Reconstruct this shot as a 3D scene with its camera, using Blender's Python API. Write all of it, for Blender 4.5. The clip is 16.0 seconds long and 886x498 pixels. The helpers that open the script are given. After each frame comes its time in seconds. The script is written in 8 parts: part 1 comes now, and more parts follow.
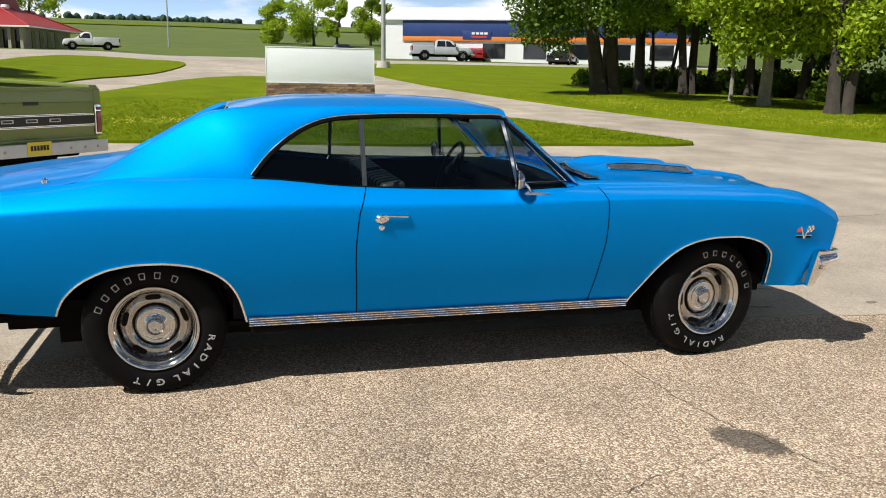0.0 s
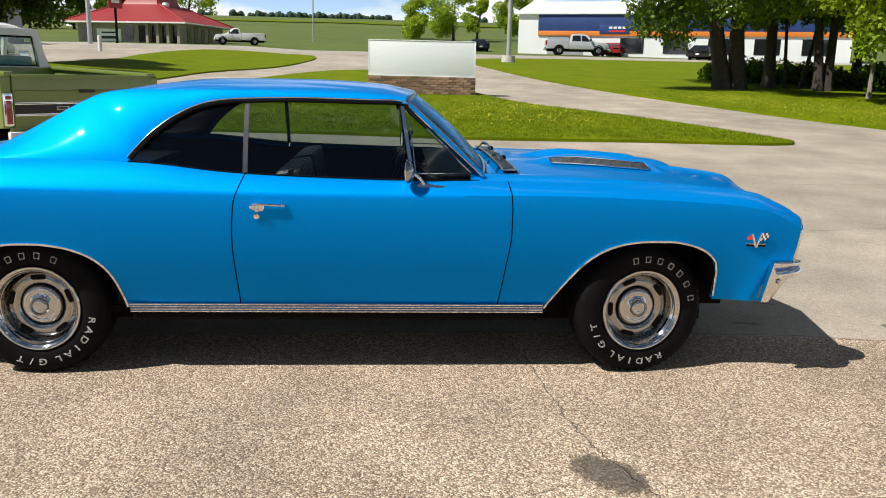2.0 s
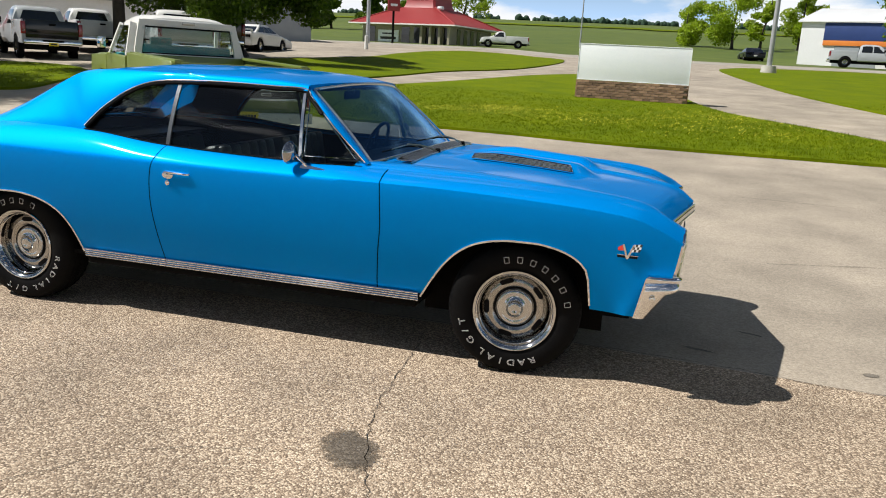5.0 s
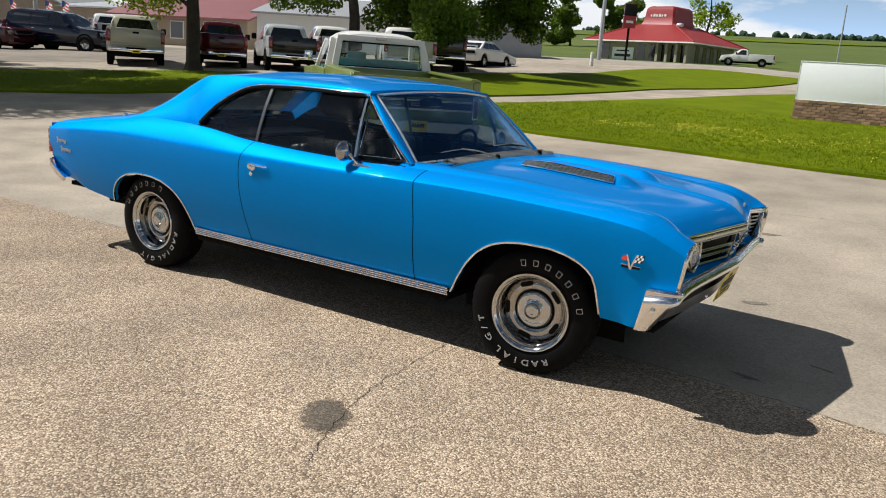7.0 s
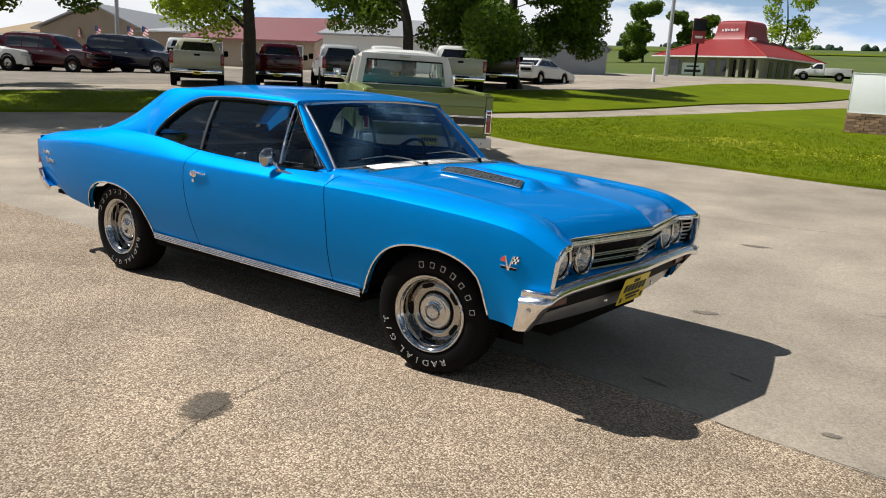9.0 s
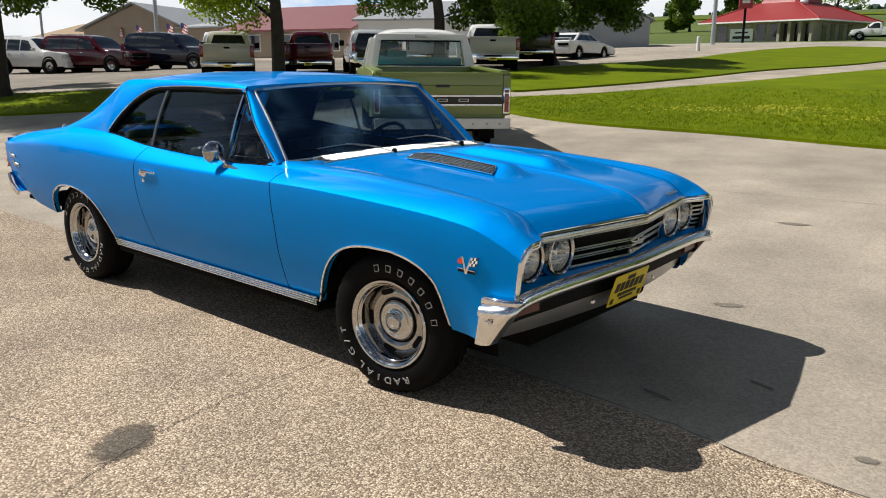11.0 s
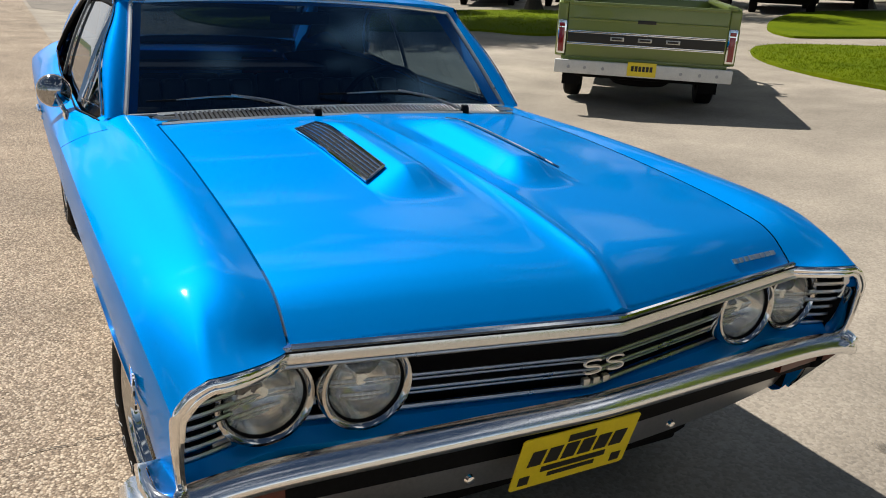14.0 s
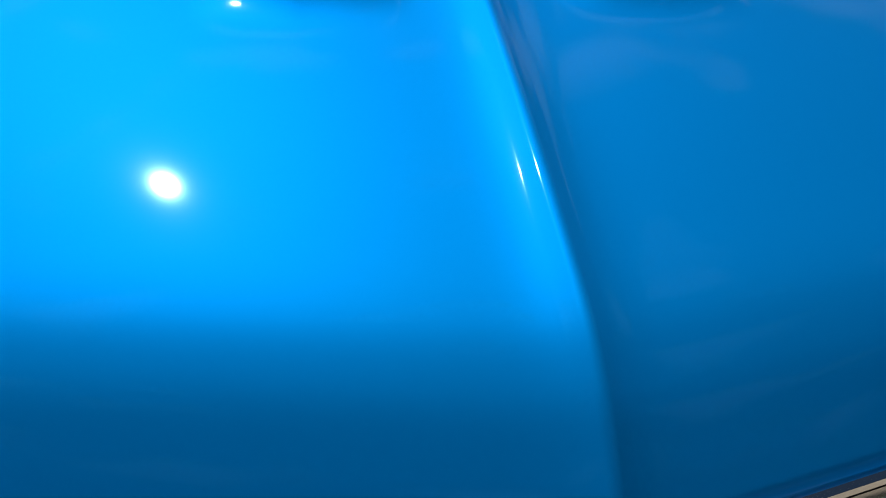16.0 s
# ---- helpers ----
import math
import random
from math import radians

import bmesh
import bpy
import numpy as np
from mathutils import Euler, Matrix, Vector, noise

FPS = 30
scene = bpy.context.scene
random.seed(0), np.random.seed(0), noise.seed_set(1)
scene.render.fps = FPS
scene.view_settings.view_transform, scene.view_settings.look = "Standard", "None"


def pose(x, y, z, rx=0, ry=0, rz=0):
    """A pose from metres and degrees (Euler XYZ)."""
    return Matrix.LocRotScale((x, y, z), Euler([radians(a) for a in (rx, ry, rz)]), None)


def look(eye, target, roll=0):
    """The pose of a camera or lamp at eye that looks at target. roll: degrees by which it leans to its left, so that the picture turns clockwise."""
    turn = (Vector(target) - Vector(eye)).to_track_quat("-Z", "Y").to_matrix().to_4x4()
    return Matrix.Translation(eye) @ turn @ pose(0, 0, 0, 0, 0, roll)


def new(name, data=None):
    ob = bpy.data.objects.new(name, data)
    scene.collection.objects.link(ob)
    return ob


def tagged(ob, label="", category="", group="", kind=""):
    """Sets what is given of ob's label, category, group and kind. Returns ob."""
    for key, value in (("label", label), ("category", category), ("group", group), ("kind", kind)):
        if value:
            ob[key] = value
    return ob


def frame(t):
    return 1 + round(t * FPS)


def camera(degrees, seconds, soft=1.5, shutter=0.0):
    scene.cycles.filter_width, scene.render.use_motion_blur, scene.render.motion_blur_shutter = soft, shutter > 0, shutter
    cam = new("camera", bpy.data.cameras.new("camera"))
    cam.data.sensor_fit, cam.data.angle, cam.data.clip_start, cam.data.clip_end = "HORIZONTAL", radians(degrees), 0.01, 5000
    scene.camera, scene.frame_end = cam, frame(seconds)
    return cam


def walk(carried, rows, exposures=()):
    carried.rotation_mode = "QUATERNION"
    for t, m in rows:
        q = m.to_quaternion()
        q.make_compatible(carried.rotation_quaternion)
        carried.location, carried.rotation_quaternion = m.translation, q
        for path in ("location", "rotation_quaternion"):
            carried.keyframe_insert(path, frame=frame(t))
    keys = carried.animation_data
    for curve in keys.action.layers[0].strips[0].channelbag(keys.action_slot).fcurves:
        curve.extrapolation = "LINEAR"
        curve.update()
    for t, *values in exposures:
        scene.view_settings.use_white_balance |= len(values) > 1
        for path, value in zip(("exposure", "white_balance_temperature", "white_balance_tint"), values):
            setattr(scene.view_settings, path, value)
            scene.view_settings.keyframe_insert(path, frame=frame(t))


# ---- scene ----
cam = camera(58.2, 16.0, soft=1.0)
PATH = [
    (0, (-1.02, -4.639, 1.505), (-0.544, -2.741, 1.089), 1.0),
    (0.5, (-0.765, -4.644, 1.528), (-0.341, -2.735, 1.111), 1.5),
    (1, (-0.403, -4.671, 1.513), (-0.054, -2.747, 1.093), 1.7),
    (1.5, (-0.11, -4.675, 1.511), (0.143, -2.737, 1.086), 1.5),
    (2, (0.214, -4.571, 1.47), (0.348, -2.623, 1.037), 1.3),
    (2.5, (0.51, -4.511, 1.493), (0.523, -2.561, 1.05), 1.1),
    (3, (0.849, -4.562, 1.489), (0.759, -2.616, 1.036), 1.0),
    (3.2, (0.981, -4.582, 1.49), (0.858, -2.639, 1.032), 1.0),
    (5.3, (2.237, -4.527, 1.484), (1.635, -2.672, 1.043), 3.6),
    (5.5, (2.322, -4.508, 1.489), (1.652, -2.676, 1.051), 3.7),
    (6, (2.584, -4.412, 1.501), (1.761, -2.642, 1.066), 3.7),
    (6.5, (2.812, -4.369, 1.506), (1.865, -2.661, 1.072), 3.7),
    (7, (3.122, -4.351, 1.508), (2.094, -2.694, 1.065), 4.1),
    (7.5, (3.371, -4.284, 1.512), (2.297, -2.656, 1.067), 4.6),
    (8, (3.575, -4.079, 1.493), (2.468, -2.472, 1.055), 5.0),
    (8.2, (3.651, -4.029, 1.511), (2.532, -2.428, 1.079), 5.0),
    (10.3, (4.14, -3.639, 1.493), (2.866, -2.153, 1.084), 0.6),
    (10.5, (4.062, -3.524, 1.488), (2.789, -2.041, 1.065), 0.6),
    (11, (3.898, -3.23, 1.479), (2.619, -1.762, 1.023), 0.4),
    (11.5, (3.835, -2.867, 1.456), (2.526, -1.434, 0.971), 0.7),
    (12, (3.759, -2.502, 1.458), (2.403, -1.12, 0.957), 1.1),
    (12.5, (3.605, -2.147, 1.454), (2.187, -0.834, 0.939), 1.8),
    (13, (3.522, -1.796, 1.459), (2.023, -0.587, 0.919), 2.5),
    (13.5, (3.505, -1.373, 1.467), (1.923, -0.294, 0.888), 2.9),
    (14, (3.411, -1.044, 1.441), (1.75, -0.125, 0.812), 3.1),
    (14.5, (3.21, -0.693, 1.422), (1.482, 0.031, 0.722), 3.0),
    (15, (3.066, -0.382, 1.383), (1.292, 0.114, 0.603), 2.1),
    (15.5, (2.851, -0.187, 1.358), (1.084, 0.114, 0.471), 1.7),
    (15.7, (2.722, -0.146, 1.312), (0.965, 0.085, 0.385), 1.2),
    (15.9, (2.598, -0.166, 1.308), (0.990, 0.100, 0.148), 2.7),
    (16, (2.511, -0.177, 1.330), (1.070, 0.108, -0.025), 3.7),
]
walk(cam, [(t, look(eye, target, roll)) for t, eye, target, roll in PATH], [(0, 0.07), (3, 0.01), (5.5, -0.07), (8, -0.15), (10.5, -0.14), (13, -0.10), (14.0, -0.14), (14.6, -0.24), (15.0, -0.34), (15.5, -0.44), (16, -0.83)])

# ---- light ----
SUN = Vector((-0.725, -0.31, 0.98)).normalized()
sun = new("sun", bpy.data.lights.new("sun", "SUN"))
sun.data.energy, sun.data.angle, sun.data.color = 6.0, radians(0.55), (1.0, 0.962, 0.905)
sun.matrix_world = look(SUN * 50, (0, 0, 0))

world = bpy.data.worlds.new("sky")
scene.world = world
world.use_nodes = True
wn, wl = world.node_tree.nodes, world.node_tree.links
sky = wn.new("ShaderNodeTexSky")
sky.sky_type, sky.sun_disc = "NISHITA", False
sky.sun_elevation, sky.sun_rotation = math.asin(SUN.z), math.atan2(SUN.x, SUN.y)
sky.air_density, sky.dust_density, sky.ozone_density = 1.0, 0.6, 1.6
background = wn["Background"]
background.inputs["Strength"].default_value = 0.0174
# broken cumulus over the blue, thickening into pale haze at the horizon
coord = wn.new("ShaderNodeTexCoord")
stretch = wn.new("ShaderNodeMapping")
stretch.inputs["Scale"].default_value = (1.0, 1.0, 3.4)
puffs = wn.new("ShaderNodeTexNoise")
puffs.inputs["Scale"].default_value, puffs.inputs["Detail"].default_value, puffs.inputs["Roughness"].default_value = 3.1, 9.0, 0.56
cover = wn.new("ShaderNodeValToRGB")
cover.color_ramp.elements[0].position, cover.color_ramp.elements[1].position = 0.545, 0.63
shades = wn.new("ShaderNodeTexNoise")
shades.inputs["Scale"].default_value, shades.inputs["Detail"].default_value = 6.5, 6.0
tone = wn.new("ShaderNodeMix")
tone.data_type = "RGBA"
tone.inputs[6].default_value, tone.inputs[7].default_value = (44.0, 47.0, 52.0, 1), (68.0, 68.0, 67.0, 1)
blend, hazy = wn.new("ShaderNodeMix"), wn.new("ShaderNodeMix")
blend.data_type = hazy.data_type = "RGBA"
hazy.inputs[7].default_value = (29.0, 42.0, 60.0, 1)
split, low, steep, thin, more = (wn.new("ShaderNodeSeparateXYZ"), wn.new("ShaderNodeMath"), wn.new("ShaderNodeMath"), wn.new("ShaderNodeMath"), wn.new("ShaderNodeMath"))
low.operation, steep.operation, thin.operation, more.operation = "SUBTRACT", "POWER", "MULTIPLY", "MULTIPLY_ADD"
low.inputs[0].default_value, low.use_clamp = 1.0, True
steep.inputs[1].default_value = 11.0
thin.inputs[1].default_value, thin.use_clamp = 2.2, True
more.inputs[1].default_value = 0.32
wl.new(coord.outputs["Generated"], stretch.inputs["Vector"])
wl.new(coord.outputs["Generated"], split.inputs[0])
wl.new(split.outputs["Z"], low.inputs[1])
wl.new(low.outputs[0], steep.inputs[0])
wl.new(steep.outputs[0], thin.inputs[0])
wl.new(stretch.outputs["Vector"], puffs.inputs["Vector"])
wl.new(stretch.outputs["Vector"], shades.inputs["Vector"])
wl.new(steep.outputs[0], more.inputs[0])
wl.new(puffs.outputs["Fac"], more.inputs[2])
wl.new(more.outputs[0], cover.inputs["Fac"])
wl.new(shades.outputs["Fac"], tone.inputs[0])
wl.new(thin.outputs[0], hazy.inputs[0])
deep = wn.new("ShaderNodeMix")
deep.data_type, deep.blend_type = "RGBA", "MULTIPLY"
deep.inputs[0].default_value, deep.inputs[7].default_value = 1.0, (2.3, 2.45, 2.5, 1)
wl.new(sky.outputs["Color"], deep.inputs[6])
wl.new(deep.outputs[2], hazy.inputs[6])
wl.new(cover.outputs["Color"], blend.inputs[0])
wl.new(hazy.outputs[2], blend.inputs[6])
wl.new(tone.outputs[2], blend.inputs[7])
wl.new(blend.outputs[2], background.inputs["Color"])


# ---- materials ----
def surface(name, a, b=None, rough=0.6, metal=0.0, coat=0.0, scale=8.0, fine=120.0, bump=0.0, bump_scale=60.0, spread=0.15, ior=1.5, vary=0.0):
    """A procedural surface: two colours mixed at two scales, uneven roughness and fine relief."""
    m = bpy.data.materials.new(name)
    m.use_nodes = True
    n, l = m.node_tree.nodes, m.node_tree.links
    p = n["Principled BSDF"]
    b = b or tuple(min(1, c * 1.25) for c in a[:3]) + (1,)
    co = n.new("ShaderNodeTexCoord")
    big, small, mix = n.new("ShaderNodeTexNoise"), n.new("ShaderNodeTexNoise"), n.new("ShaderNodeMix")
    big.inputs["Scale"].default_value, big.inputs["Detail"].default_value = scale, 6
    small.inputs["Scale"].default_value, small.inputs["Detail"].default_value = fine, 3
    mix.data_type = "RGBA"
    mix.inputs[6].default_value, mix.inputs[7].default_value = a, b
    add = n.new("ShaderNodeMath")
    add.operation = "MULTIPLY_ADD"
    add.inputs[1].default_value, add.inputs[2].default_value = 0.5, 0.0
    l.new(co.outputs["Object"], big.inputs["Vector"])
    l.new(co.outputs["Object"], small.inputs["Vector"])
    half = n.new("ShaderNodeMath")
    half.operation = "MULTIPLY_ADD"
    half.inputs[1].default_value = 0.5
    l.new(small.outputs["Fac"], add.inputs[0])
    l.new(big.outputs["Fac"], half.inputs[0])
    l.new(add.outputs[0], half.inputs[2])
    ramp = n.new("ShaderNodeMapRange")
    ramp.inputs["From Min"].default_value, ramp.inputs["From Max"].default_value = 0.35, 0.65
    l.new(half.outputs[0], ramp.inputs["Value"])
    l.new(ramp.outputs["Result"], mix.inputs[0])
    colour = mix.outputs[2]
    if vary:
        info, hsv, span = n.new("ShaderNodeObjectInfo"), n.new("ShaderNodeHueSaturation"), n.new("ShaderNodeMapRange")
        span.inputs["To Min"].default_value, span.inputs["To Max"].default_value = 1 - vary, 1 + vary
        l.new(info.outputs["Random"], span.inputs["Value"])
        l.new(span.outputs["Result"], hsv.inputs["Value"])
        l.new(colour, hsv.inputs["Color"])
        colour = hsv.outputs["Color"]
    l.new(colour, p.inputs["Base Color"])
    rr = n.new("ShaderNodeMapRange")
    rr.inputs["To Min"].default_value, rr.inputs["To Max"].default_value = max(0, rough * (1 - spread)), min(1, rough * (1 + spread))
    l.new(big.outputs["Fac"], rr.inputs["Value"])
    l.new(rr.outputs["Result"], p.inputs["Roughness"])
    p.inputs["Metallic"].default_value, p.inputs["Coat Weight"].default_value, p.inputs["Coat Roughness"].default_value = metal, coat, 0.03
    p.inputs["IOR"].default_value = ior
    if bump:
        bn, bt = n.new("ShaderNodeBump"), n.new("ShaderNodeTexNoise")
        bt.inputs["Scale"].default_value, bt.inputs["Detail"].default_value = bump_scale, 4
        bn.inputs["Strength"].default_value, bn.inputs["Distance"].default_value = bump, 0.01
        l.new(co.outputs["Object"], bt.inputs["Vector"])
        l.new(bt.outputs["Fac"], bn.inputs["Height"])
        l.new(bn.outputs["Normal"], p.inputs["Normal"])
    return m


def clear_glass(name, tint, gloss=0.02, mirror_share=0.08):
    """A thin pane: what lies behind it, tinted, and a Fresnel reflection."""
    m = bpy.data.materials.new(name)
    m.use_nodes = True
    n, l = m.node_tree.nodes, m.node_tree.links
    n.remove(n["Principled BSDF"])
    see, shine, mix = n.new("ShaderNodeBsdfTransparent"), n.new("ShaderNodeBsdfGlossy"), n.new("ShaderNodeMixShader")
    tilt, fifth, schlick = n.new("ShaderNodeLayerWeight"), n.new("ShaderNodeMath"), n.new("ShaderNodeMath")
    see.inputs["Color"].default_value = tint
    shine.inputs["Roughness"].default_value = gloss
    tilt.inputs["Blend"].default_value = 0.5
    fifth.operation, schlick.operation = "POWER", "MULTIPLY_ADD"
    fifth.inputs[1].default_value = 3.2
    schlick.inputs[1].default_value, schlick.inputs[2].default_value = 0.9 - mirror_share, mirror_share
    l.new(tilt.outputs["Facing"], fifth.inputs[0])
    l.new(fifth.outputs[0], schlick.inputs[0])
    l.new(schlick.outputs[0], mix.inputs[0])
    l.new(see.outputs[0], mix.inputs[1])
    l.new(shine.outputs[0], mix.inputs[2])
    l.new(mix.outputs[0], n["Material Output"].inputs["Surface"])
    return m


BLUE = surface("blue_metallic_paint", (0.0, 0.248, 0.685, 1), (0.0, 0.263, 0.725, 1), rough=0.055, coat=0.0, scale=1.2, fine=900, spread=0.06)
bn_, bl_ = BLUE.node_tree.nodes, BLUE.node_tree.links
paint = bn_["Principled BSDF"]
paint.inputs["Specular IOR Level"].default_value, paint.inputs["Specular Tint"].default_value = 0.27, (0.05, 0.50, 1.0, 1)
# metal flake in the base coat: a broad blue sheen under a thin clear coat
flake, lay = bn_.new("ShaderNodeBsdfPrincipled"), bn_.new("ShaderNodeMixShader")
flake.inputs["Base Color"].default_value = (0.0, 0.275, 0.77, 1)
flake.inputs["Metallic"].default_value, flake.inputs["Roughness"].default_value = 1.0, 0.615
flake.inputs["Specular Tint"].default_value = (0.02, 0.45, 1.0, 1)
flake.inputs["Coat Weight"].default_value, flake.inputs["Coat Roughness"].default_value = 0.13, 0.05
lay.inputs[0].default_value = 0.52
bl_.new(paint.outputs[0], lay.inputs[1])
bl_.new(flake.outputs[0], lay.inputs[2])
bl_.new(lay.outputs[0], bn_["Material Output"].inputs["Surface"])
CHROME = surface("chrome", (0.80, 0.80, 0.79, 1), (0.86, 0.86, 0.85, 1), rough=0.06, metal=1.0, scale=5, spread=0.5)
ALLOY = surface("argent_wheel", (0.34, 0.33, 0.31, 1), (0.42, 0.41, 0.39, 1), rough=0.13, metal=1.0, scale=9, spread=0.3)
LOUVRE = surface("bright_louvre", (0.38, 0.38, 0.37, 1), (0.46, 0.46, 0.45, 1), rough=0.22, metal=1.0, scale=6, spread=0.2)
WHEELCHROME = surface("wheel_chrome", (0.50, 0.50, 0.49, 1), (0.58, 0.58, 0.57, 1), rough=0.07, metal=1.0, scale=6, spread=0.4)
SATIN = surface("brushed_steel", (0.42, 0.41, 0.38, 1), (0.52, 0.51, 0.47, 1), rough=0.32, metal=1.0, scale=6, spread=0.2)
COWLBAR = surface("cowl_bar_metal", (0.26, 0.26, 0.25, 1), (0.33, 0.33, 0.32, 1), rough=0.28, metal=1.0, scale=6, spread=0.2)
# Chrome darkened for the mirror heads: their dark reflections are put into the colour
DIMCHROME = surface("dimmed_chrome", (0.34, 0.34, 0.34, 1), (0.42, 0.42, 0.42, 1), rough=0.07, metal=1.0, scale=5, spread=0.5)
TRIM = surface("polished_trim", (0.66, 0.655, 0.63, 1), (0.74, 0.735, 0.71, 1), rough=0.30, metal=1.0, scale=6, spread=0.3)
HEADER = surface("bright_moulding", (0.60, 0.595, 0.575, 1), (0.70, 0.695, 0.675, 1), rough=0.20, metal=1.0, scale=6, spread=0.3)
BUMPER = surface("bumper_chrome", (0.88, 0.88, 0.88, 1), (0.93, 0.93, 0.93, 1), rough=0.19, metal=1.0, scale=5, spread=0.5)
RUBBER = surface("tyre_rubber", (0.0045, 0.0045, 0.005, 1), (0.0085, 0.0083, 0.008, 1), rough=0.6, scale=14, fine=300, bump=0.15, bump_scale=260)
LETTER = surface("raised_white_letter", (0.72, 0.72, 0.70, 1), (0.82, 0.82, 0.8, 1), rough=0.6, scale=40)
GUNMETAL = surface("dull_channel_metal", (0.10, 0.11, 0.12, 1), (0.15, 0.16, 0.17, 1), rough=0.35, metal=0.8, scale=10)
BLACK = surface("black_satin", (0.005, 0.005, 0.0055, 1), (0.008, 0.008, 0.0085, 1), rough=0.5, scale=12)
UNDER = surface("underbody_black", (0.004, 0.004, 0.004, 1), (0.009, 0.008, 0.007, 1), rough=0.85, scale=6, bump=0.3, bump_scale=40)
VINYL = surface("black_vinyl", (0.007, 0.007, 0.008, 1), (0.012, 0.012, 0.014, 1), rough=0.42, scale=12, bump=0.15, bump_scale=500)
SEATVINYL = surface("charcoal_vinyl", (0.034, 0.036, 0.039, 1), (0.052, 0.054, 0.057, 1), rough=0.36, scale=12, bump=0.15, bump_scale=500)
HEADLINER = surface("black_headliner", (0.006, 0.006, 0.007, 1), (0.009, 0.009, 0.010, 1), rough=0.9, scale=20)
GLASS = clear_glass("car_glass", (0.56, 0.64, 0.63, 1), mirror_share=0.045)
REARGLASS = clear_glass("shaded_rear_glass", (0.14, 0.17, 0.19, 1))
PALEGLASS = clear_glass("pale_window_glass", (0.84, 0.89, 0.89, 1), mirror_share=0.05)
PAN = surface("dull_pan_metal", (0.36, 0.36, 0.36, 1), (0.45, 0.45, 0.44, 1), rough=0.3, metal=0.9, scale=6)
WINDSHIELD = clear_glass("tinted_windshield", (0.28, 0.36, 0.44, 1), 0.13)
# the blue of the mirrored sky is put into the gloss colour
WINDSHIELD.node_tree.nodes["Glossy BSDF"].inputs["Color"].default_value = (0.30, 0.62, 1.0, 1)
LENS = clear_glass("lamp_glass", (0.90, 0.92, 0.91, 1), 0.06)
ln_, ll_ = LENS.node_tree.nodes, LENS.node_tree.links
haze, flute, prism, veil = ln_.new("ShaderNodeBsdfDiffuse"), ln_.new("ShaderNodeTexWave"), ln_.new("ShaderNodeMapRange"), ln_.new("ShaderNodeMixShader")
flute_at = ln_.new("ShaderNodeTexCoord")
haze.inputs["Color"].default_value = (0.86, 0.88, 0.87, 1)
flute.bands_direction = "Y"
flute.inputs["Scale"].default_value, flute.inputs["Distortion"].default_value, flute.inputs["Detail"].default_value = 26.0, 0.8, 2.0
prism.inputs["To Min"].default_value, prism.inputs["To Max"].default_value = 0.05, 0.17
ll_.new(flute_at.outputs["Object"], flute.inputs["Vector"])
ll_.new(flute.outputs["Fac"], prism.inputs["Value"])
ll_.new(prism.outputs["Result"], veil.inputs[0])
ll_.new(ln_["Mix Shader"].outputs[0], veil.inputs[1])
ll_.new(haze.outputs[0], veil.inputs[2])
ll_.new(veil.outputs[0], ln_["Material Output"].inputs["Surface"])
REFLECTOR = surface("lamp_reflector", (0.66, 0.66, 0.65, 1), (0.74, 0.74, 0.72, 1), rough=0.16, metal=1.0, scale=20)
AMBER = surface("amber_lens", (0.085, 0.010, 0.003, 1), (0.12, 0.016, 0.004, 1), rough=0.3, coat=0.15, scale=60)
REDLENS = surface("red_lens", (0.20, 0.006, 0.008, 1), (0.28, 0.01, 0.012, 1), rough=0.15, coat=0.8, scale=60)
YELLOW = surface("yellow_plate", (0.80, 0.62, 0.012, 1), (0.86, 0.67, 0.02, 1), rough=0.4, coat=0.3, scale=30)
INK = surface("black_ink", (0.012, 0.011, 0.008, 1), (0.02, 0.019, 0.015, 1), rough=0.5, scale=50)
ENAMELRED = surface("red_enamel", (0.55, 0.03, 0.02, 1), (0.62, 0.05, 0.03, 1), rough=0.25, coat=0.5, scale=90)
ENAMELWHITE = surface("white_enamel", (0.75, 0.75, 0.73, 1), (0.8, 0.8, 0.78, 1), rough=0.25, coat=0.5, scale=90)


for dull in (RUBBER, BLACK, UNDER, HEADLINER, VINYL):
    dull.node_tree.nodes["Principled BSDF"].inputs["Specular IOR Level"].default_value = 0.06


# ---- mesh helpers ----
def shade(me, angle=35):
    if angle:
        me.polygons.foreach_set("use_smooth", [True] * len(me.polygons))
        me.set_sharp_from_angle(angle=radians(angle))


def mesh_of(name, bm, material, angle=35):
    bm.normal_update()
    me = bpy.data.meshes.new(name)
    bm.to_mesh(me)
    bm.free()
    for m in material if isinstance(material, (list, tuple)) else [material]:
        me.materials.append(m)
    shade(me, angle)
    return me


def part(name, bm, material, parent=None, label="", angle=35, m=None, kind=""):
    """Links a bmesh (or a shared mesh) as one object under its thing."""
    me = bm if isinstance(bm, bpy.types.Mesh) else mesh_of(name, bm, material, angle)
    ob = new(name, me)
    if parent:
        ob.parent = parent
    if m is not None:
        ob.matrix_basis = m
    return tagged(ob, label=label, kind=kind)


def thing(name, label, category, m=None, group="", kind=""):
    ob = new(name)
    ob.empty_display_size = 0.2
    if m is not None:
        ob.matrix_basis = m
    return tagged(ob, label, category, group, kind)


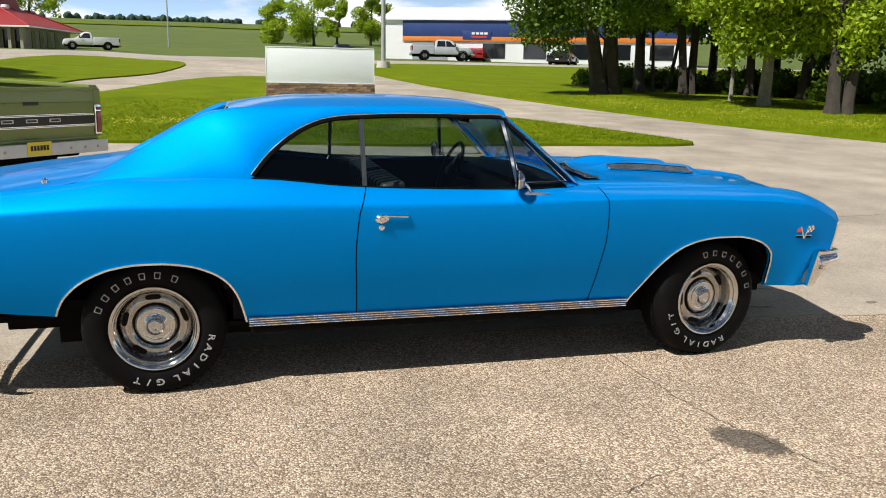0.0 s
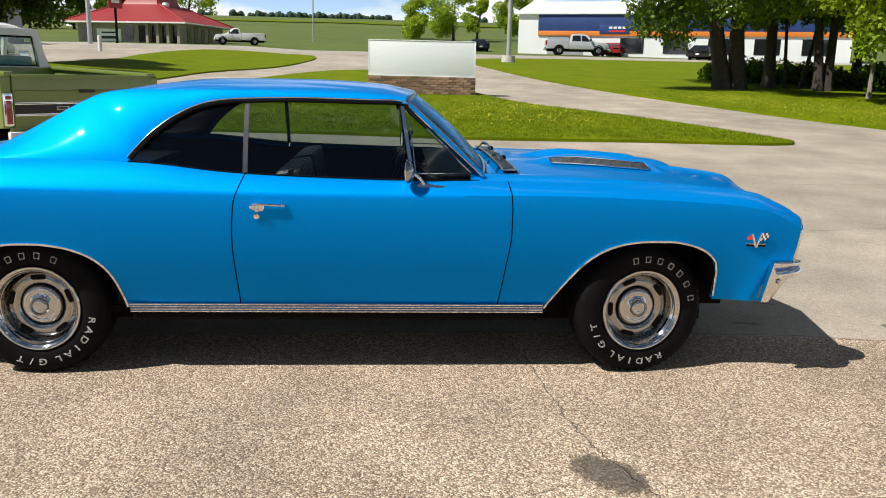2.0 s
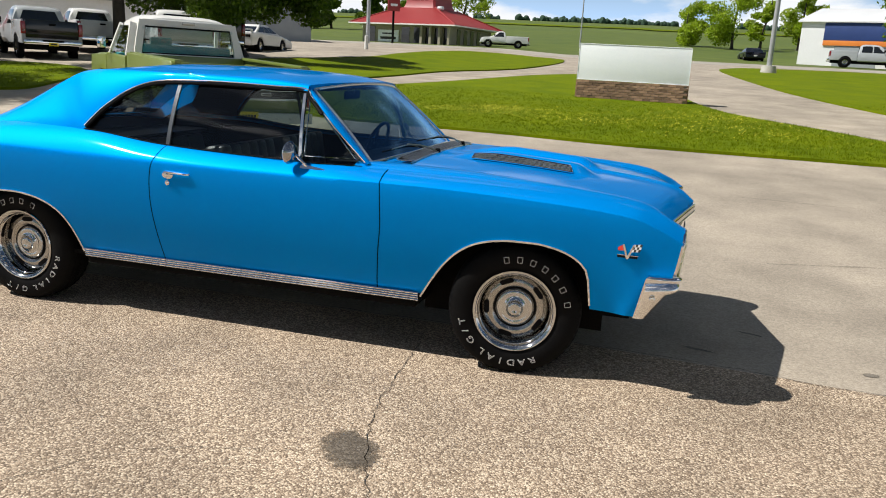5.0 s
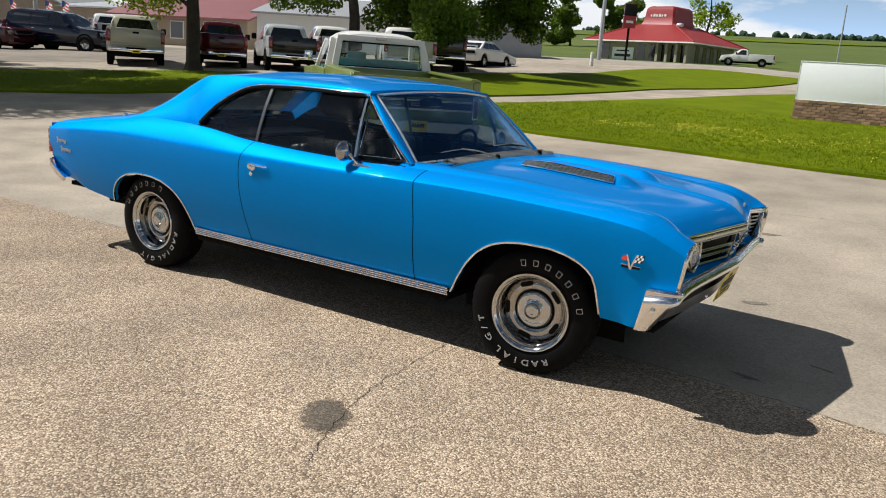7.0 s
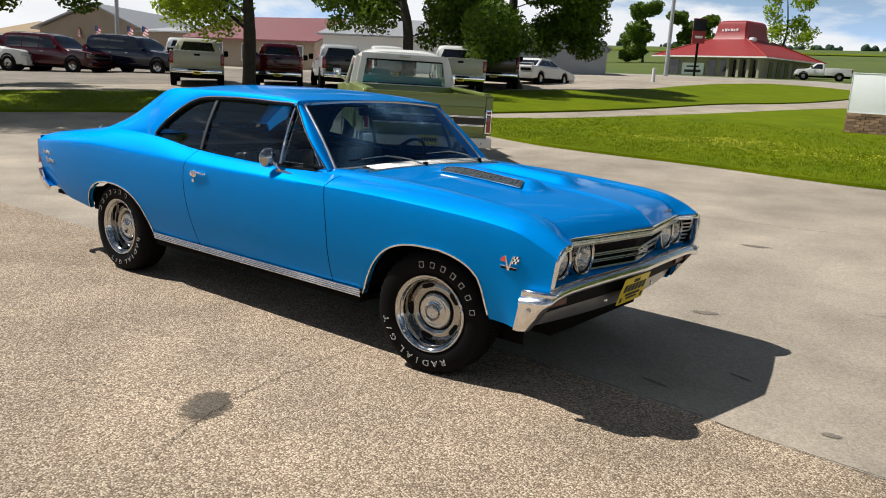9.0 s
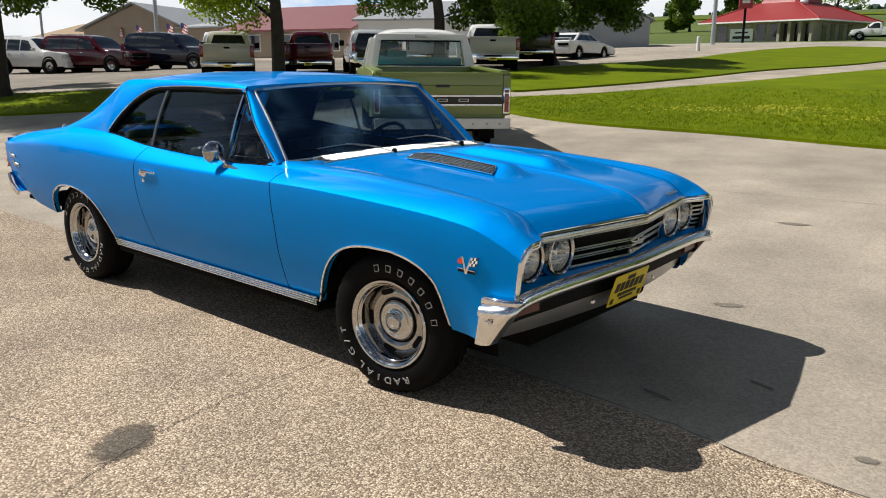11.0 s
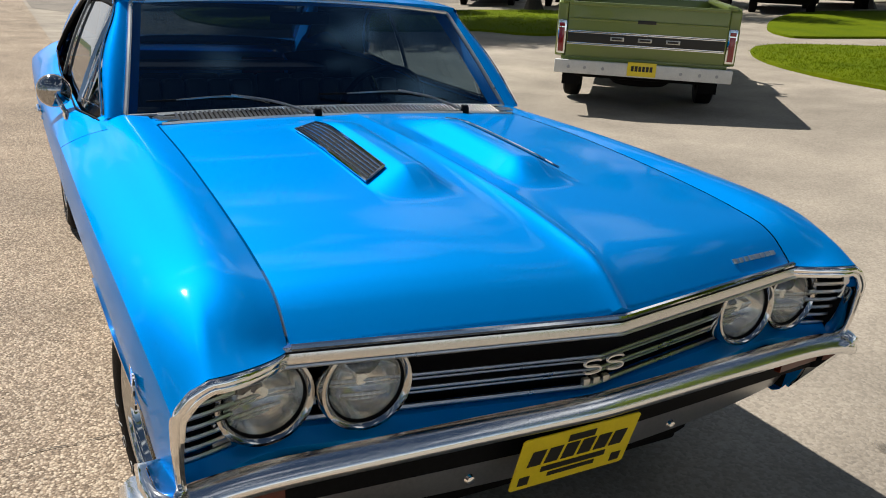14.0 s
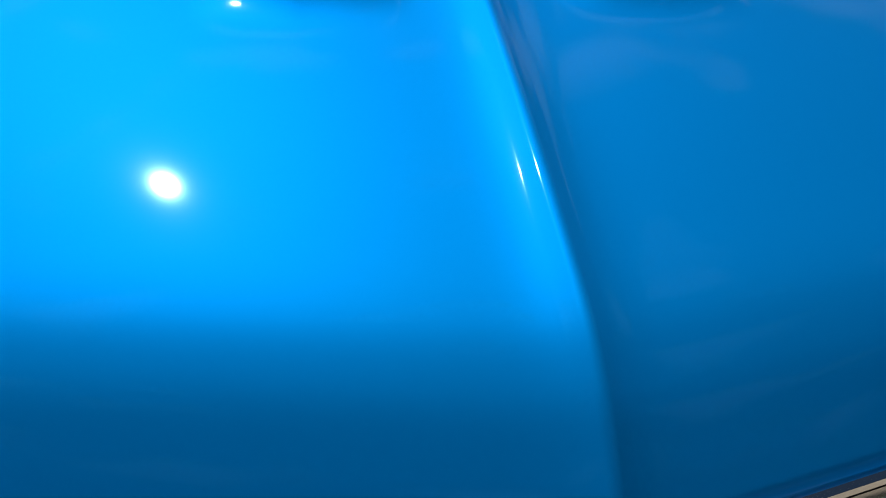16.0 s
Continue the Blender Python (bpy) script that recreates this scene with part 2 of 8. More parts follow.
def curve(*pts):
    """Monotone cubic through points of (x, y)."""
    xs, ys = np.array([p[0] for p in pts], float), np.array([p[1] for p in pts], float)
    d = np.diff(ys) / np.diff(xs)
    s = np.zeros(len(xs))
    s[0], s[-1] = d[0], d[-1]
    for i in range(1, len(xs) - 1):
        if d[i - 1] * d[i] > 0:
            h0, h1 = xs[i] - xs[i - 1], xs[i + 1] - xs[i]
            w0, w1 = 2 * h1 + h0, h1 + 2 * h0
            s[i] = (w0 + w1) / (w0 / d[i - 1] + w1 / d[i])

    def f(x):
        x = min(max(x, xs[0]), xs[-1])
        i = int(min(max(np.searchsorted(xs, x) - 1, 0), len(xs) - 2))
        h = xs[i + 1] - xs[i]
        t = (x - xs[i]) / h
        return float(ys[i] * (1 + 2 * t) * (1 - t) ** 2 + s[i] * h * t * (1 - t) ** 2 + ys[i + 1] * t * t * (3 - 2 * t) - s[i + 1] * h * t * t * (1 - t))
    return f


def smooth(a, b, x):
    t = min(max((x - a) / (b - a), 0), 1)
    return t * t * (3 - 2 * t)


def sheet(rows, bm=None, flip=False, closed=False, skip=None):
    """Quads over rows of points."""
    bm = bm or bmesh.new()
    vs = [[bm.verts.new(p) for p in r] for r in rows]
    for i in range(len(vs) - 1):
        n = len(vs[i])
        for j in range(n if closed else n - 1):
            if skip and skip(i, j):
                continue
            q = [vs[i][j], vs[i][(j + 1) % n], vs[i + 1][(j + 1) % n], vs[i + 1][j]]
            bm.faces.new(q[::-1] if flip else q)
    return bm


def lathe(profile, seg=48, bm=None, axis="y"):
    """Turns points of (radius, along) round the axis."""
    rows = []
    for r, w in profile:
        ring = []
        for k in range(seg):
            a = 2 * math.pi * k / seg
            c, s = r * math.sin(a), r * math.cos(a)
            ring.append((c, w, s) if axis == "y" else ((c, s, w) if axis == "z" else (w, c, s)))
        rows.append(ring)
    bm = sheet(rows, bm, closed=True)
    bmesh.ops.remove_doubles(bm, verts=bm.verts, dist=1e-6)
    return bm


def sweep(path, section, bm=None, closed=False, up=(0, 0, 1), cap=True):
    """Sweeps a closed section of (side, up) points along a path."""
    path = [Vector(p) for p in path]
    rows = []
    n = len(path)
    for i, p in enumerate(path):
        a, b = path[(i - 1) % n if closed else max(i - 1, 0)], path[(i + 1) % n if closed else min(i + 1, n - 1)]
        t = (b - a).normalized()
        u = Vector(up)
        side = t.cross(u).normalized()
        u = side.cross(t).normalized()
        rows.append([p + side * s + u * h for s, h in section])
    if closed:
        rows.append(rows[0])
    bm = bm or bmesh.new()
    first = len(bm.verts)
    sheet(rows, bm, closed=True)
    bm.verts.ensure_lookup_table()
    if cap and not closed:
        k = len(section)
        for ring in (bm.verts[first:first + k], bm.verts[len(bm.verts) - k:]):
            bm.faces.new(list(ring))
    if closed:
        bmesh.ops.remove_doubles(bm, verts=bm.verts, dist=1e-6)
    bmesh.ops.recalc_face_normals(bm, faces=bm.faces)
    return bm


def ring(r, seg=8, sx=1.0, sy=1.0):
    return [(r * sx * math.cos(2 * math.pi * k / seg), r * sy * math.sin(2 * math.pi * k / seg)) for k in range(seg)]


def tube(path, r, seg=8, bm=None, closed=False, up=(0, 0, 1)):
    return sweep(path, ring(r, seg), bm, closed, up)


def box(x0, x1, y0, y1, z0, z1, bevel=0.0, bm=None, seg=2):
    own = bmesh.new()
    bmesh.ops.create_cube(own, size=1)
    for v in own.verts:
        v.co = Vector(((x0 + x1) / 2 + v.co.x * (x1 - x0), (y0 + y1) / 2 + v.co.y * (y1 - y0), (z0 + z1) / 2 + v.co.z * (z1 - z0)))
    if bevel:
        bmesh.ops.bevel(own, geom=own.edges[:], offset=bevel, segments=seg, affect="EDGES", profile=0.6)
    if bm is None:
        return own
    return merge(bm, own)


def merge(bm, other):
    me = bpy.data.meshes.new("joined")
    other.to_mesh(me)
    other.free()
    bm.from_mesh(me)
    bpy.data.meshes.remove(me)
    return bm


def slab(outline, depth, bm=None, m=None, bevel=0.0):
    """A plate: an outline in x, y, from z = 0 down by depth."""
    own = bmesh.new()
    top = own.faces.new([own.verts.new((x, y, 0)) for x, y in outline])
    got = bmesh.ops.extrude_face_region(own, geom=[top])
    bmesh.ops.translate(own, verts=[v for v in got["geom"] if isinstance(v, bmesh.types.BMVert)], vec=(0, 0, -depth))
    bmesh.ops.recalc_face_normals(own, faces=own.faces)
    if bevel:
        bmesh.ops.bevel(own, geom=own.edges[:], offset=bevel, segments=2, affect="EDGES")
    if m is not None:
        own.transform(m)
    return own if bm is None else merge(bm, own)


def moved(bm, m):
    bm.transform(m)
    return bm


def mirrored(bm):
    """The same on the other flank of the car."""
    bm.transform(Matrix.Diagonal((1, -1, 1, 1)))
    bmesh.ops.reverse_faces(bm, faces=bm.faces)
    return bm


def text_mesh(body, size, depth=0.0, offset=0.0, align="CENTER"):
    c = bpy.data.curves.new("letters", "FONT")
    c.body, c.size, c.extrude, c.offset, c.align_x, c.align_y = body, size, depth, offset, align, "CENTER"
    ob = bpy.data.objects.new("letters", c)
    me = bpy.data.meshes.new_from_object(ob)
    bpy.data.objects.remove(ob)
    bpy.data.curves.remove(c)
    bm = bmesh.new()
    bm.from_mesh(me)
    bpy.data.meshes.remove(me)
    return bm

# ---- ground ----
def ground_z(y, x=0.0):
    """The lot is level, then climbs gently towards the highway and the far ridge, a little more beside the parked row."""
    if y < 0.6:
        z = 0.0
    elif y < 8:
        z = 0.046 * (y - 0.6)
    elif y < 40:
        z = 0.3404 + 0.052 * (y - 8)
    elif y < 80:
        z = 2.0044 + 0.042 * (y - 40)
    elif y < 900:
        z = 3.6844 + 0.064 * (y - 80)
    else:
        z = 56.1644 + 0.01 * (y - 900)
    return z + float(np.interp(-x, RISE_X, RISE_Z)) * min(max((y - 2) / 6, 0), 1)


RISE_X, RISE_Z = (7.0, 12.0, 24.0, 38.0), (0.0, 0.22, 0.22, 0.06)
BREAKS = (0.6, 2.0, 4.0, 6.0, 8.0, 40.0, 80.0, 900.0)


def at(x, y, up=0.0, turn=0.0):
    return pose(x, y, ground_z(y, x) + up, 0, 0, turn)


def spread(outline, lift, thick=0.0):
    """A sheet over an outline in plan that follows the ground."""
    bm = bmesh.new()
    bm.faces.new([bm.verts.new((x, y, 0)) for x, y in outline])
    for y in BREAKS:
        bmesh.ops.bisect_plane(bm, geom=bm.verts[:] + bm.edges[:] + bm.faces[:], plane_co=(0, y, 0), plane_no=(0, 1, 0))
    for x in (-7, -9.5, -12, -24, -31, -38):
        bmesh.ops.bisect_plane(bm, geom=bm.verts[:] + bm.edges[:] + bm.faces[:], plane_co=(x, 0, 0), plane_no=(1, 0, 0))
    bmesh.ops.triangulate(bm, faces=bm.faces)
    for v in bm.verts:
        v.co.z = ground_z(v.co.y, v.co.x) + lift
    bmesh.ops.recalc_face_normals(bm, faces=bm.faces)
    for f in bm.faces:
        if f.normal.z < 0:
            f.normal_flip()
    if thick:
        edges = [e for e in bm.edges if e.is_boundary]
        got = bmesh.ops.extrude_edge_only(bm, edges=edges)
        bmesh.ops.translate(bm, verts=[v for v in got["geom"] if isinstance(v, bmesh.types.BMVert)], vec=(0, 0, -thick))
    return bm


def rounded(points, n=6):
    """A smooth closed outline through the points."""
    out = []
    m = len(points)
    for i in range(m):
        p0, p1, p2, p3 = (Vector(points[(i + k) % m]) for k in (-1, 0, 1, 2))
        for k in range(n):
            t = k / n
            out.append(tuple(0.5 * (2 * p1 + (p2 - p0) * t + (2 * p0 - 5 * p1 + 4 * p2 - p3) * t * t + (3 * p1 - p0 - 3 * p2 + p3) * t ** 3)))
    return out


def stone_ground(name, base, light, dark, cell, contrast, bump, mottle=1.0, gaps=0.0):
    """Pavement with visible aggregate: cells of stone in two sizes, stains at large scale."""
    m = bpy.data.materials.new(name)
    m.use_nodes = True
    n, l = m.node_tree.nodes, m.node_tree.links
    p = n["Principled BSDF"]
    co = n.new("ShaderNodeTexCoord")
    vor, vor2, big, huge = n.new("ShaderNodeTexVoronoi"), n.new("ShaderNodeTexVoronoi"), n.new("ShaderNodeTexNoise"), n.new("ShaderNodeTexNoise")
    vor.inputs["Scale"].default_value, vor2.inputs["Scale"].default_value = cell, cell * 2.1
    big.inputs["Scale"].default_value, big.inputs["Detail"].default_value = 1.3, 8
    huge.inputs["Scale"].default_value, huge.inputs["Detail"].default_value = 0.28, 5
    for t in (vor, vor2, big, huge):
        l.new(co.outputs["Object"], t.inputs["Vector"])
    ramp = n.new("ShaderNodeValToRGB")
    e = ramp.color_ramp.elements
    e[0].position, e[0].color = 0.0, dark
    e[1].position, e[1].color = 1.0, light
    mid = e.new(0.5)
    mid.color = base
    sep = n.new("ShaderNodeSeparateColor")
    l.new(vor.outputs["Color"], sep.inputs[0])
    l.new(sep.outputs[0], ramp.inputs["Fac"])
    sep2 = n.new("ShaderNodeSeparateColor")
    l.new(vor2.outputs["Color"], sep2.inputs[0])
    ramp2 = n.new("ShaderNodeValToRGB")
    ramp2.color_ramp.elements[0].color, ramp2.color_ramp.elements[1].color = dark, base
    l.new(sep2.outputs[1], ramp2.inputs["Fac"])
    mix = n.new("ShaderNodeMix")
    mix.data_type = "RGBA"
    mix.inputs[0].default_value = 0.35
    l.new(ramp.outputs["Color"], mix.inputs[6])
    l.new(ramp2.outputs["Color"], mix.inputs[7])
    calm = n.new("ShaderNodeMix")
    calm.data_type = "RGBA"
    calm.inputs[0].default_value = contrast
    calm.inputs[6].default_value = base
    l.new(mix.outputs[2], calm.inputs[7])
    stain = n.new("ShaderNodeMapRange")
    stain.inputs["From Min"].default_value, stain.inputs["From Max"].default_value = 0.3, 0.7
    stain.inputs["To Min"].default_value, stain.inputs["To Max"].default_value = 1 - 0.16 * mottle, 1 + 0.10 * mottle
    l.new(big.outputs["Fac"], stain.inputs["Value"])
    stain2 = n.new("ShaderNodeMapRange")
    stain2.inputs["From Min"].default_value, stain2.inputs["From Max"].default_value = 0.3, 0.7
    stain2.inputs["To Min"].default_value, stain2.inputs["To Max"].default_value = 1 - 0.12 * mottle, 1 + 0.10 * mottle
    l.new(huge.outputs["Fac"], stain2.inputs["Value"])
    mul = n.new("ShaderNodeMath")
    mul.operation = "MULTIPLY"
    l.new(stain.outputs["Result"], mul.inputs[0])
    l.new(stain2.outputs["Result"], mul.inputs[1])
    # dark binder between the stones
    joint, worn = n.new("ShaderNodeMapRange"), n.new("ShaderNodeMath")
    joint.inputs["From Min"].default_value, joint.inputs["From Max"].default_value = 0.40, 0.66
    joint.inputs["To Min"].default_value, joint.inputs["To Max"].default_value = 1.0, 1.0 - gaps
    worn.operation = "MULTIPLY"
    l.new(vor.outputs["Distance"], joint.inputs["Value"])
    l.new(joint.outputs["Result"], worn.inputs[0])
    l.new(mul.outputs[0], worn.inputs[1])
    hsv = n.new("ShaderNodeHueSaturation")
    l.new(worn.outputs[0], hsv.inputs["Value"])
    l.new(calm.outputs[2], hsv.inputs["Color"])
    l.new(hsv.outputs["Color"], p.inputs["Base Color"])
    p.inputs["Roughness"].default_value = 0.88
    bn = n.new("ShaderNodeBump")
    bn.inputs["Strength"].default_value, bn.inputs["Distance"].default_value = bump, 0.004
    l.new(vor.outputs["Distance"], bn.inputs["Height"])
    bn.invert = True
    l.new(bn.outputs["Normal"], p.inputs["Normal"])
    return m


ASPHALT = stone_ground("coarse_asphalt", (0.465, 0.350, 0.243, 1), (0.98, 0.81, 0.60, 1), (0.15, 0.105, 0.068, 1), 122.0, 1.0, 1.0, 1.5, 0.40)
CONCRETE = stone_ground("worn_concrete", (0.386, 0.329, 0.257, 1), (0.51, 0.445, 0.36, 1), (0.235, 0.205, 0.165, 1), 85.0, 0.7, 0.4, 1.5)
ROADWAY = stone_ground("road_concrete", (0.37, 0.335, 0.285, 1), (0.46, 0.42, 0.37, 1), (0.26, 0.24, 0.20, 1), 40.0, 0.4, 0.2)
# far-lot asphalt: the shade lying there is put into its darker colour
DIMLOT = stone_ground("darkened_asphalt", (0.235, 0.200, 0.160, 1), (0.33, 0.29, 0.24, 1), (0.15, 0.128, 0.10, 1), 60.0, 0.5, 0.3, 1.6)
LAWN = surface("lawn", (0.078, 0.122, 0.001, 1), (0.158, 0.198, 0.002, 1), rough=0.95, scale=0.9, fine=28, bump=0.8, bump_scale=45)
LAWN.node_tree.nodes["Principled BSDF"].inputs["Specular IOR Level"].default_value = 0.08
FIELD = surface("crop_field", (0.054, 0.088, 0.005, 1), (0.100, 0.134, 0.010, 1), rough=0.95, scale=0.02, fine=0.3)
TAR = surface("crack_tar", (0.055, 0.046, 0.036, 1), (0.095, 0.08, 0.062, 1), rough=0.9, scale=20)
OIL = stone_ground("oiled_asphalt", (0.12, 0.095, 0.068, 1), (0.28, 0.235, 0.18, 1), (0.06, 0.048, 0.034, 1), 120.0, 0.9, 0.6)
DAMP = stone_ground("stained_concrete", (0.20, 0.175, 0.14, 1), (0.30, 0.265, 0.22, 1), (0.12, 0.105, 0.085, 1), 85.0, 0.5, 0.25)



def feathered(m):
    """Lets a stain fade out raggedly towards its rim."""
    n, l = m.node_tree.nodes, m.node_tree.links
    co, off, far, grain, edge, ramp, clear, mix = (n.new("ShaderNode" + k) for k in ("TexCoord", "VectorMath", "VectorMath", "TexNoise", "Math", "MapRange", "BsdfTransparent", "MixShader"))
    off.operation, far.operation, edge.operation = "SUBTRACT", "LENGTH", "MULTIPLY_ADD"
    off.inputs[1].default_value = (0.5, 0.5, 0.5)
    grain.inputs["Scale"].default_value, grain.inputs["Detail"].default_value = 38.0, 5.0
    edge.inputs[1].default_value = 0.42
    ramp.inputs["From Min"].default_value, ramp.inputs["From Max"].default_value = 0.46, 0.66
    ramp.inputs["To Min"].default_value, ramp.inputs["To Max"].default_value = 1.0, 0.0
    l.new(co.outputs["Generated"], off.inputs[0])
    l.new(off.outputs["Vector"], far.inputs[0])
    l.new(co.outputs["Object"], grain.inputs["Vector"])
    l.new(grain.outputs["Fac"], edge.inputs[0])
    l.new(far.outputs["Value"], edge.inputs[2])
    l.new(edge.outputs[0], ramp.inputs["Value"])
    l.new(ramp.outputs["Result"], mix.inputs[0])
    l.new(clear.outputs[0], mix.inputs[1])
    l.new(n["Principled BSDF"].outputs[0], mix.inputs[2])
    l.new(mix.outputs[0], n["Material Output"].inputs["Surface"])


feathered(OIL)
feathered(DAMP)

land = spread([(-2500, -600), (2500, -600), (2500, 3000), (-2500, 3000)], -0.03)
tagged(part("ground", land, FIELD), "green farmland rising to a low ridge", "ground", kind="structure")
lot = spread([(-120, -3.0), (-4, -3.0), (120, -3.0), (120, 55.5), (-120, 55.5)], 0.0)
tagged(part("pavement", lot, CONCRETE), "worn grey-tan concrete parking apron", "pavement", kind="structure")
near_lot = spread([(-120, -120), (120, -120), (120, -0.34), (6, -0.40), (3.6, -0.38), (2.8, -0.30), (1.5, -0.20), (-2, -0.22), (-120, -0.22)], 0.004)
tagged(part("asphalt_lot", near_lot, ASPHALT), "coarse tan asphalt with exposed aggregate", "pavement", kind="structure")
far_lot = spread([(-120, -0.10), (-27.5, -0.10), (-21.8, 2.2), (-24.0, 9.0), (-22.0, 16.0), (-24.0, 30.0), (-120, 30.0)], 0.006)
tagged(part("asphalt_apron", far_lot, DIMLOT), "grey-brown asphalt of the far lot, darkened for its shade", "pavement", kind="structure")
highway = spread([(-400, 55.0), (400, 55.0), (400, 64.0), (-400, 64.0)], 0.008)
tagged(part("road", highway, ROADWAY), "pale concrete highway crossing behind the lot", "road", kind="structure")

island = rounded([(7.1, 8.75), (4.5, 8.75), (1.5, 8.75), (-0.8, 9.1), (-4.0, 9.4), (-6.6, 10.6), (-7.9, 12.4), (-6.6, 15.4), (-4.8, 20.5), (-3.4, 25.6), (-1.9, 28.9), (0.0, 29.6), (1.7, 26.0), (2.4, 20.0), (3.4, 15.8), (5.4, 12.9), (6.8, 10.2)], 4)
strip = rounded([(-9.0, 14.1), (-8.5, 14.6), (-7.6, 18.1), (-7.0, 22), (-6.4, 26), (-4.6, 30.5), (-3.9, 38), (-4.1, 43), (-5.0, 47.0), (-8, 50), (-11, 48), (-11.6, 42), (-11.6, 35), (-11.3, 30.6), (-12.2, 25), (-13.4, 20.7), (-12, 17.4), (-10.2, 14.9)], 4)
verge = rounded([(4.4, 41), (5.2, 31), (6.0, 24.8), (7.2, 19.6), (8.7, 15.0), (10.2, 11.6), (12.5, 8.2), (18, 4.0), (30, 1), (60, 0), (60, 55), (30, 54), (14, 53), (7.0, 49.5), (5.2, 46)], 4)
side_lawn = rounded([(-10.7, 9.6), (-10.8, 8.5), (-11.7, 7.9), (-12.5, 6.6), (-14.3, 5.2), (-15.6, 4.0), (-17.6, 3.5), (-20.2, 3.4), (-23.0, 3.7), (-25.6, 4.1), (-27.2, 4.9), (-26.6, 5.8), (-24.0, 6.3), (-21.2, 6.9), (-19.5, 8.4), (-18.3, 10.5), (-17.4, 12.9), (-15.4, 14.6), (-12.5, 13.3)], 4)
for name, outline in (("grass_island", island), ("grass_strip", strip), ("grass_verge", verge), ("side_lawn", side_lawn)):
    tagged(part(name, spread(outline, 0.05, 0.07), LAWN), "mown bright green lawn beside the drive", "lawn", kind="structure")

# ---- the blue coupe ----
half_width = curve((-2.64, 0.83), (-2.3, 0.885), (-1.6, 0.922), (-0.5, 0.935), (0.8, 0.93), (1.6, 0.92), (2.0, 0.903), (2.25, 0.872))
crown_z = curve((-2.64, 0.905), (-2.44, 0.94), (-1.9, 1.005), (-1.47, 1.043), (-1.0, 1.038), (-0.46, 0.992), (0.3, 0.972), (0.78, 0.966), (1.2, 0.962), (1.64, 0.947), (1.9, 0.932), (2.02, 0.916), (2.10, 0.893), (2.18, 0.860), (2.25, 0.818))
crown_y = curve((-2.64, 0.75), (-1.5, 0.785), (-1.0, 0.815), (-0.4, 0.835), (0.4, 0.835), (0.78, 0.79), (1.64, 0.785), (2.0, 0.785), (2.25, 0.81))
crease_z = curve((-2.64, 0.86), (-2.04, 0.905), (-1.6, 0.922), (-1.1, 0.918), (0, 0.912), (0.94, 0.916), (1.64, 0.895), (2.0, 0.862), (2.16, 0.806), (2.25, 0.762))
tuck = curve((0, 0.135), (0.2, 0.086), (0.45, 0.041), (0.70, 0.012), (0.86, 0.002), (0.94, 0.0012), (1.0, 0.005))
shoulder = curve((0, 0), (0.15, 0.085), (0.3, 0.19), (0.6, 0.45), (0.85, 0.74), (1.0, 1.0))
arch_front = curve((0.985, 0.33), (1.05, 0.44), (1.116, 0.535), (1.19, 0.610), (1.269, 0.658), (1.36, 0.685), (1.46, 0.696), (1.56, 0.696), (1.65, 0.683), (1.72, 0.660), (1.777, 0.624), (1.812, 0.576), (1.828, 0.52), (1.836, 0.385))
arch_rear = curve((-1.885, 0.41), (-1.86, 0.470), (-1.81, 0.535), (-1.739, 0.590), (-1.617, 0.640), (-1.5, 0.657), (-1.42, 0.658), (-1.30, 0.645), (-1.20, 0.612), (-1.12, 0.555), (-1.07, 0.47), (-1.035, 0.33))
nose_x = curve((0.30, 2.035), (0.385, 2.08), (0.5, 2.16), (0.6, 2.203), (0.7, 2.220), (0.8, 2.230), (1.0, 2.232))
tail_x = curve((0.42, -2.40), (0.48, -2.47), (0.56, -2.60), (0.66, -2.635), (0.8, -2.64), (1.0, -2.64))
gap_front = curve((0.30, 0.745), (0.373, 0.750), (0.47, 0.762), (0.563, 0.772), (0.727, 0.790), (0.85, 0.788), (0.97, 0.778))
gap_rear = curve((0.30, -0.502), (0.383, -0.503), (0.677, -0.515), (0.865, -0.500), (0.95, -0.472), (1.01, -0.448))
HOOD_BACK, HOOD_EDGE = 0.858, 0.652


def sill(x):
    """The lower edge of the body side."""
    if 0.985 < x < 1.836:
        return arch_front(x)
    if -1.885 < x < -1.035:
        return arch_rear(x)
    if x <= -1.885:
        return 0.41 + (-1.885 - x) * 0.115
    return 0.385 if x >= 1.836 else 0.33


def side_y(x, z):
    """Half-width of the body: tucked in below, a crease along the shoulder, then the crown."""
    zc, zr = crown_z(x), crease_z(x)
    w, c = half_width(x), crown_y(x)
    if z <= zr:
        return w - tuck(min(max((z - 0.34) / (zr - 0.34), 0), 1)) * (1 - 0.55 * smooth(1.80, 2.20, x))
    return w - 0.005 - (w - 0.005 - c) * shoulder(min((z - zr) / (zc - zr), 1))


def bend_x(x, z):
    """Pulls the panel's ends to their slanting edges."""
    x += smooth(1.9, 2.25, x) * (nose_x(z) - 2.25)
    x += smooth(-2.15, -2.64, x) * (tail_x(z) + 2.64)
    x += math.exp(-abs(x - 0.78) / 0.10) * (gap_front(z) - 0.78)
    x += math.exp(-abs(x + 0.50) / 0.10) * (gap_rear(z) + 0.50)
    return x


def stations(x0, x1, step=0.022):
    xs = list(np.linspace(x0, x1, int((x1 - x0) / step) + 2))
    for edge in (0.985, 1.836, -1.885, -1.035):
        for e in (-0.003, 0.0001, 0.004, 0.009, 0.015):
            x = edge + (e if edge in (0.985, -1.885) else -e)
            if x0 < x < x1:
                xs.append(x)
    return sorted(xs)


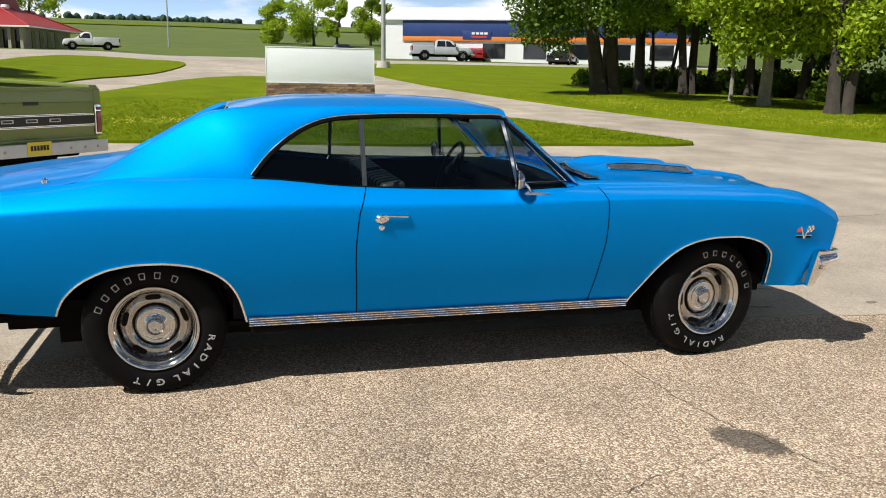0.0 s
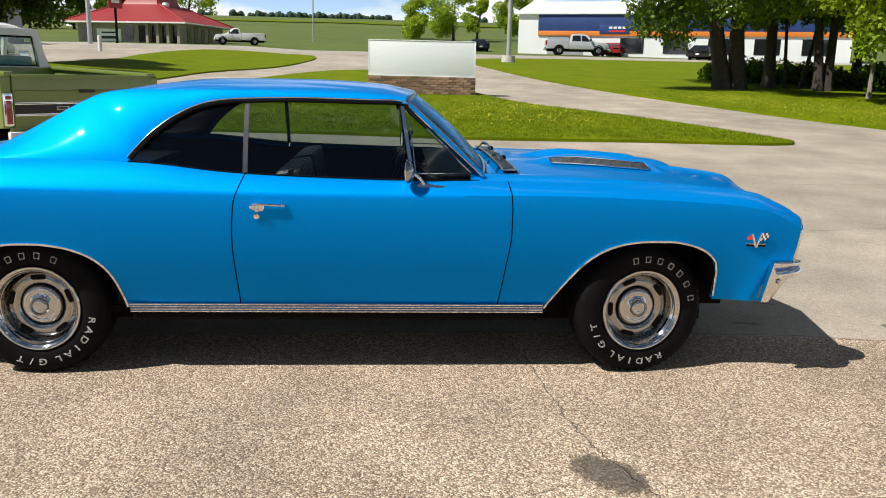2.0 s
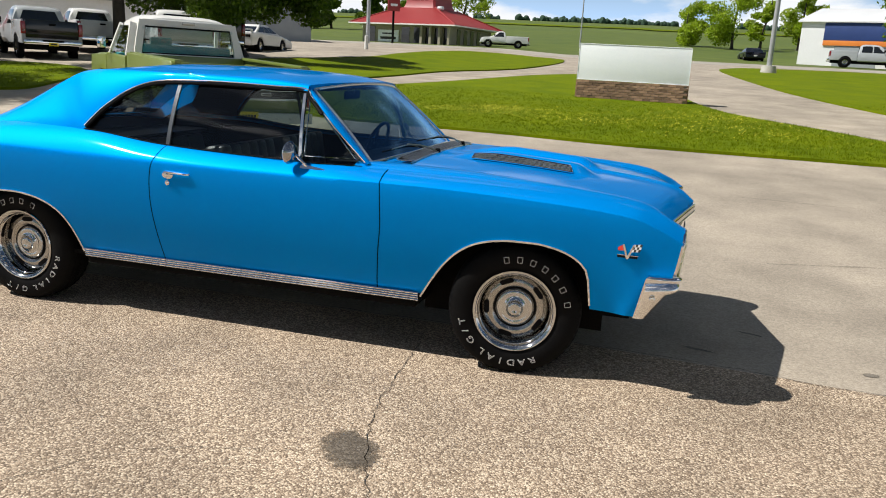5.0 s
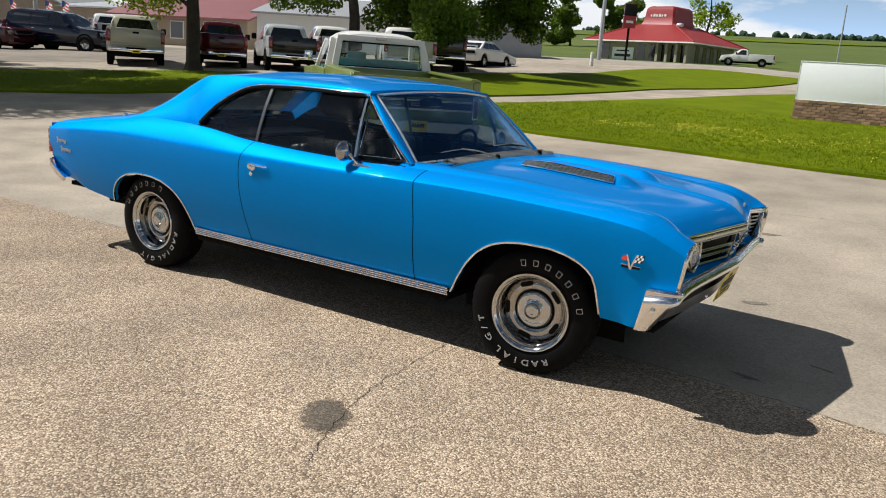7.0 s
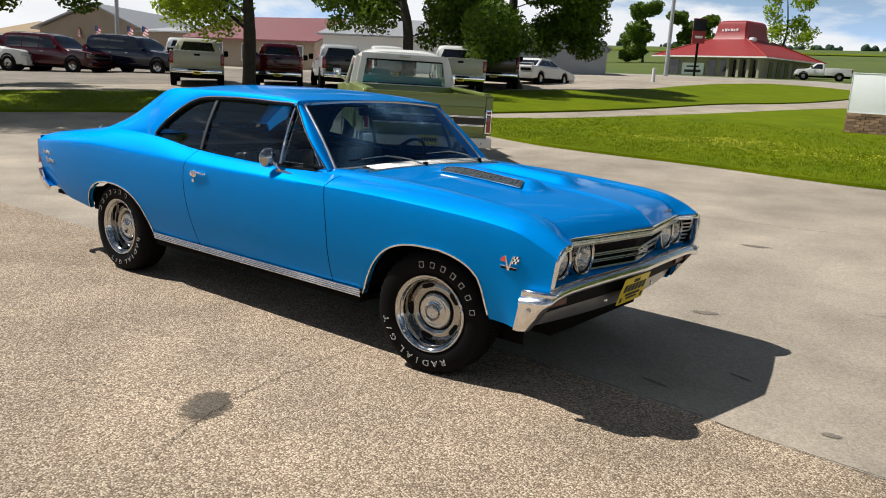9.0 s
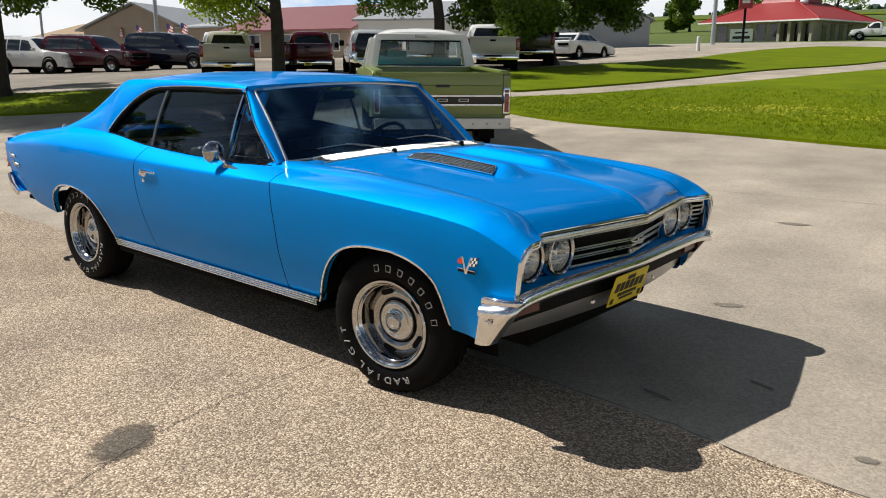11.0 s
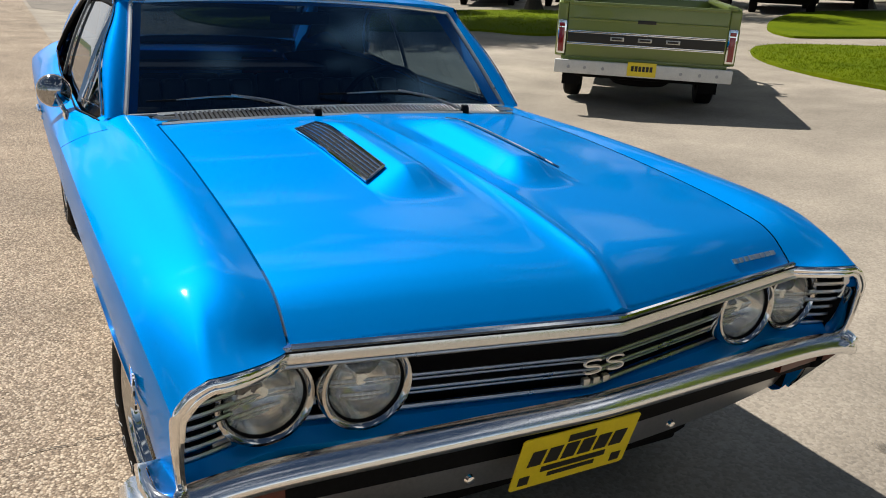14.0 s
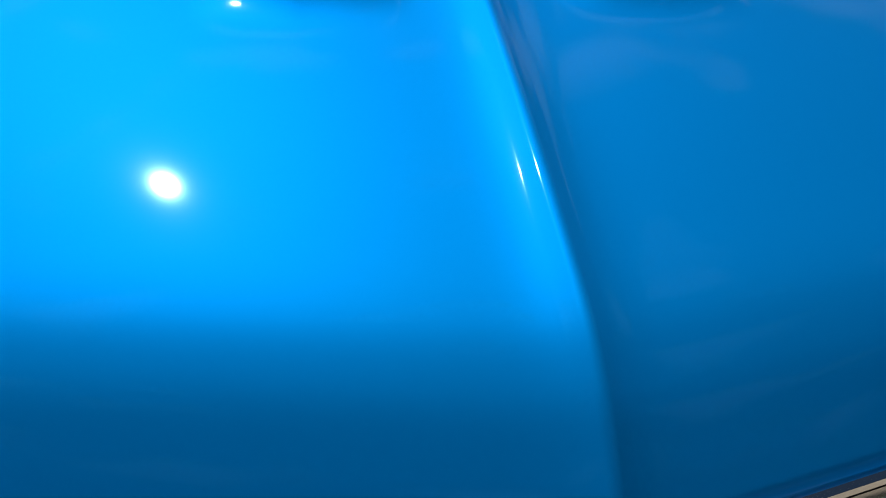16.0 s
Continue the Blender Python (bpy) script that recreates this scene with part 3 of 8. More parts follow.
def flank(x0, x1, inset=0.0):
    """The outer skin of one side between two stations."""
    rows = []
    for x in stations(x0, x1):
        zb, zc, zr = sill(x), crown_z(x), crease_z(x)
        zs = [zb + (zr - zb) * (1 - (1 - k / 17) ** 1.3) for k in range(18)] + [zr + (zc - zr) * k / 9 for k in range(1, 10)]
        row = [(bend_x(x, z), -(side_y(x, z) - inset), z) for z in zs]
        rows.append([(bend_x(x, zb), -(side_y(x, zb) - inset - 0.03), zb + 0.004)] + row)
    return rows


def hood_front(y):
    return 2.282 - 0.118 * (abs(y) / HOOD_EDGE)


hood_line = curve((0, 1.003), (0.25, 0.994), (0.5, 0.973), (0.75, 0.942), (0.86, 0.921), (0.91, 0.908), (0.945, 0.888), (0.975, 0.858), (1.0, 0.828))


def hood_z(x, y):
    u = (x - HOOD_BACK) / (hood_front(y) - HOOD_BACK)
    u = min(max(u, -0.2), 1)
    a = abs(y)
    z = hood_line(max(u, 0)) - 0.016 * (a / HOOD_EDGE) ** 2
    # windsplit ridge on the centre line
    z += (0.004 + 0.011 * smooth(0.05, 0.75, u)) * math.exp(-(a / 0.024) ** 1.15)
    # twin raised scoops
    along = smooth(0.90, 1.25, x) * (1 - smooth(1.64, 1.775, x))
    across = smooth(0.072, 0.155, a) * (1 - min(max((a - 0.196) / 0.100, 0), 1))
    return z + 0.048 * along * across


car = thing("coupe", "bright metallic blue two-door hardtop muscle car with chrome trim", "car")

# flanks: front fender, door, quarter panel
fender_rows, door_rows, quarter_rows = flank(0.783, 2.25), flank(-0.497, 0.777), flank(-2.64, -0.503)


def fender_top(sign):
    rows = []
    for x0 in list(np.linspace(0.60, 0.77, 8)) + stations(0.783, 2.25):
        row = []
        back = smooth(1.9, 2.25, x0)
        for k in range(15):
            t = k / 14
            yc, zc = crown_y(x0), crown_z(x0)
            y = yc + (HOOD_EDGE + 0.004 - yc) * t
            xe = x0 - back * (2.25 - hood_front(HOOD_EDGE)) * t
            zi = hood_z(min(xe, hood_front(HOOD_EDGE)), HOOD_EDGE) if x0 > HOOD_BACK else 0.987
            z = zc + (zi - zc) * smooth(-0.25, 1.0, t) if t else zc
            z = zc + (zi - zc) * t + 0.016 * math.sin(math.pi * t) * (1 - 0.6 * smooth(2.05, 2.25, x0)) * (1 - t * 0.5)
            row.append((bend_x(x0, zc) * (1 - t) + xe * t if x0 > 1.9 else x0, -y, z))
        rows.append(row)
    return rows


for right in (True, False):
    f = sheet(fender_rows, flip=False)
    sheet([r for r in fender_top(1) if r[0][0] > 0.782], f)
    bmesh.ops.remove_doubles(f, verts=f.verts, dist=0.0015)
    d = sheet(door_rows)
    q = sheet(quarter_rows)
    c = sheet([r for r in fender_top(1) if r[0][0] < 0.784])
    for b in (f, d, q, c):
        bmesh.ops.recalc_face_normals(b, faces=b.faces)
    if not right:
        f, d, q, c = mirrored(f), mirrored(d), mirrored(q), mirrored(c)
    fender = part("front_fender", f, BLUE, car, angle=40)
    door = part("door", d, BLUE, car, angle=40)
    quarter = part("quarter_panel", q, BLUE, car, angle=40)
    part("cowl_side", c, BLUE, car, angle=40)
    if right:
        fender_r, door_r, quarter_r = fender, door, quarter
    else:
        door_l = door

# dark inner body behind the panel gaps
for s in (1, -1):
    rows = []
    for x in np.linspace(-2.5, 2.1, 90):
        zb = max(sill(x) + 0.02, 0.36)
        zc = crown_z(x) - 0.03
        rows.append([(x, -s * (side_y(x, z) - 0.035), z) for z in np.linspace(min(zb, zc - 0.02), zc, 8)])
    part("inner_body", sheet(rows), UNDER, car)

# hood
ys = sorted(set([round(v, 4) for v in np.concatenate([np.linspace(-0.6505, 0.6505, 75), np.linspace(-0.09, 0.09, 31), [s * w for s in (-1, 1) for w in np.linspace(0.186, 0.306, 17)]])]))
us = list(np.linspace(0, 0.9, 62)) + list(np.linspace(0.91, 1.0, 14))
rows = []
for u in us:
    rows.append([(HOOD_BACK + u * (hood_front(y) - HOOD_BACK), y, hood_z(HOOD_BACK + u * (hood_front(y) - HOOD_BACK), y)) for y in ys])
rows.append([(x - 0.004, y, z - 0.02) for x, y, z in rows[-1]])
rows.insert(0, [(x, y, z - 0.02) for x, y, z in rows[0]])
for r in rows:
    r.insert(0, (r[0][0], r[0][1] - 0.001, r[0][2] - 0.02))
    r.append((r[-1][0], r[-1][1] + 0.001, r[-1][2] - 0.02))
hood_bm = sheet(rows)
bmesh.ops.recalc_face_normals(hood_bm, faces=hood_bm.faces)
hood = part("hood", hood_bm, BLUE, car, "blue hood with a centre ridge and twin scoops", angle=60)

# louvred scoop grilles
for s in (1, -1):
    def vent_pt(t, w, lift):
        x = 1.085 + 0.545 * t + 0.022 * (w - 0.5) * t
        y = 0.226 + 0.008 * t + (0.065 - 0.008 * t) * w
        return Vector((x, s * y, hood_z(x, y) + lift))
    base = sheet([[vent_pt(t, w, 0.0065) for w in np.linspace(0, 1, 7)] for t in np.linspace(0, 1, 30)])
    vent = part("scoop_grille", base, BLACK, hood, "chrome louvred hood vent")
    frame_path = [vent_pt(t, 0, 0.0085) for t in np.linspace(0, 1, 20)] + [vent_pt(1, w, 0.0085) for w in np.linspace(0.2, 1, 5)] + [vent_pt(t, 1, 0.0085) for t in np.linspace(0.95, 0, 20)] + [vent_pt(0, w, 0.0085) for w in (0.8, 0.6, 0.4, 0.2)]
    part("grille_frame", tube(frame_path, 0.0034, 6, closed=True), CHROME, vent)
    for k in range(5):
        w = (k + 1) / 6
        part("louvre", sweep([vent_pt(t, w, 0.0098) for t in np.linspace(0.01, 0.99, 18)], [(-0.0016, -0.003), (0.0016, -0.003), (0.0011, 0.0012), (-0.0011, 0.0012)]), LOUVRE, vent)

# cowl and its slotted grille
def glass_base(y):
    return 0.735 - 0.070 * (abs(y) / 0.76) ** 2


rows = [[(glass_base(y) - 0.05 + (HOOD_BACK - 0.006 - glass_base(y) + 0.05) * t, y, 0.996 - 0.014 * (y / 0.66) ** 2 - 0.004 * t) for y in np.linspace(-0.70, 0.70, 41)] for t in np.linspace(0, 1, 6)]
bm = sheet(rows)
bmesh.ops.recalc_face_normals(bm, faces=bm.faces)
cowl = part("cowl_panel", bm, BLUE, car)


def cowl_z(y):
    return 1.000 - 0.014 * (y / 0.66) ** 2


trough = sheet([[(x, y, cowl_z(y) + 0.003 + (0.850 - x) * 0.2) for y in np.linspace(-0.62, 0.62, 40)] for x in (0.775, 0.850)])
cowl_vent = part("cowl_grille", trough, BLACK, cowl, "slotted chrome air intake below the windshield")
for x in (0.772, 0.852):
    part("rail", sweep([(x, y, cowl_z(y) + 0.006 + (0.852 - x) * 0.2) for y in np.linspace(-0.64, 0.64, 30)], [(-0.004, -0.004), (0.004, -0.004), (0.003, 0.003), (-0.003, 0.003)]), TRIM, cowl_vent)
bar = mesh_of("cowl_bar", box(-0.037, 0.037, -0.0036, 0.0036, -0.003, 0.003, 0.001, seg=1), COWLBAR)
for k in range(78):
    y = -0.585 + 1.17 * k / 77
    part("cowl_bar", bar, None, cowl_vent, m=pose(0.812, y, cowl_z(y) + 0.014, 0, 11.3, 0))
for s in (-1, 1):
    part("end_cap", slab([(0.772, s * 0.59), (0.852, s * 0.59), (0.852, s * 0.645), (0.80, s * 0.66), (0.772, s * 0.645)], 0.004, m=pose(0, 0, cowl_z(0.62) + 0.016)), COWLBAR, cowl_vent)

# greenhouse
def lean_y(x, z):
    """Half-width of the glass house at a height."""
    zb = 0.99 + 0.05 * smooth(-0.45, -1.0, x)
    base = 0.838 - 0.02 * smooth(-0.5, -1.0, x) - 0.05 * smooth(0.35, 0.68, x) - 0.05 * smooth(-1.0, -1.9, x)
    top = 0.700 - 0.03 * smooth(-0.5, -1.1, x) - 0.03 * smooth(0.2, 0.35, x)
    t = (z - zb) / (1.325 - zb)
    return base + (top - base) * t + 0.012 * math.sin(math.pi * min(max(t, 0), 1))


# the side opening: x and z along its rim
rim_back = [(-0.30, 1.330), (-0.48, 1.327), (-0.58, 1.319), (-0.66, 1.303), (-0.74, 1.272), (-0.82, 1.225), (-0.90, 1.160), (-0.96, 1.095), (-0.995, 1.052)]
rim_top = [(0.262, 1.322), (0.10, 1.328), (-0.10, 1.331), (-0.30, 1.330)]
roof_edge_z = curve((-1.12, 1.345), (-1.0, 1.360), (-0.7, 1.367), (-0.3, 1.368), (0.1, 1.364), (0.335, 1.345))
roof_mid_z = curve((-1.13, 1.350), (-1.06, 1.368), (-0.98, 1.384), (-0.7, 1.412), (-0.25, 1.417), (0.15, 1.401), (0.345, 1.366))


def roof_front(y):
    return 0.345 - 0.055 * (abs(y) / 0.66) ** 2.2


def roof_back(y):
    return -1.10 + 0.01 * (abs(y) / 0.6) ** 2


roof_rows = []
for t in np.linspace(0, 1, 40):
    row = []
    for v in np.linspace(-1, 1, 41):
        y = v * 0.672
        x = roof_front(y) + (roof_back(y) - roof_front(y)) * t
        w = 0.672 - 0.05 * smooth(-0.5, -1.05, x)
        e = abs(v) ** 2.6
        z = roof_mid_z(x) * (1 - e) + roof_edge_z(x) * e
        row.append((x, v * w, z))
    roof_rows.append(row)
lip = [(x + 0.002, y, z - 0.028) for x, y, z in roof_rows[0]]
roof_bm = sheet([lip] + roof_rows)
for s in (0, -1):
    side = [r[s] for r in roof_rows if r[s][0] > -0.46]
    sheet([side] + [[(x, y * (1 + (a - 1) * smooth(-0.44, -0.31, x)), z - d * smooth(-0.44, -0.31, x)) for x, y, z in side] for a, d in ((1.02, 0.012), (1.03, 0.03))], roof_bm)
bmesh.ops.remove_doubles(roof_bm, verts=roof_bm.verts, dist=0.0005)
bmesh.ops.recalc_face_normals(roof_bm, faces=roof_bm.faces)
roof = part("roof", roof_bm, BLUE, car, angle=50)
inner_roof = sheet([[(x, y * 0.985, z - 0.022) for x, y, z in r] for r in roof_rows])
part("headliner", inner_roof, HEADLINER, car)

# sail panels running back beside the rear window
sail_top = [(-0.30, 1.368), (-0.50, 1.368), (-0.66, 1.3675), (-0.80, 1.3665), (-0.95, 1.3638), (-1.07, 1.356), (-1.17, 1.335), (-1.27, 1.290), (-1.38, 1.229), (-1.50, 1.161), (-1.61, 1.100), (-1.73, 1.034)]
sail_brow = curve((-1.73, 0.70), (-1.5, 0.632), (-1.2, 0.606), (-1.0, 0.625), (-0.8, 0.646), (-0.62, 0.668), (-0.5, 0.674), (-0.3, 0.674))
sail_low = [(-0.30, 1.330), (-0.48, 1.327), (-0.60, 1.316), (-0.70, 1.290), (-0.80, 1.238), (-0.90, 1.160), (-0.96, 1.095), (-0.995, 1.038), (-1.2, 1.0405), (-1.4, 1.0425), (-1.58, 1.035), (-1.76, 1.022)]


def resample(pts, n):
    pts = [Vector(p) for p in pts]
    # Catmull-Rom through the points
    out = []
    m = len(pts) - 1
    for i in range(n):
        u = i * m / (n - 1)
        k = min(int(u), m - 1)
        t = u - k
        p0, p1, p2, p3 = pts[max(k - 1, 0)], pts[k], pts[k + 1], pts[min(k + 2, m)]
        out.append(0.5 * (2 * p1 + (p2 - p0) * t + (2 * p0 - 5 * p1 + 4 * p2 - p3) * t * t + (3 * p1 - p0 - 3 * p2 + p3) * t ** 3))
    return out


def pad(p):
    return (p[0], p[1], 0)


top_line, low_line = resample([pad(p) for p in sail_top], 56), resample([pad(p) for p in sail_low], 56)
for s in (1, -1):
    rows = []
    for a, b in zip(low_line, top_line):
        row = []
        for k in range(15):
            t = 1 - (1 - k / 14) ** 1.5
            p = Vector((a.x + (b.x - a.x) * t, a.y + (b.y - a.y) * (1 - (1 - t) ** 1.3), 0))
            foot = lean_y(a.x, a.y)
            foot += (crown_y(a.x) - 0.001 - foot) * smooth(-0.985, -1.10, a.x)
            y = foot + (min(sail_brow(p.x), foot) - foot) * t ** 1.3 - 0.003 * smooth(-0.66, -0.40, p.x)
            row.append((p.x, -s * y, p.y))
        # inner face of the buttress
        x, y, z = row[-1]
        fall = smooth(-1.10, -1.17, x)
        row.append((x, y + s * 0.035, z - 0.004 + 0.008 * fall))
        row.append((x, y + s * (0.045 + 0.040 * fall), z - 0.008 - 0.012 * fall))
        row.append((x, y + s * (0.055 + 0.045 * fall), max(z - 0.012 - 0.188 * fall, 1.0)))
        rows.append(row)
    bm = sheet(rows)
    bmesh.ops.recalc_face_normals(bm, faces=bm.faces)
    lining = [[(x, y + s * 0.022, min(z, 1.325 + 0.725 * (x + 1.10) if x < -1.10 else 9)) for x, y, z in r[:15]] for r in rows if -1.30 < r[0][0] < -0.55]
    part("sail_lining", sheet(lining), HEADLINER, car)
    part("sail_panel", bm, BLUE, car, angle=50)

# deck lid, rear shelf, tail
rows = []
for t in np.linspace(0, 1, 24):
    x = -1.44 - 1.20 * t
    yc = crown_y(x) + 0.002 if x < -1.9 else 0.74 + (crown_y(-1.9) - 0.738) * smooth(-1.6, -1.9, x)
    rows.append([(x, v * yc, crown_z(x) + (0.030 * (1 - t) + 0.022) * (1 - abs(v) ** 2.5)) for v in np.linspace(-1, 1, 31)])
rows.append([(-2.66, y, z - 0.03) for x, y, z in rows[-1]])
bm = sheet(rows)
bmesh.ops.recalc_face_normals(bm, faces=bm.faces)
part("deck_lid", bm, BLUE, car, angle=45)
part("antenna_base", moved(lathe([(0.0, 0.014), (0.004, 0.013), (0.006, 0.006), (0.014, 0.002), (0.017, -0.02)], 20, axis="z"), pose(-1.91, -0.69, crown_z(-1.91) + 0.022)), CHROME, car)
tail = sheet([[(tail_x(z) + 0.012, v * (half_width(-2.62) - 0.02), z) for v in np.linspace(-1, 1, 9)] for z in np.linspace(0.50, 0.90, 9)])
part("tail_panel", tail, BLUE, car)
for s in (-1, 1):
    lamp = part("tail_lamp", box(-2.672, -2.605, min(s * 0.50, s * 0.822), max(s * 0.50, s * 0.822), 0.68, 0.86, 0.014), REDLENS, car, "red tail lamp with chrome rim")
    for z in (0.68, 0.725, 0.77, 0.815, 0.86):
        part("lamp_trim", tube([(-2.674, s * 0.50, z), (-2.674, s * 0.80, z), (-2.642, s * 0.832, z)], 0.007), CHROME, lamp)
bumper_path = resample([(-2.43, -0.850, 0.50), (-2.52, -0.852, 0.55), (-2.60, -0.838, 0.595), (-2.645, -0.79, 0.615), (-2.68, -0.5, 0.615), (-2.69, 0, 0.615), (-2.68, 0.5, 0.615), (-2.645, 0.79, 0.615), (-2.60, 0.838, 0.595), (-2.52, 0.852, 0.55), (-2.43, 0.850, 0.50)], 33)
part("rear_bumper", sweep(bumper_path, [(-0.010, -0.024), (0.004, -0.021), (0.009, -0.006), (0.008, 0.012), (0.0, 0.021), (-0.012, 0.018)]), CHROME, car)
for k in range(2):
    bz_, bx_ = 0.785 - 0.062 * k, -2.50 + 0.05 * k
    word = []
    for j in range(61):
        u = j / 60
        wx_ = bx_ + 0.15 * u + 0.0045 * math.sin(u * 50.0)
        wz_ = bz_ + (0.021 if u < 0.14 else 0.0115) * math.cos(u * 50.0) + 0.004 * math.sin(u * 13.0)
        word.append((wx_, -side_y(wx_, wz_) - 0.004, wz_))
    part("script_badge", tube(word, 0.0028, 6, up=(0, -1, 0)), TRIM, quarter_r, "chrome script badge")

# glass
def pane(name, rows, glass=GLASS):
    bm = sheet(rows)
    bmesh.ops.recalc_face_normals(bm, faces=bm.faces)
    ob = part(name, bm, glass, car, angle=60)
    ob.visible_shadow = False
    return ob


def side_rim(x):
    """Top of the side opening at a station."""
    pts = rim_back[::-1] + rim_top[::-1]
    return float(np.interp(x, [p[0] for p in pts], [p[1] for p in pts])) if x <= 0.262 else float(np.interp(x, [0.262, 0.66], [1.322, 0.985]))


for s in (1, -1):
    for name, x0, x1 in (("quarter_glass", -0.992, -0.468), ("door_glass", -0.452, 0.285), ("vent_glass", 0.300, 0.640)):
        rows = []
        for x in np.linspace(x0, x1, 14):
            zt = max(side_rim(x), crown_z(x) + 0.002)
            zb = crown_z(x) - 0.012
            row = []
            for t in np.linspace(0, 1, 9):
                z = zb + (zt - zb) * t
                sx = x - (0.05 * t if name == "vent_glass" and x < 0.32 else 0)
                row.append((sx, -s * (lean_y(x, z) - 0.022), z))
            rows.append(row)
        pane(name, rows)

def shield(v, t):
    y0, y1 = 0.730 * v, 0.640 * v
    x0, x1 = glass_base(y0) - 0.004, roof_front(y1) - 0.004
    z0, z1 = 0.996 - 0.016 * v * v, 1.345 - 0.030 * v * v + 0.016
    y = y0 + (y1 - y0) * t
    return (x0 + (x1 - x0) * t + 0.03 * math.sin(math.pi * t) * (1 - 0.6 * v * v), y, z0 + (z1 - z0) * t)


pane("windshield", [[shield(v, t) for v in np.linspace(-1, 1, 31)] for t in np.linspace(0, 1, 14)], WINDSHIELD)
part("windshield_trim", tube([shield(v, 0.0085) for v in np.linspace(-0.985, 0.985, 40)] + [shield(0.99, t) for t in np.linspace(0.03, 0.98, 14)] + [shield(v, 0.99) for v in np.linspace(0.97, -0.97, 30)] + [shield(-0.99, t) for t in np.linspace(0.98, 0.03, 14)], 0.0085, 8, closed=True, up=(1, 0.03, 0.2)), TRIM, car, "chrome windshield moulding")
pane("rear_window", [[(-1.10 - 0.40 * t, 0.54 * v, 1.338 - 0.29 * t - 0.01 * v * v) for v in np.linspace(-1, 1, 13)] for t in np.linspace(0, 1, 8)], REARGLASS)
part("rear_window_trim", tube([(-1.105 - 0.395 * t, 0.545 * v, 1.337 - 0.29 * t) for v, t in ((-1, 0), (-1, 0.5), (-1, 1), (-0.5, 1), (0, 1), (0.5, 1), (1, 1), (1, 0.5), (1, 0), (0.5, 0), (0, 0), (-0.5, 0))], 0.01, closed=True), CHROME, car)

# pillars, rails and bright mouldings round the side glass
for s in (1, -1):
    rows = []
    for t in np.linspace(0, 1, 16):
        gx, gy, gz = shield(1, t)
        wx, wz = 0.665 + (0.268 - 0.665) * t, 0.984 + (1.330 - 0.984) * t
        wy = lean_y(wx, wz)
        a, b = Vector((gx - 0.002, -s * (gy + 0.004), gz)), Vector((wx, -s * (wy - 0.004), wz))
        mid = a.lerp(b, 0.5) + Vector((0.012, -s * 0.012, 0.004))
        q1, q3 = a.lerp(mid, 0.5) + Vector((0.004, -s * 0.004, 0)), b.lerp(mid, 0.5) + Vector((0.003, -s * 0.004, 0))
        rows.append([a + Vector((-0.03, s * 0.05, -0.01)), a, q1, mid, q3, b, b + Vector((-0.01, s * 0.035, 0))])
    bm = sheet(rows)
    bmesh.ops.recalc_face_normals(bm, faces=bm.faces)
    pillar = part("windshield_pillar", bm, BLUE, car, angle=60)

    def rim_pt(x, z, out=0.004):
        return Vector((x, -s * (min(lean_y(x, z), 0.71 if z > 1.30 else 9) + out), z))
    upper = [rim_pt(0.655, 0.99)] + [rim_pt(0.655 + (0.27 - 0.655) * t, 0.99 + (1.333 - 0.99) * t) for t in np.linspace(0.1, 1, 10)] + [rim_pt(x, z + 0.008) for x, z in rim_top[1:]] + [rim_pt(x, z + 0.004) for x, z in rim_back[1:]]
    upper = resample(upper, 70)
    part("window_moulding", tube(upper, 0.0034, 8, up=(0, -s, 0.3)), CHROME, car, "chrome moulding round the side windows")
    seal = []
    for k in range(22, len(upper)):
        along = upper[min(k + 1, len(upper) - 1)] - upper[k - 1]
        inward = Vector((-along.z, 0, along.x)).normalized()
        if inward.dot(Vector((-0.2, upper[k].y, 1.12)) - upper[k]) < 0:
            inward = -inward
        seal.append(upper[k] + inward * 0.0135 + Vector((0, s * 0.004, 0)))
    part("weather_strip", tube(seal, 0.0105, 6, up=(0, -s, 0.3)), BLACK, car)
    part("belt_moulding", sweep([(x, -s * (lean_y(x, crown_z(x)) + 0.001), crown_z(x) + 0.002) for x in np.linspace(-0.99, 0.64, 40)], ring(0.0035, 8)), BLACK, car)
    for xb, xt in ((-0.460, -0.461),):
        part("glass_edge", sweep([(xb + (xt - xb) * t, -s * (lean_y(xb, 0.99 + 0.335 * t) - 0.012), 0.99 + 0.335 * t) for t in np.linspace(0, 1, 8)], [(-0.011, -0.005), (0.011, -0.005), (0.011, 0.005), (-0.011, 0.005)], up=(0, -s, 0)), GUNMETAL, car)
    part("vent_divider", sweep([(0.318 - 0.05 * t, -s * (lean_y(0.3, 0.985 + 0.335 * t) - 0.008), 0.985 + 0.335 * t) for t in np.linspace(0, 1, 8)], [(-0.010, -0.006), (0.010, -0.006), (0.008, 0.006), (-0.008, 0.006)], up=(0, -s, 0)), CHROME, car)
    part("vent_frame", tube([(0.335, -s * (lean_y(0.33, 1.0) - 0.012), 1.000), (0.60, -s * (lean_y(0.60, 1.0) - 0.012), 1.000), (0.30, -s * (lean_y(0.3, 1.295) - 0.012), 1.285)], 0.006, 6, closed=True, up=(0, -s, 0)), CHROME, car)

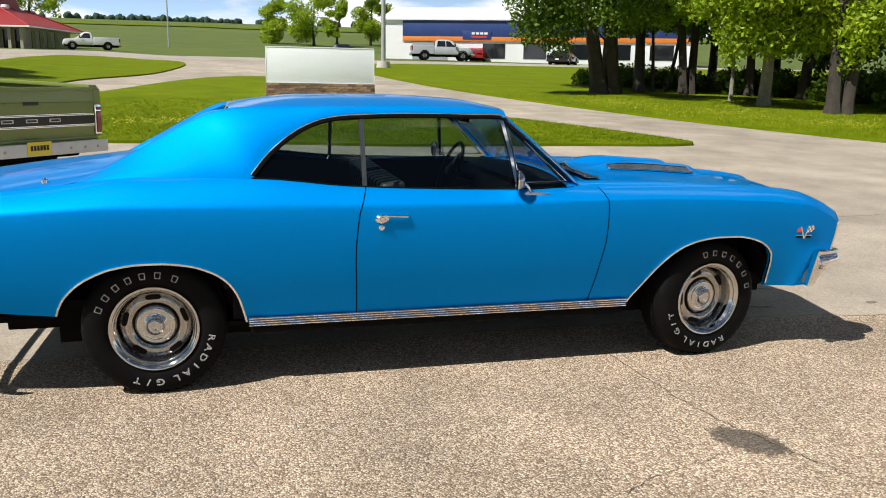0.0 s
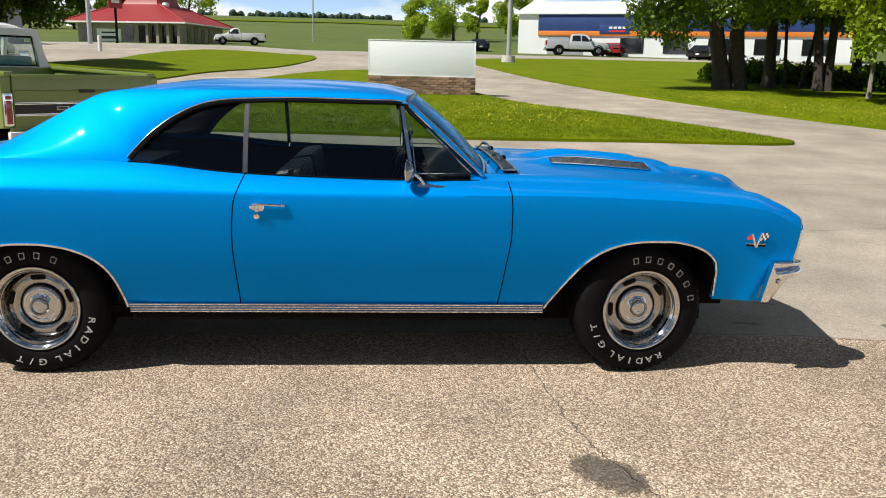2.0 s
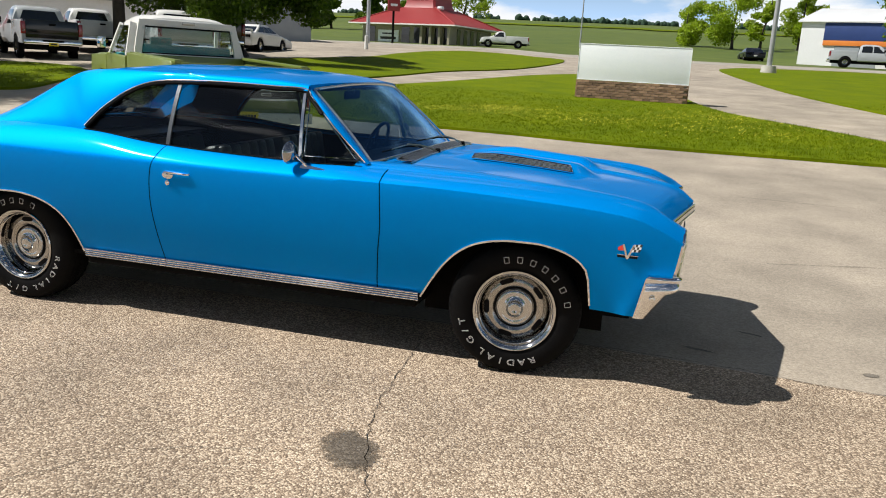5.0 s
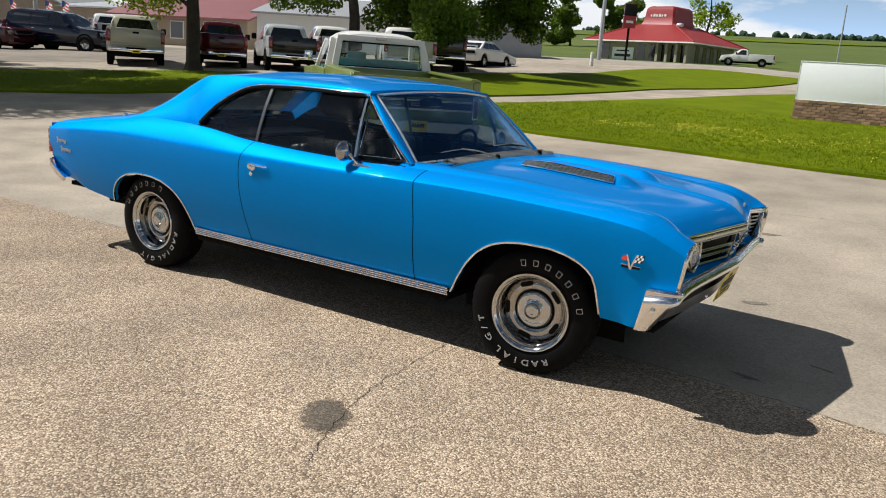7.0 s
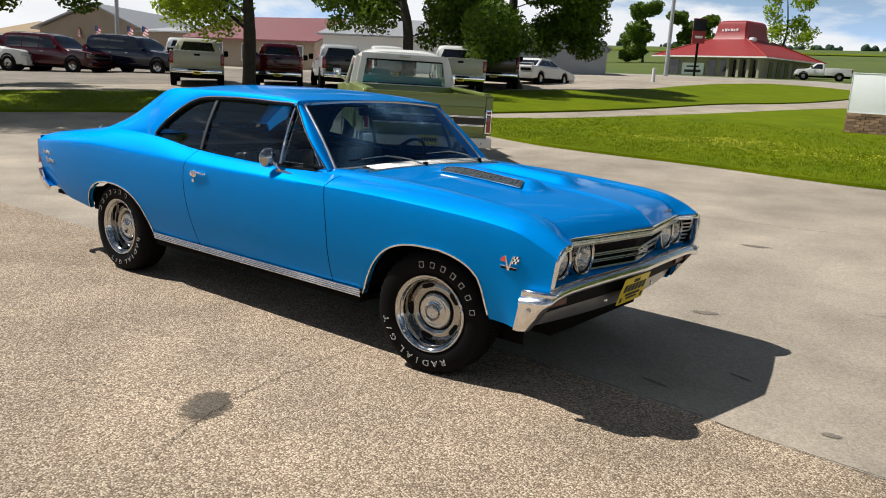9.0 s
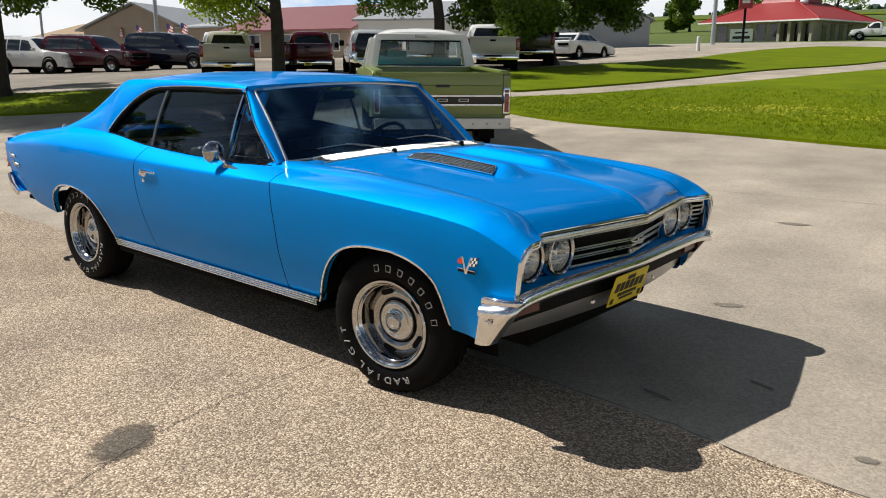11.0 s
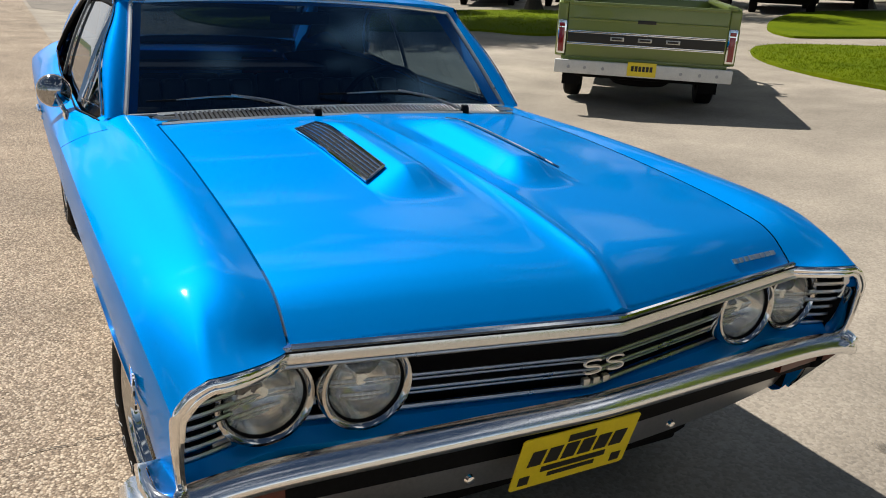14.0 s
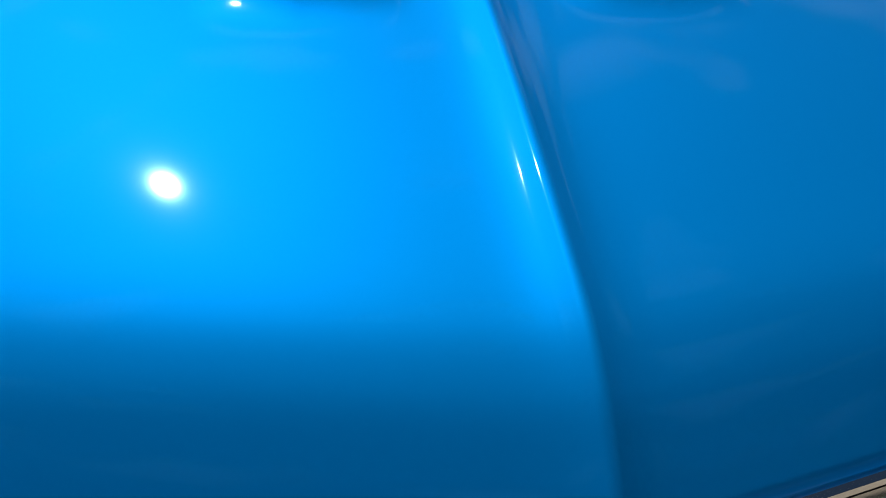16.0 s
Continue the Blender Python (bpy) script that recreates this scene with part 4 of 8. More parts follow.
# arch lips, rocker moulding
for s in (1, -1):
    for name, f, x0, x1 in (("front", arch_front, 0.985, 1.836), ("rear", arch_rear, -1.885, -1.035)):
        xs = list(np.linspace(x0 + 0.001, x1 - 0.001, 50))
        pts = []
        for x in xs:
            z = f(x)
            pts.append((bend_x(x, z), -s * (side_y(x, max(z, 0.35)) + 0.001), z + 0.003))
        part("arch_moulding", sweep(resample(pts, 60), [(-0.004, -0.0055), (0.005, -0.0055), (0.005, 0.0055), (-0.004, 0.0055)], up=(0, -s, 0)), CHROME, car, "thin chrome wheel-arch moulding")
        # wheel house
        well = [[(x, -s * (side_y(x, 0.4) - 0.02 - 0.36 * t), f(x) + 0.035 * min(1, t * 6)) for t in np.linspace(0, 1, 6)] for x in xs]
        bm = sheet(well)
        part("wheel_house", bm, UNDER, car)
        part("wheel_house_wall", sheet([[(x, -s * 0.54, z) for z in (0.2, 0.45, 0.75)] for x in np.linspace(x0 - 0.05, x1 + 0.05, 6)]), UNDER, car)
    for k in range(4):
        z = 0.318 + 0.0125 * k
        part("rocker_strip", sweep([(x, -s * (0.806 + 0.003 * k + 0.003), z) for x in np.linspace(-1.025, 0.975, 12)], [(-0.006, -0.004), (0.004, -0.0045), (0.006, 0.0), (0.004, 0.0045), (-0.006, 0.004)]), CHROME, car)
    part("rocker_panel", box(-1.03, 0.98, min(-s * 0.802, -s * 0.75), max(-s * 0.802, -s * 0.75), 0.305, 0.368, 0.004), BLACK, car)
part("floor_pan", box(-1.02, 0.96, -0.80, 0.80, 0.27, 0.31, 0.01), UNDER, car)
part("front_pan", box(0.96, 2.02, -0.50, 0.50, 0.27, 0.31, 0.01), UNDER, car)
part("rear_pan", box(-2.40, -1.02, -0.50, 0.50, 0.30, 0.34, 0.01), UNDER, car)
part("chassis_rail", box(-2.2, 1.85, -0.42, -0.34, 0.24, 0.31, 0.01), UNDER, car)
part("chassis_rail", box(-2.2, 1.85, 0.34, 0.42, 0.24, 0.31, 0.01), UNDER, car)
part("firewall", box(0.78, 0.82, -0.78, 0.78, 0.3, 0.96), UNDER, car)
part("engine_bay", box(0.9, 2.06, -0.52, 0.52, 0.30, 0.76, 0.05), UNDER, car)
part("rear_axle", tube([(-1.4605, -0.62, 0.33), (-1.4605, 0.62, 0.33)], 0.05), UNDER, car)
part("front_axle", tube([(1.4605, -0.62, 0.31), (1.4605, 0.62, 0.31)], 0.045), UNDER, car)
part("trunk_floor", box(-2.5, -1.3, -0.75, 0.75, 0.44, 0.47), UNDER, car)

# ---- wheels ----
TYRE_R = 0.332
tyre_bm = lathe([(0.192, 0.084), (0.212, 0.104), (0.236, 0.1125), (0.262, 0.1145), (0.290, 0.111), (0.310, 0.101), (0.3205, 0.093), (0.3275, 0.082), (0.3305, 0.066), (0.3315, 0.052), (0.325, 0.050), (0.325, 0.042), (0.332, 0.040), (0.3325, 0.018), (0.326, 0.016), (0.326, 0.008), (0.333, 0.006), (0.333, -0.006), (0.326, -0.008), (0.326, -0.016), (0.3325, -0.018), (0.332, -0.040), (0.325, -0.042), (0.325, -0.050), (0.3315, -0.052), (0.3275, -0.082), (0.310, -0.101), (0.262, -0.1145), (0.212, -0.104), (0.192, -0.084)], 96)
for v in tyre_bm.verts:
    r, w = math.hypot(v.co.x, v.co.z), abs(v.co.y)
    if 0.318 < r and 0.060 < w < 0.097 and int(round(math.degrees(math.atan2(v.co.x, v.co.z)) / 3.75)) % 2:
        v.co.x *= 1 - 0.006 / r
        v.co.z *= 1 - 0.006 / r
bmesh.ops.recalc_face_normals(tyre_bm, faces=tyre_bm.faces)
tyre_me = mesh_of("tyre", tyre_bm, RUBBER, 40)
ring_bm = lathe([(0.190, 0.090), (0.2065, 0.1015), (0.2075, 0.106), (0.204, 0.1105), (0.1975, 0.1105), (0.191, 0.106), (0.188, 0.100), (0.184, 0.098), (0.1825, 0.090), (0.1795, 0.088), (0.178, 0.078), (0.175, 0.076), (0.1735, 0.062), (0.1725, 0.046), (0.171, 0.028), (0.168, 0.012)], 72)
trim_me = mesh_of("trim_ring", ring_bm, WHEELCHROME, 50)
disc_bm = lathe([(0.172, 0.006), (0.168, 0.018), (0.160, 0.030), (0.150, 0.0385), (0.136, 0.043), (0.122, 0.0445), (0.114, 0.042), (0.108, 0.036), (0.103, 0.032), (0.095, 0.033), (0.090, 0.030), (0.05, 0.025), (0.0, 0.025)], 72)
disc_me = mesh_of("rim", disc_bm, ALLOY, 50)
groove_me = mesh_of("cap_groove", lathe([(0.0945, 0.030), (0.0965, 0.0375), (0.1015, 0.0375), (0.1045, 0.033)], 60), BLACK, 50)
cap_bm = lathe([(0.094, 0.050), (0.0935, 0.058), (0.088, 0.064), (0.078, 0.0665), (0.070, 0.066), (0.066, 0.0635), (0.058, 0.0655), (0.050, 0.069), (0.043, 0.072), (0.039, 0.0755), (0.0365, 0.085), (0.033, 0.0905), (0.026, 0.0935), (0.018, 0.0935), (0.014, 0.0915), (0.0, 0.0915)], 60)
cap_me = mesh_of("hub_cap", cap_bm, WHEELCHROME, 50)


def capsule(l, r, n=8):
    pts = []
    for c, a0 in ((l / 2, -90), (-l / 2, 90)):
        for k in range(n + 1):
            a = radians(a0 + 180 * k / n)
            pts.append((c + r * math.cos(a), r * math.sin(a)))
    return pts


slot_bm = slab(capsule(0.046, 0.0125), 0.006)
slot_me = mesh_of("slot", slot_bm, BLACK)


def on_arc(deg, r, w):
    """A frame on the outer wheel face: x clockwise, y outwards from the hub, z to the outside."""
    a = radians(deg)
    return Matrix(((-math.cos(a), -math.sin(a), 0, -r * math.sin(a)), (0, 0, 1, w), (-math.sin(a), math.cos(a), 0, r * math.cos(a)), (0, 0, 0, 1)))


glyphs = {}


def glyph(ch):
    """White outline and black face of one sidewall letter; a plain block for a maker's name."""
    if ch not in glyphs:
        if ch == "_":
            big, small = slab([(-0.0120, -0.0150), (0.0120, -0.0150), (0.0135, 0.0150), (-0.0135, 0.0150)], 0.0012), slab([(-0.0095, -0.0125), (0.0095, -0.0125), (0.0108, 0.0125), (-0.0108, 0.0125)], 0.0012)
        else:
            big, small = (moved(text_mesh(ch, 0.044, 0.0006, o), Matrix.Diagonal((1.26, 1, 1, 1))) for o in (0.0004, -0.0015))
        glyphs[ch] = mesh_of("letter", big, LETTER, 0), mesh_of("letter_face", small, RUBBER, 0)
    return glyphs[ch]


def wheel(x, s, turn, steer=0):
    """s = 1: on the car's right. The outer face looks away from the car."""
    words = [("_____", -12 + turn, 45 + turn), ("__", 60 + turn, 77 + turn), ("RADIAL", 156 + turn, 214 + turn), ("G/T", 231 + turn, 254 + turn)]
    m = Matrix.Translation((x, -s * 0.718, TYRE_R - 0.002)) @ Matrix.Rotation(radians(180 if s > 0 else 0) + radians(steer), 4, "Z")
    hub = part("wheel", tyre_me, None, car, "slotted steel wheel with chrome trim ring and white-lettered tyre", m=m)
    part("trim_ring", trim_me, None, hub)
    part("rim", disc_me, None, hub)
    part("cap_groove", groove_me, None, hub)
    part("hub_cap", cap_me, None, hub, m=pose(0, -0.019, 0))
    for k in range(5):
        part("slot", slot_me, None, hub, m=on_arc(-20 + turn + 72 * k, 0.1405, 0.0440) @ pose(0, 0, 0.0012))
    for body, start, stop in words:
        for k, ch in enumerate(body):
            at_letter = on_arc(start + (stop - start) * k / max(len(body) - 1, 1), 0.262, 0.1152)
            part("letter", glyph(ch)[0], None, hub, m=at_letter)
            part("letter_face", glyph(ch)[1], None, hub, m=at_letter @ pose(0, 0, 0.0014))
    return hub


wheel(1.4605, 1, 0, 8)
wheel(-1.4605, 1, -54)
wheel(1.4605, -1, 30, 8)
wheel(-1.4605, -1, 80)

# ---- front end ----
def nose(y, z):
    """The plane of the grille: a shallow arrow in plan that rakes back below."""
    a = abs(y)
    x = 2.282 - 0.118 * min(a / HOOD_EDGE, 1) + 0.050 * smooth(HOOD_EDGE, 0.86, a)
    return x - 0.32 * max(0.79 - z, 0)


def head_z(y):
    a = abs(y)
    return 0.826 - 0.004 * (a / HOOD_EDGE) - 0.003 * smooth(0.66, 0.80, a) - 0.010 * smooth(0.80, 0.87, a)


grille = part("grille", sheet([[(nose(y, z) - 0.055, y, z) for y in np.linspace(-0.845, 0.845, 61)] for z in np.linspace(0.56, 0.815, 8)]), BLACK, car, "black grille with thin chrome bars and a centre badge")
wide = np.linspace(-0.80, 0.80, 67)


def lip(y):
    """The front of the moulding over the grille."""
    return nose(y, 0.8) - 0.006 * smooth(0.645, 0.70, abs(y))


part("grille_header", sweep([(lip(y) + 0.002, y, head_z(y) - 0.022) for y in wide], [(-0.03, -0.017), (0.005, -0.016), (0.0075, -0.013), (0.0065, 0.010), (0.001, 0.019), (-0.02, 0.020)]), HEADER, grille, "bright metal moulding over the grille")
part("header_bead", tube([(nose(y, 0.8) + 0.005, y, head_z(y) - 0.003) for y in np.linspace(-HOOD_EDGE, HOOD_EDGE, 51)], 0.007), CHROME, grille)
part("header_bead", tube([(lip(y) + 0.009, y, head_z(y) - 0.038) for y in wide], 0.0045), TRIM, grille)
part("header_groove", tube([(lip(y) + 0.0082, y, head_z(y) - 0.0115) for y in wide], 0.0022), BLACK, grille)
inner = np.linspace(-0.79, 0.79, 61)
for z, r in ((0.714, 0.0040), (0.703, 0.0028), (0.678, 0.0040), (0.667, 0.0028), (0.630, 0.0060)):
    part("grille_bar", tube([(nose(y, z) - 0.022, y, z) for y in inner], r, 6), TRIM, grille)
for s in (-1, 1):
    for k in range(6):
        z = 0.750 - 0.025 * k
        part("grille_bar", tube([(nose(s * y, z) - 0.012, s * y, z) for y in np.linspace(0.755, side_y(2.25, z) - 0.014, 6)], 0.0052, 6), TRIM, grille)
    # bright edge that runs over the lamps, rounds the corner and follows the fender down
    top = [Vector(p) for p in reversed(fender_top(1)[-1])]
    side = [Vector((nose_x(z), -side_y(2.25, z), z)) for z in np.linspace(0.80, 0.585, 18)]
    edge = resample([p + Vector((0, 0, -0.004)) for p in top[::2]] + side, 60)
    rows = []
    for k, p in enumerate(edge):
        along = (edge[min(k + 2, 59)] - edge[max(k - 2, 0)]).normalized()
        inward = Vector((0, -along.z, along.y)).normalized()
        if inward.dot(Vector((0, -0.66, 0.68)) - Vector((0, p.y, p.z))) < 0:
            inward = -inward
        w = 0.026 - 0.010 * smooth(24, 50, k)
        rows.append([(p.x + f, s * (p.y + inward.y * g * w), p.z + inward.z * g * w) for g, f in ((-0.08, -0.006), (-0.08, 0.004), (0.06, 0.008), (0.42, 0.0085), (0.50, 0.005), (0.60, 0.007), (0.92, 0.006), (1.0, 0.001), (1.05, -0.045))])
    bm = sheet(rows)
    bmesh.ops.recalc_face_normals(bm, faces=bm.faces)
    part("corner_moulding", bm, CHROME, grille, angle=50)
    part("grille_end", sheet([[(nose(0.84, z) + d, s * 0.849, z) for d in (-0.075, -0.03, 0.006)] for z in np.linspace(0.565, 0.79, 6)]), BLACK, grille)
    # paired round headlamps
    for y in (0.696, 0.506):
        cx = nose(y, 0.71) - 0.004
        lamp = part("headlamp", moved(lathe([(0.066, -0.05), (0.0705, 0.004), (0.0745, 0.013), (0.080, 0.018), (0.0855, 0.017), (0.0890, 0.010), (0.0895, -0.04)], 48, axis="x"), (pose(cx, s * y, 0.716) @ Matrix.Diagonal((1, 1.07, 1.07, 1)))), WHEELCHROME, grille, "round sealed-beam headlamp in a chrome bezel")
        part("bezel_ring", moved(lathe([(0.0695, 0.002), (0.0705, 0.0075), (0.0728, 0.0105), (0.0735, 0.006)], 48, axis="x"), (pose(cx, s * y, 0.716) @ Matrix.Diagonal((1, 1.07, 1.07, 1)))), BLACK, lamp)
        bowl = lathe([(0.0, -0.05), (0.028, -0.046), (0.050, -0.032), (0.066, -0.006), (0.070, 0.003)], 40, axis="x")
        part("reflector", moved(bowl, (pose(cx, s * y, 0.716) @ Matrix.Diagonal((1, 1.07, 1.07, 1)))), REFLECTOR, lamp)
        part("bulb_shield", moved(lathe([(0.0, -0.012), (0.012, -0.014), (0.014, -0.03), (0.006, -0.05)], 20, axis="x"), (pose(cx, s * y, 0.716) @ Matrix.Diagonal((1, 1.07, 1.07, 1)))), CHROME, lamp)
        face = lathe([(0.0, 0.024), (0.02, 0.0232), (0.04, 0.020), (0.055, 0.0135), (0.066, 0.006), (0.070, 0.002)], 40, axis="x")
        lens = part("lens", moved(face, (pose(cx, s * y, 0.716) @ Matrix.Diagonal((1, 1.07, 1.07, 1)))), LENS, lamp)
        lens.visible_shadow = False
for dy in (-0.030, 0.030):
    pts = [(2.250, dy + 0.0205 * cy, 0.702 + 0.0148 * cz) for cy, cz in ((1.0, 0.72), (0.7, 0.98), (0.0, 1.05), (-0.8, 0.92), (-1.05, 0.5), (-0.75, 0.14), (0, 0.0), (0.75, -0.14), (1.05, -0.5), (0.8, -0.92), (0, -1.05), (-0.7, -0.98), (-1.0, -0.72))]
    part("badge_stroke", tube(resample(pts, 30), 0.0036, 6, up=(1, 0, 0)), TRIM, grille, "chrome badge stroke")
for k in range(3):
    part("badge_numeral", box(2.223, 2.236, -0.036 + 0.026 * k, -0.018 + 0.026 * k, 0.648, 0.664, 0.003), SATIN, grille)
part("lower_valance", sheet([[(nose(y, z) - 0.055 * t, y, z) for y in np.linspace(-0.86, 0.86, 51)] for t, z in ((0.8, 0.624), (0.1, 0.618), (-0.2, 0.605), (-0.5, 0.592), (-0.6, 0.575), (1.2, 0.52))]), BLUE, car, "blue panel between grille and bumper")
for k, w in enumerate((0.022, 0.018, 0.018, 0.022, 0.018, 0.016, 0.016, 0.02)):
    y = 0.600 - 0.023 * k
    x = hood_front(y) - 0.032
    part("hood_letter", box(-0.0062, 0.0062, -w * 0.42, w * 0.42, -0.002, 0.0028, 0.0008), TRIM, hood, m=pose(x, y, hood_z(x, y) + 0.002, 0, math.degrees(math.atan2(hood_z(x - 0.008, y) - hood_z(x + 0.008, y), 0.016)), 0))

# front bumper: upper bar, lower pan, end blades
bar_path = resample([(2.085, -0.928, 0.556), (2.150, -0.926, 0.565), (2.205, -0.905, 0.572), (2.212, -0.84, 0.590), (2.218, -0.70, 0.603), (2.238, -0.40, 0.609), (2.256, -0.10, 0.611), (2.260, 0, 0.611), (2.256, 0.10, 0.611), (2.238, 0.40, 0.609), (2.218, 0.70, 0.603), (2.212, 0.84, 0.590), (2.205, 0.905, 0.572), (2.150, 0.926, 0.565), (2.085, 0.928, 0.556)], 75)
front_bumper = part("front_bumper", sweep(bar_path, [(-0.034, 0.002), (-0.034, -0.012), (0.000, -0.030), (0.012, -0.029), (0.020, -0.020), (0.0215, -0.012), (0.018, -0.002), (0.008, 0.010), (-0.004, 0.018), (-0.018, 0.019), (-0.028, 0.012)]), BUMPER, car, "heavy chrome front bumper with wrap-round ends")
part("bumper_slot", sweep([(p.x - 0.075, p.y, 0.525) for p in bar_path[12:-12]], [(-0.01, -0.04), (0.01, -0.04), (0.01, 0.05), (-0.01, 0.05)]), BLACK, front_bumper)
pan_path = [(p.x - 0.085 - 0.05 * (abs(p.y) / 0.85) ** 3, p.y, 0.460) for p in bar_path if abs(p.y) < 0.86]
part("bumper_pan", sweep(pan_path, [(-0.03, -0.050), (-0.012, -0.058), (0.004, -0.02), (0.010, 0.030), (0.004, 0.040), (-0.012, 0.036)]), PAN, front_bumper, "dull steel lower bumper pan")
for s in (-1, 1):
    rows = []
    for t in np.linspace(0, 1, 12):
        z = 0.596 - 0.196 * t
        x1 = 2.238 - 0.138 * t
        x0 = 2.082 - 0.040 * t
        y1 = 0.845 - 0.01 * t
        w = x1 - x0
        ring_pts = [(x0, 0.875), (x0, 0.918 - 0.012 * t), (x0 + 0.45 * w, 0.921 - 0.014 * t), (x1 - 0.2 * w, 0.911 - 0.014 * t), (x1, 0.888 - 0.014 * t), (x1 + 0.005 * (1 - t), y1), (x1 - 0.14 * w, y1), (x0 + 0.3 * w, 0.866)]
        if t == 0:
            cx, cy = sum(p[0] for p in ring_pts) / 8, sum(p[1] for p in ring_pts) / 8
            for grow, up in ((0.55, 0.014), (0.80, 0.012), (0.94, 0.006)):
                rows.append([(cx + (x - cx) * grow, -s * (cy + (y - cy) * grow), z + up) for x, y in ring_pts])
        rows.append([(x, -s * y, z) for x, y in ring_pts])
    bm = sheet(rows, closed=True)
    bm.verts.ensure_lookup_table()
    bm.faces.new(bm.verts[:8])
    bm.faces.new(bm.verts[-8:])
    bmesh.ops.recalc_face_normals(bm, faces=bm.faces)
    part("bumper_end", bm, CHROME, front_bumper, angle=50)
    part("bumper_bolt", moved(lathe([(0.0, 0.012), (0.010, 0.010), (0.014, 0.004), (0.014, -0.004)], 16), pose(2.120, -s * 0.925, 0.505, 0, 0, 180 if s > 0 else 0)), CHROME, front_bumper)
    part("parking_lamp", sweep([(2.158 + (0.84 - y) * 0.09, -s * y, 0.538) for y in np.linspace(0.67, 0.83, 7)], [(-0.01, -0.024), (0.008, -0.022), (0.010, 0.0), (0.008, 0.022), (-0.01, 0.024)]), AMBER, front_bumper, "amber parking lamp")
    part("pan_bolt", moved(lathe([(0.0, 0.010), (0.009, 0.008), (0.012, 0.0)], 14, axis="x"), pose(2.197, -s * 0.28, 0.463)), CHROME, front_bumper)
plate_m = pose(2.240, -0.038, 0.492, 106, 0, 90) @ Matrix.Diagonal((1.02, 1.02, 1, 1))
plate = part("plate", slab([(x * 0.152, y * 0.076) for x, y in ((-1, -0.94), (-0.96, -1), (0.96, -1), (1, -0.94), (1, 0.94), (0.96, 1), (-0.96, 1), (-1, 0.94))], 0.003), YELLOW, front_bumper, "yellow dealer plate with dark bars", m=plate_m)
for cx, cy, w, h in ((0.0, 0.052, 0.035, 0.010), (0.0, -0.026, 0.085, 0.008), (0.0, -0.047, 0.062, 0.006), (-0.122, -0.050, 0.013, 0.013), (0.122, -0.050, 0.013, 0.013)):
    part("dark_bar", slab([(cx - w, cy - h), (cx + w, cy - h), (cx + w, cy + h), (cx - w, cy + h)], 0.001), INK, plate, m=pose(0, 0, 0.0014))

for k in range(6):
    cx = -0.107 + 0.0428 * k
    part("dark_bar", slab([(cx - 0.0185, -0.008), (cx + 0.0155, -0.008), (cx + 0.0215, 0.036), (cx - 0.0125, 0.036)], 0.001), INK, plate, m=pose(0, 0, 0.0014))

# ---- door hardware, mirror, badges, wipers ----
hx, hz = -0.30, 0.862
hy = -side_y(hx, hz)
handle = part("door_handle", tube(resample([(-0.405, hy - 0.004, hz), (-0.40, hy - 0.011, hz + 0.004), (-0.37, hy - 0.013, hz + 0.004), (-0.32, hy - 0.013, hz + 0.002), (-0.275, hy - 0.011, hz), (-0.265, hy - 0.002, hz)], 22), 0.0065, 8), CHROME, door_r, "chrome pull handle with push button")
part("handle_escutcheon", moved(lathe([(0.0, 0.012), (0.02, 0.010), (0.028, 0.002), (0.028, -0.005)], 24), Matrix.Translation((-0.392, hy - 0.002, hz - 0.012)) @ Matrix.Diagonal((1.2, -1, 0.8, 1))), CHROME, handle)
part("push_button", moved(lathe([(0.0, 0.020), (0.010, 0.019), (0.013, 0.015), (0.013, 0.0)], 20), Matrix.Translation((-0.392, hy - 0.002, hz - 0.012)) @ Matrix.Diagonal((1, -1, 1, 1))), CHROME, handle)
part("lock", moved(lathe([(0.0, 0.008), (0.009, 0.0075), (0.0135, 0.004), (0.0135, -0.01)], 20), Matrix.Translation((-0.395, -side_y(-0.395, 0.808), 0.808)) @ Matrix.Diagonal((1, -1, 1, 1))), CHROME, door_r)
for sy, owner in ((1, door_r), (-1, door_l)):
    head_m = Matrix.Translation((0.300, -0.908 * sy, 1.020)) @ Matrix.Rotation(radians(168 * sy), 4, "Z")
    mirror = part("mirror", moved(lathe([(0.0, -0.030), (0.022, -0.028), (0.042, -0.018), (0.053, -0.004), (0.056, 0.006), (0.054, 0.010), (0.050, 0.0105)], 36, axis="x"), head_m), DIMCHROME, owner, "round chrome door mirror, dark reflections put into its colour")
    part("mirror_rim", moved(tube([(0.006, 0.0555 * math.cos(a), 0.0555 * math.sin(a)) for a in np.linspace(0, 2 * math.pi, 41)[:-1]], 0.0028, 6, closed=True, up=(1, 0, 0)), head_m), CHROME, mirror)
    part("mirror_glass", moved(lathe([(0.0, 0.0075), (0.052, 0.0075)], 36, axis="x"), head_m), CHROME, mirror)
    part("mirror_arm", tube(resample([(0.322, -0.904 * sy, 1.014), (0.343, -0.898 * sy, 0.995), (0.363, -0.888 * sy, 0.972), (0.375, -0.878 * sy, 0.955)], 10), 0.008), CHROME, mirror)
    part("mirror_foot", moved(slab([(-0.035, 0.0), (-0.02, 0.016), (0.03, 0.012), (0.105, 0.002), (0.105, -0.004), (0.03, -0.014), (-0.02, -0.014)], 0.014, bevel=0.003), Matrix.Translation((0.372, -0.888 * sy, 0.950)) @ Matrix.Rotation(radians(66 * sy), 4, "X")), CHROME, mirror)
bx, bz = 1.985, 0.712
bp = Matrix.Translation((bx, -side_y(bx, bz) - 0.003, bz)) @ Matrix.Rotation(radians(-4), 4, "Z") @ Matrix.Rotation(radians(88), 4, "X")
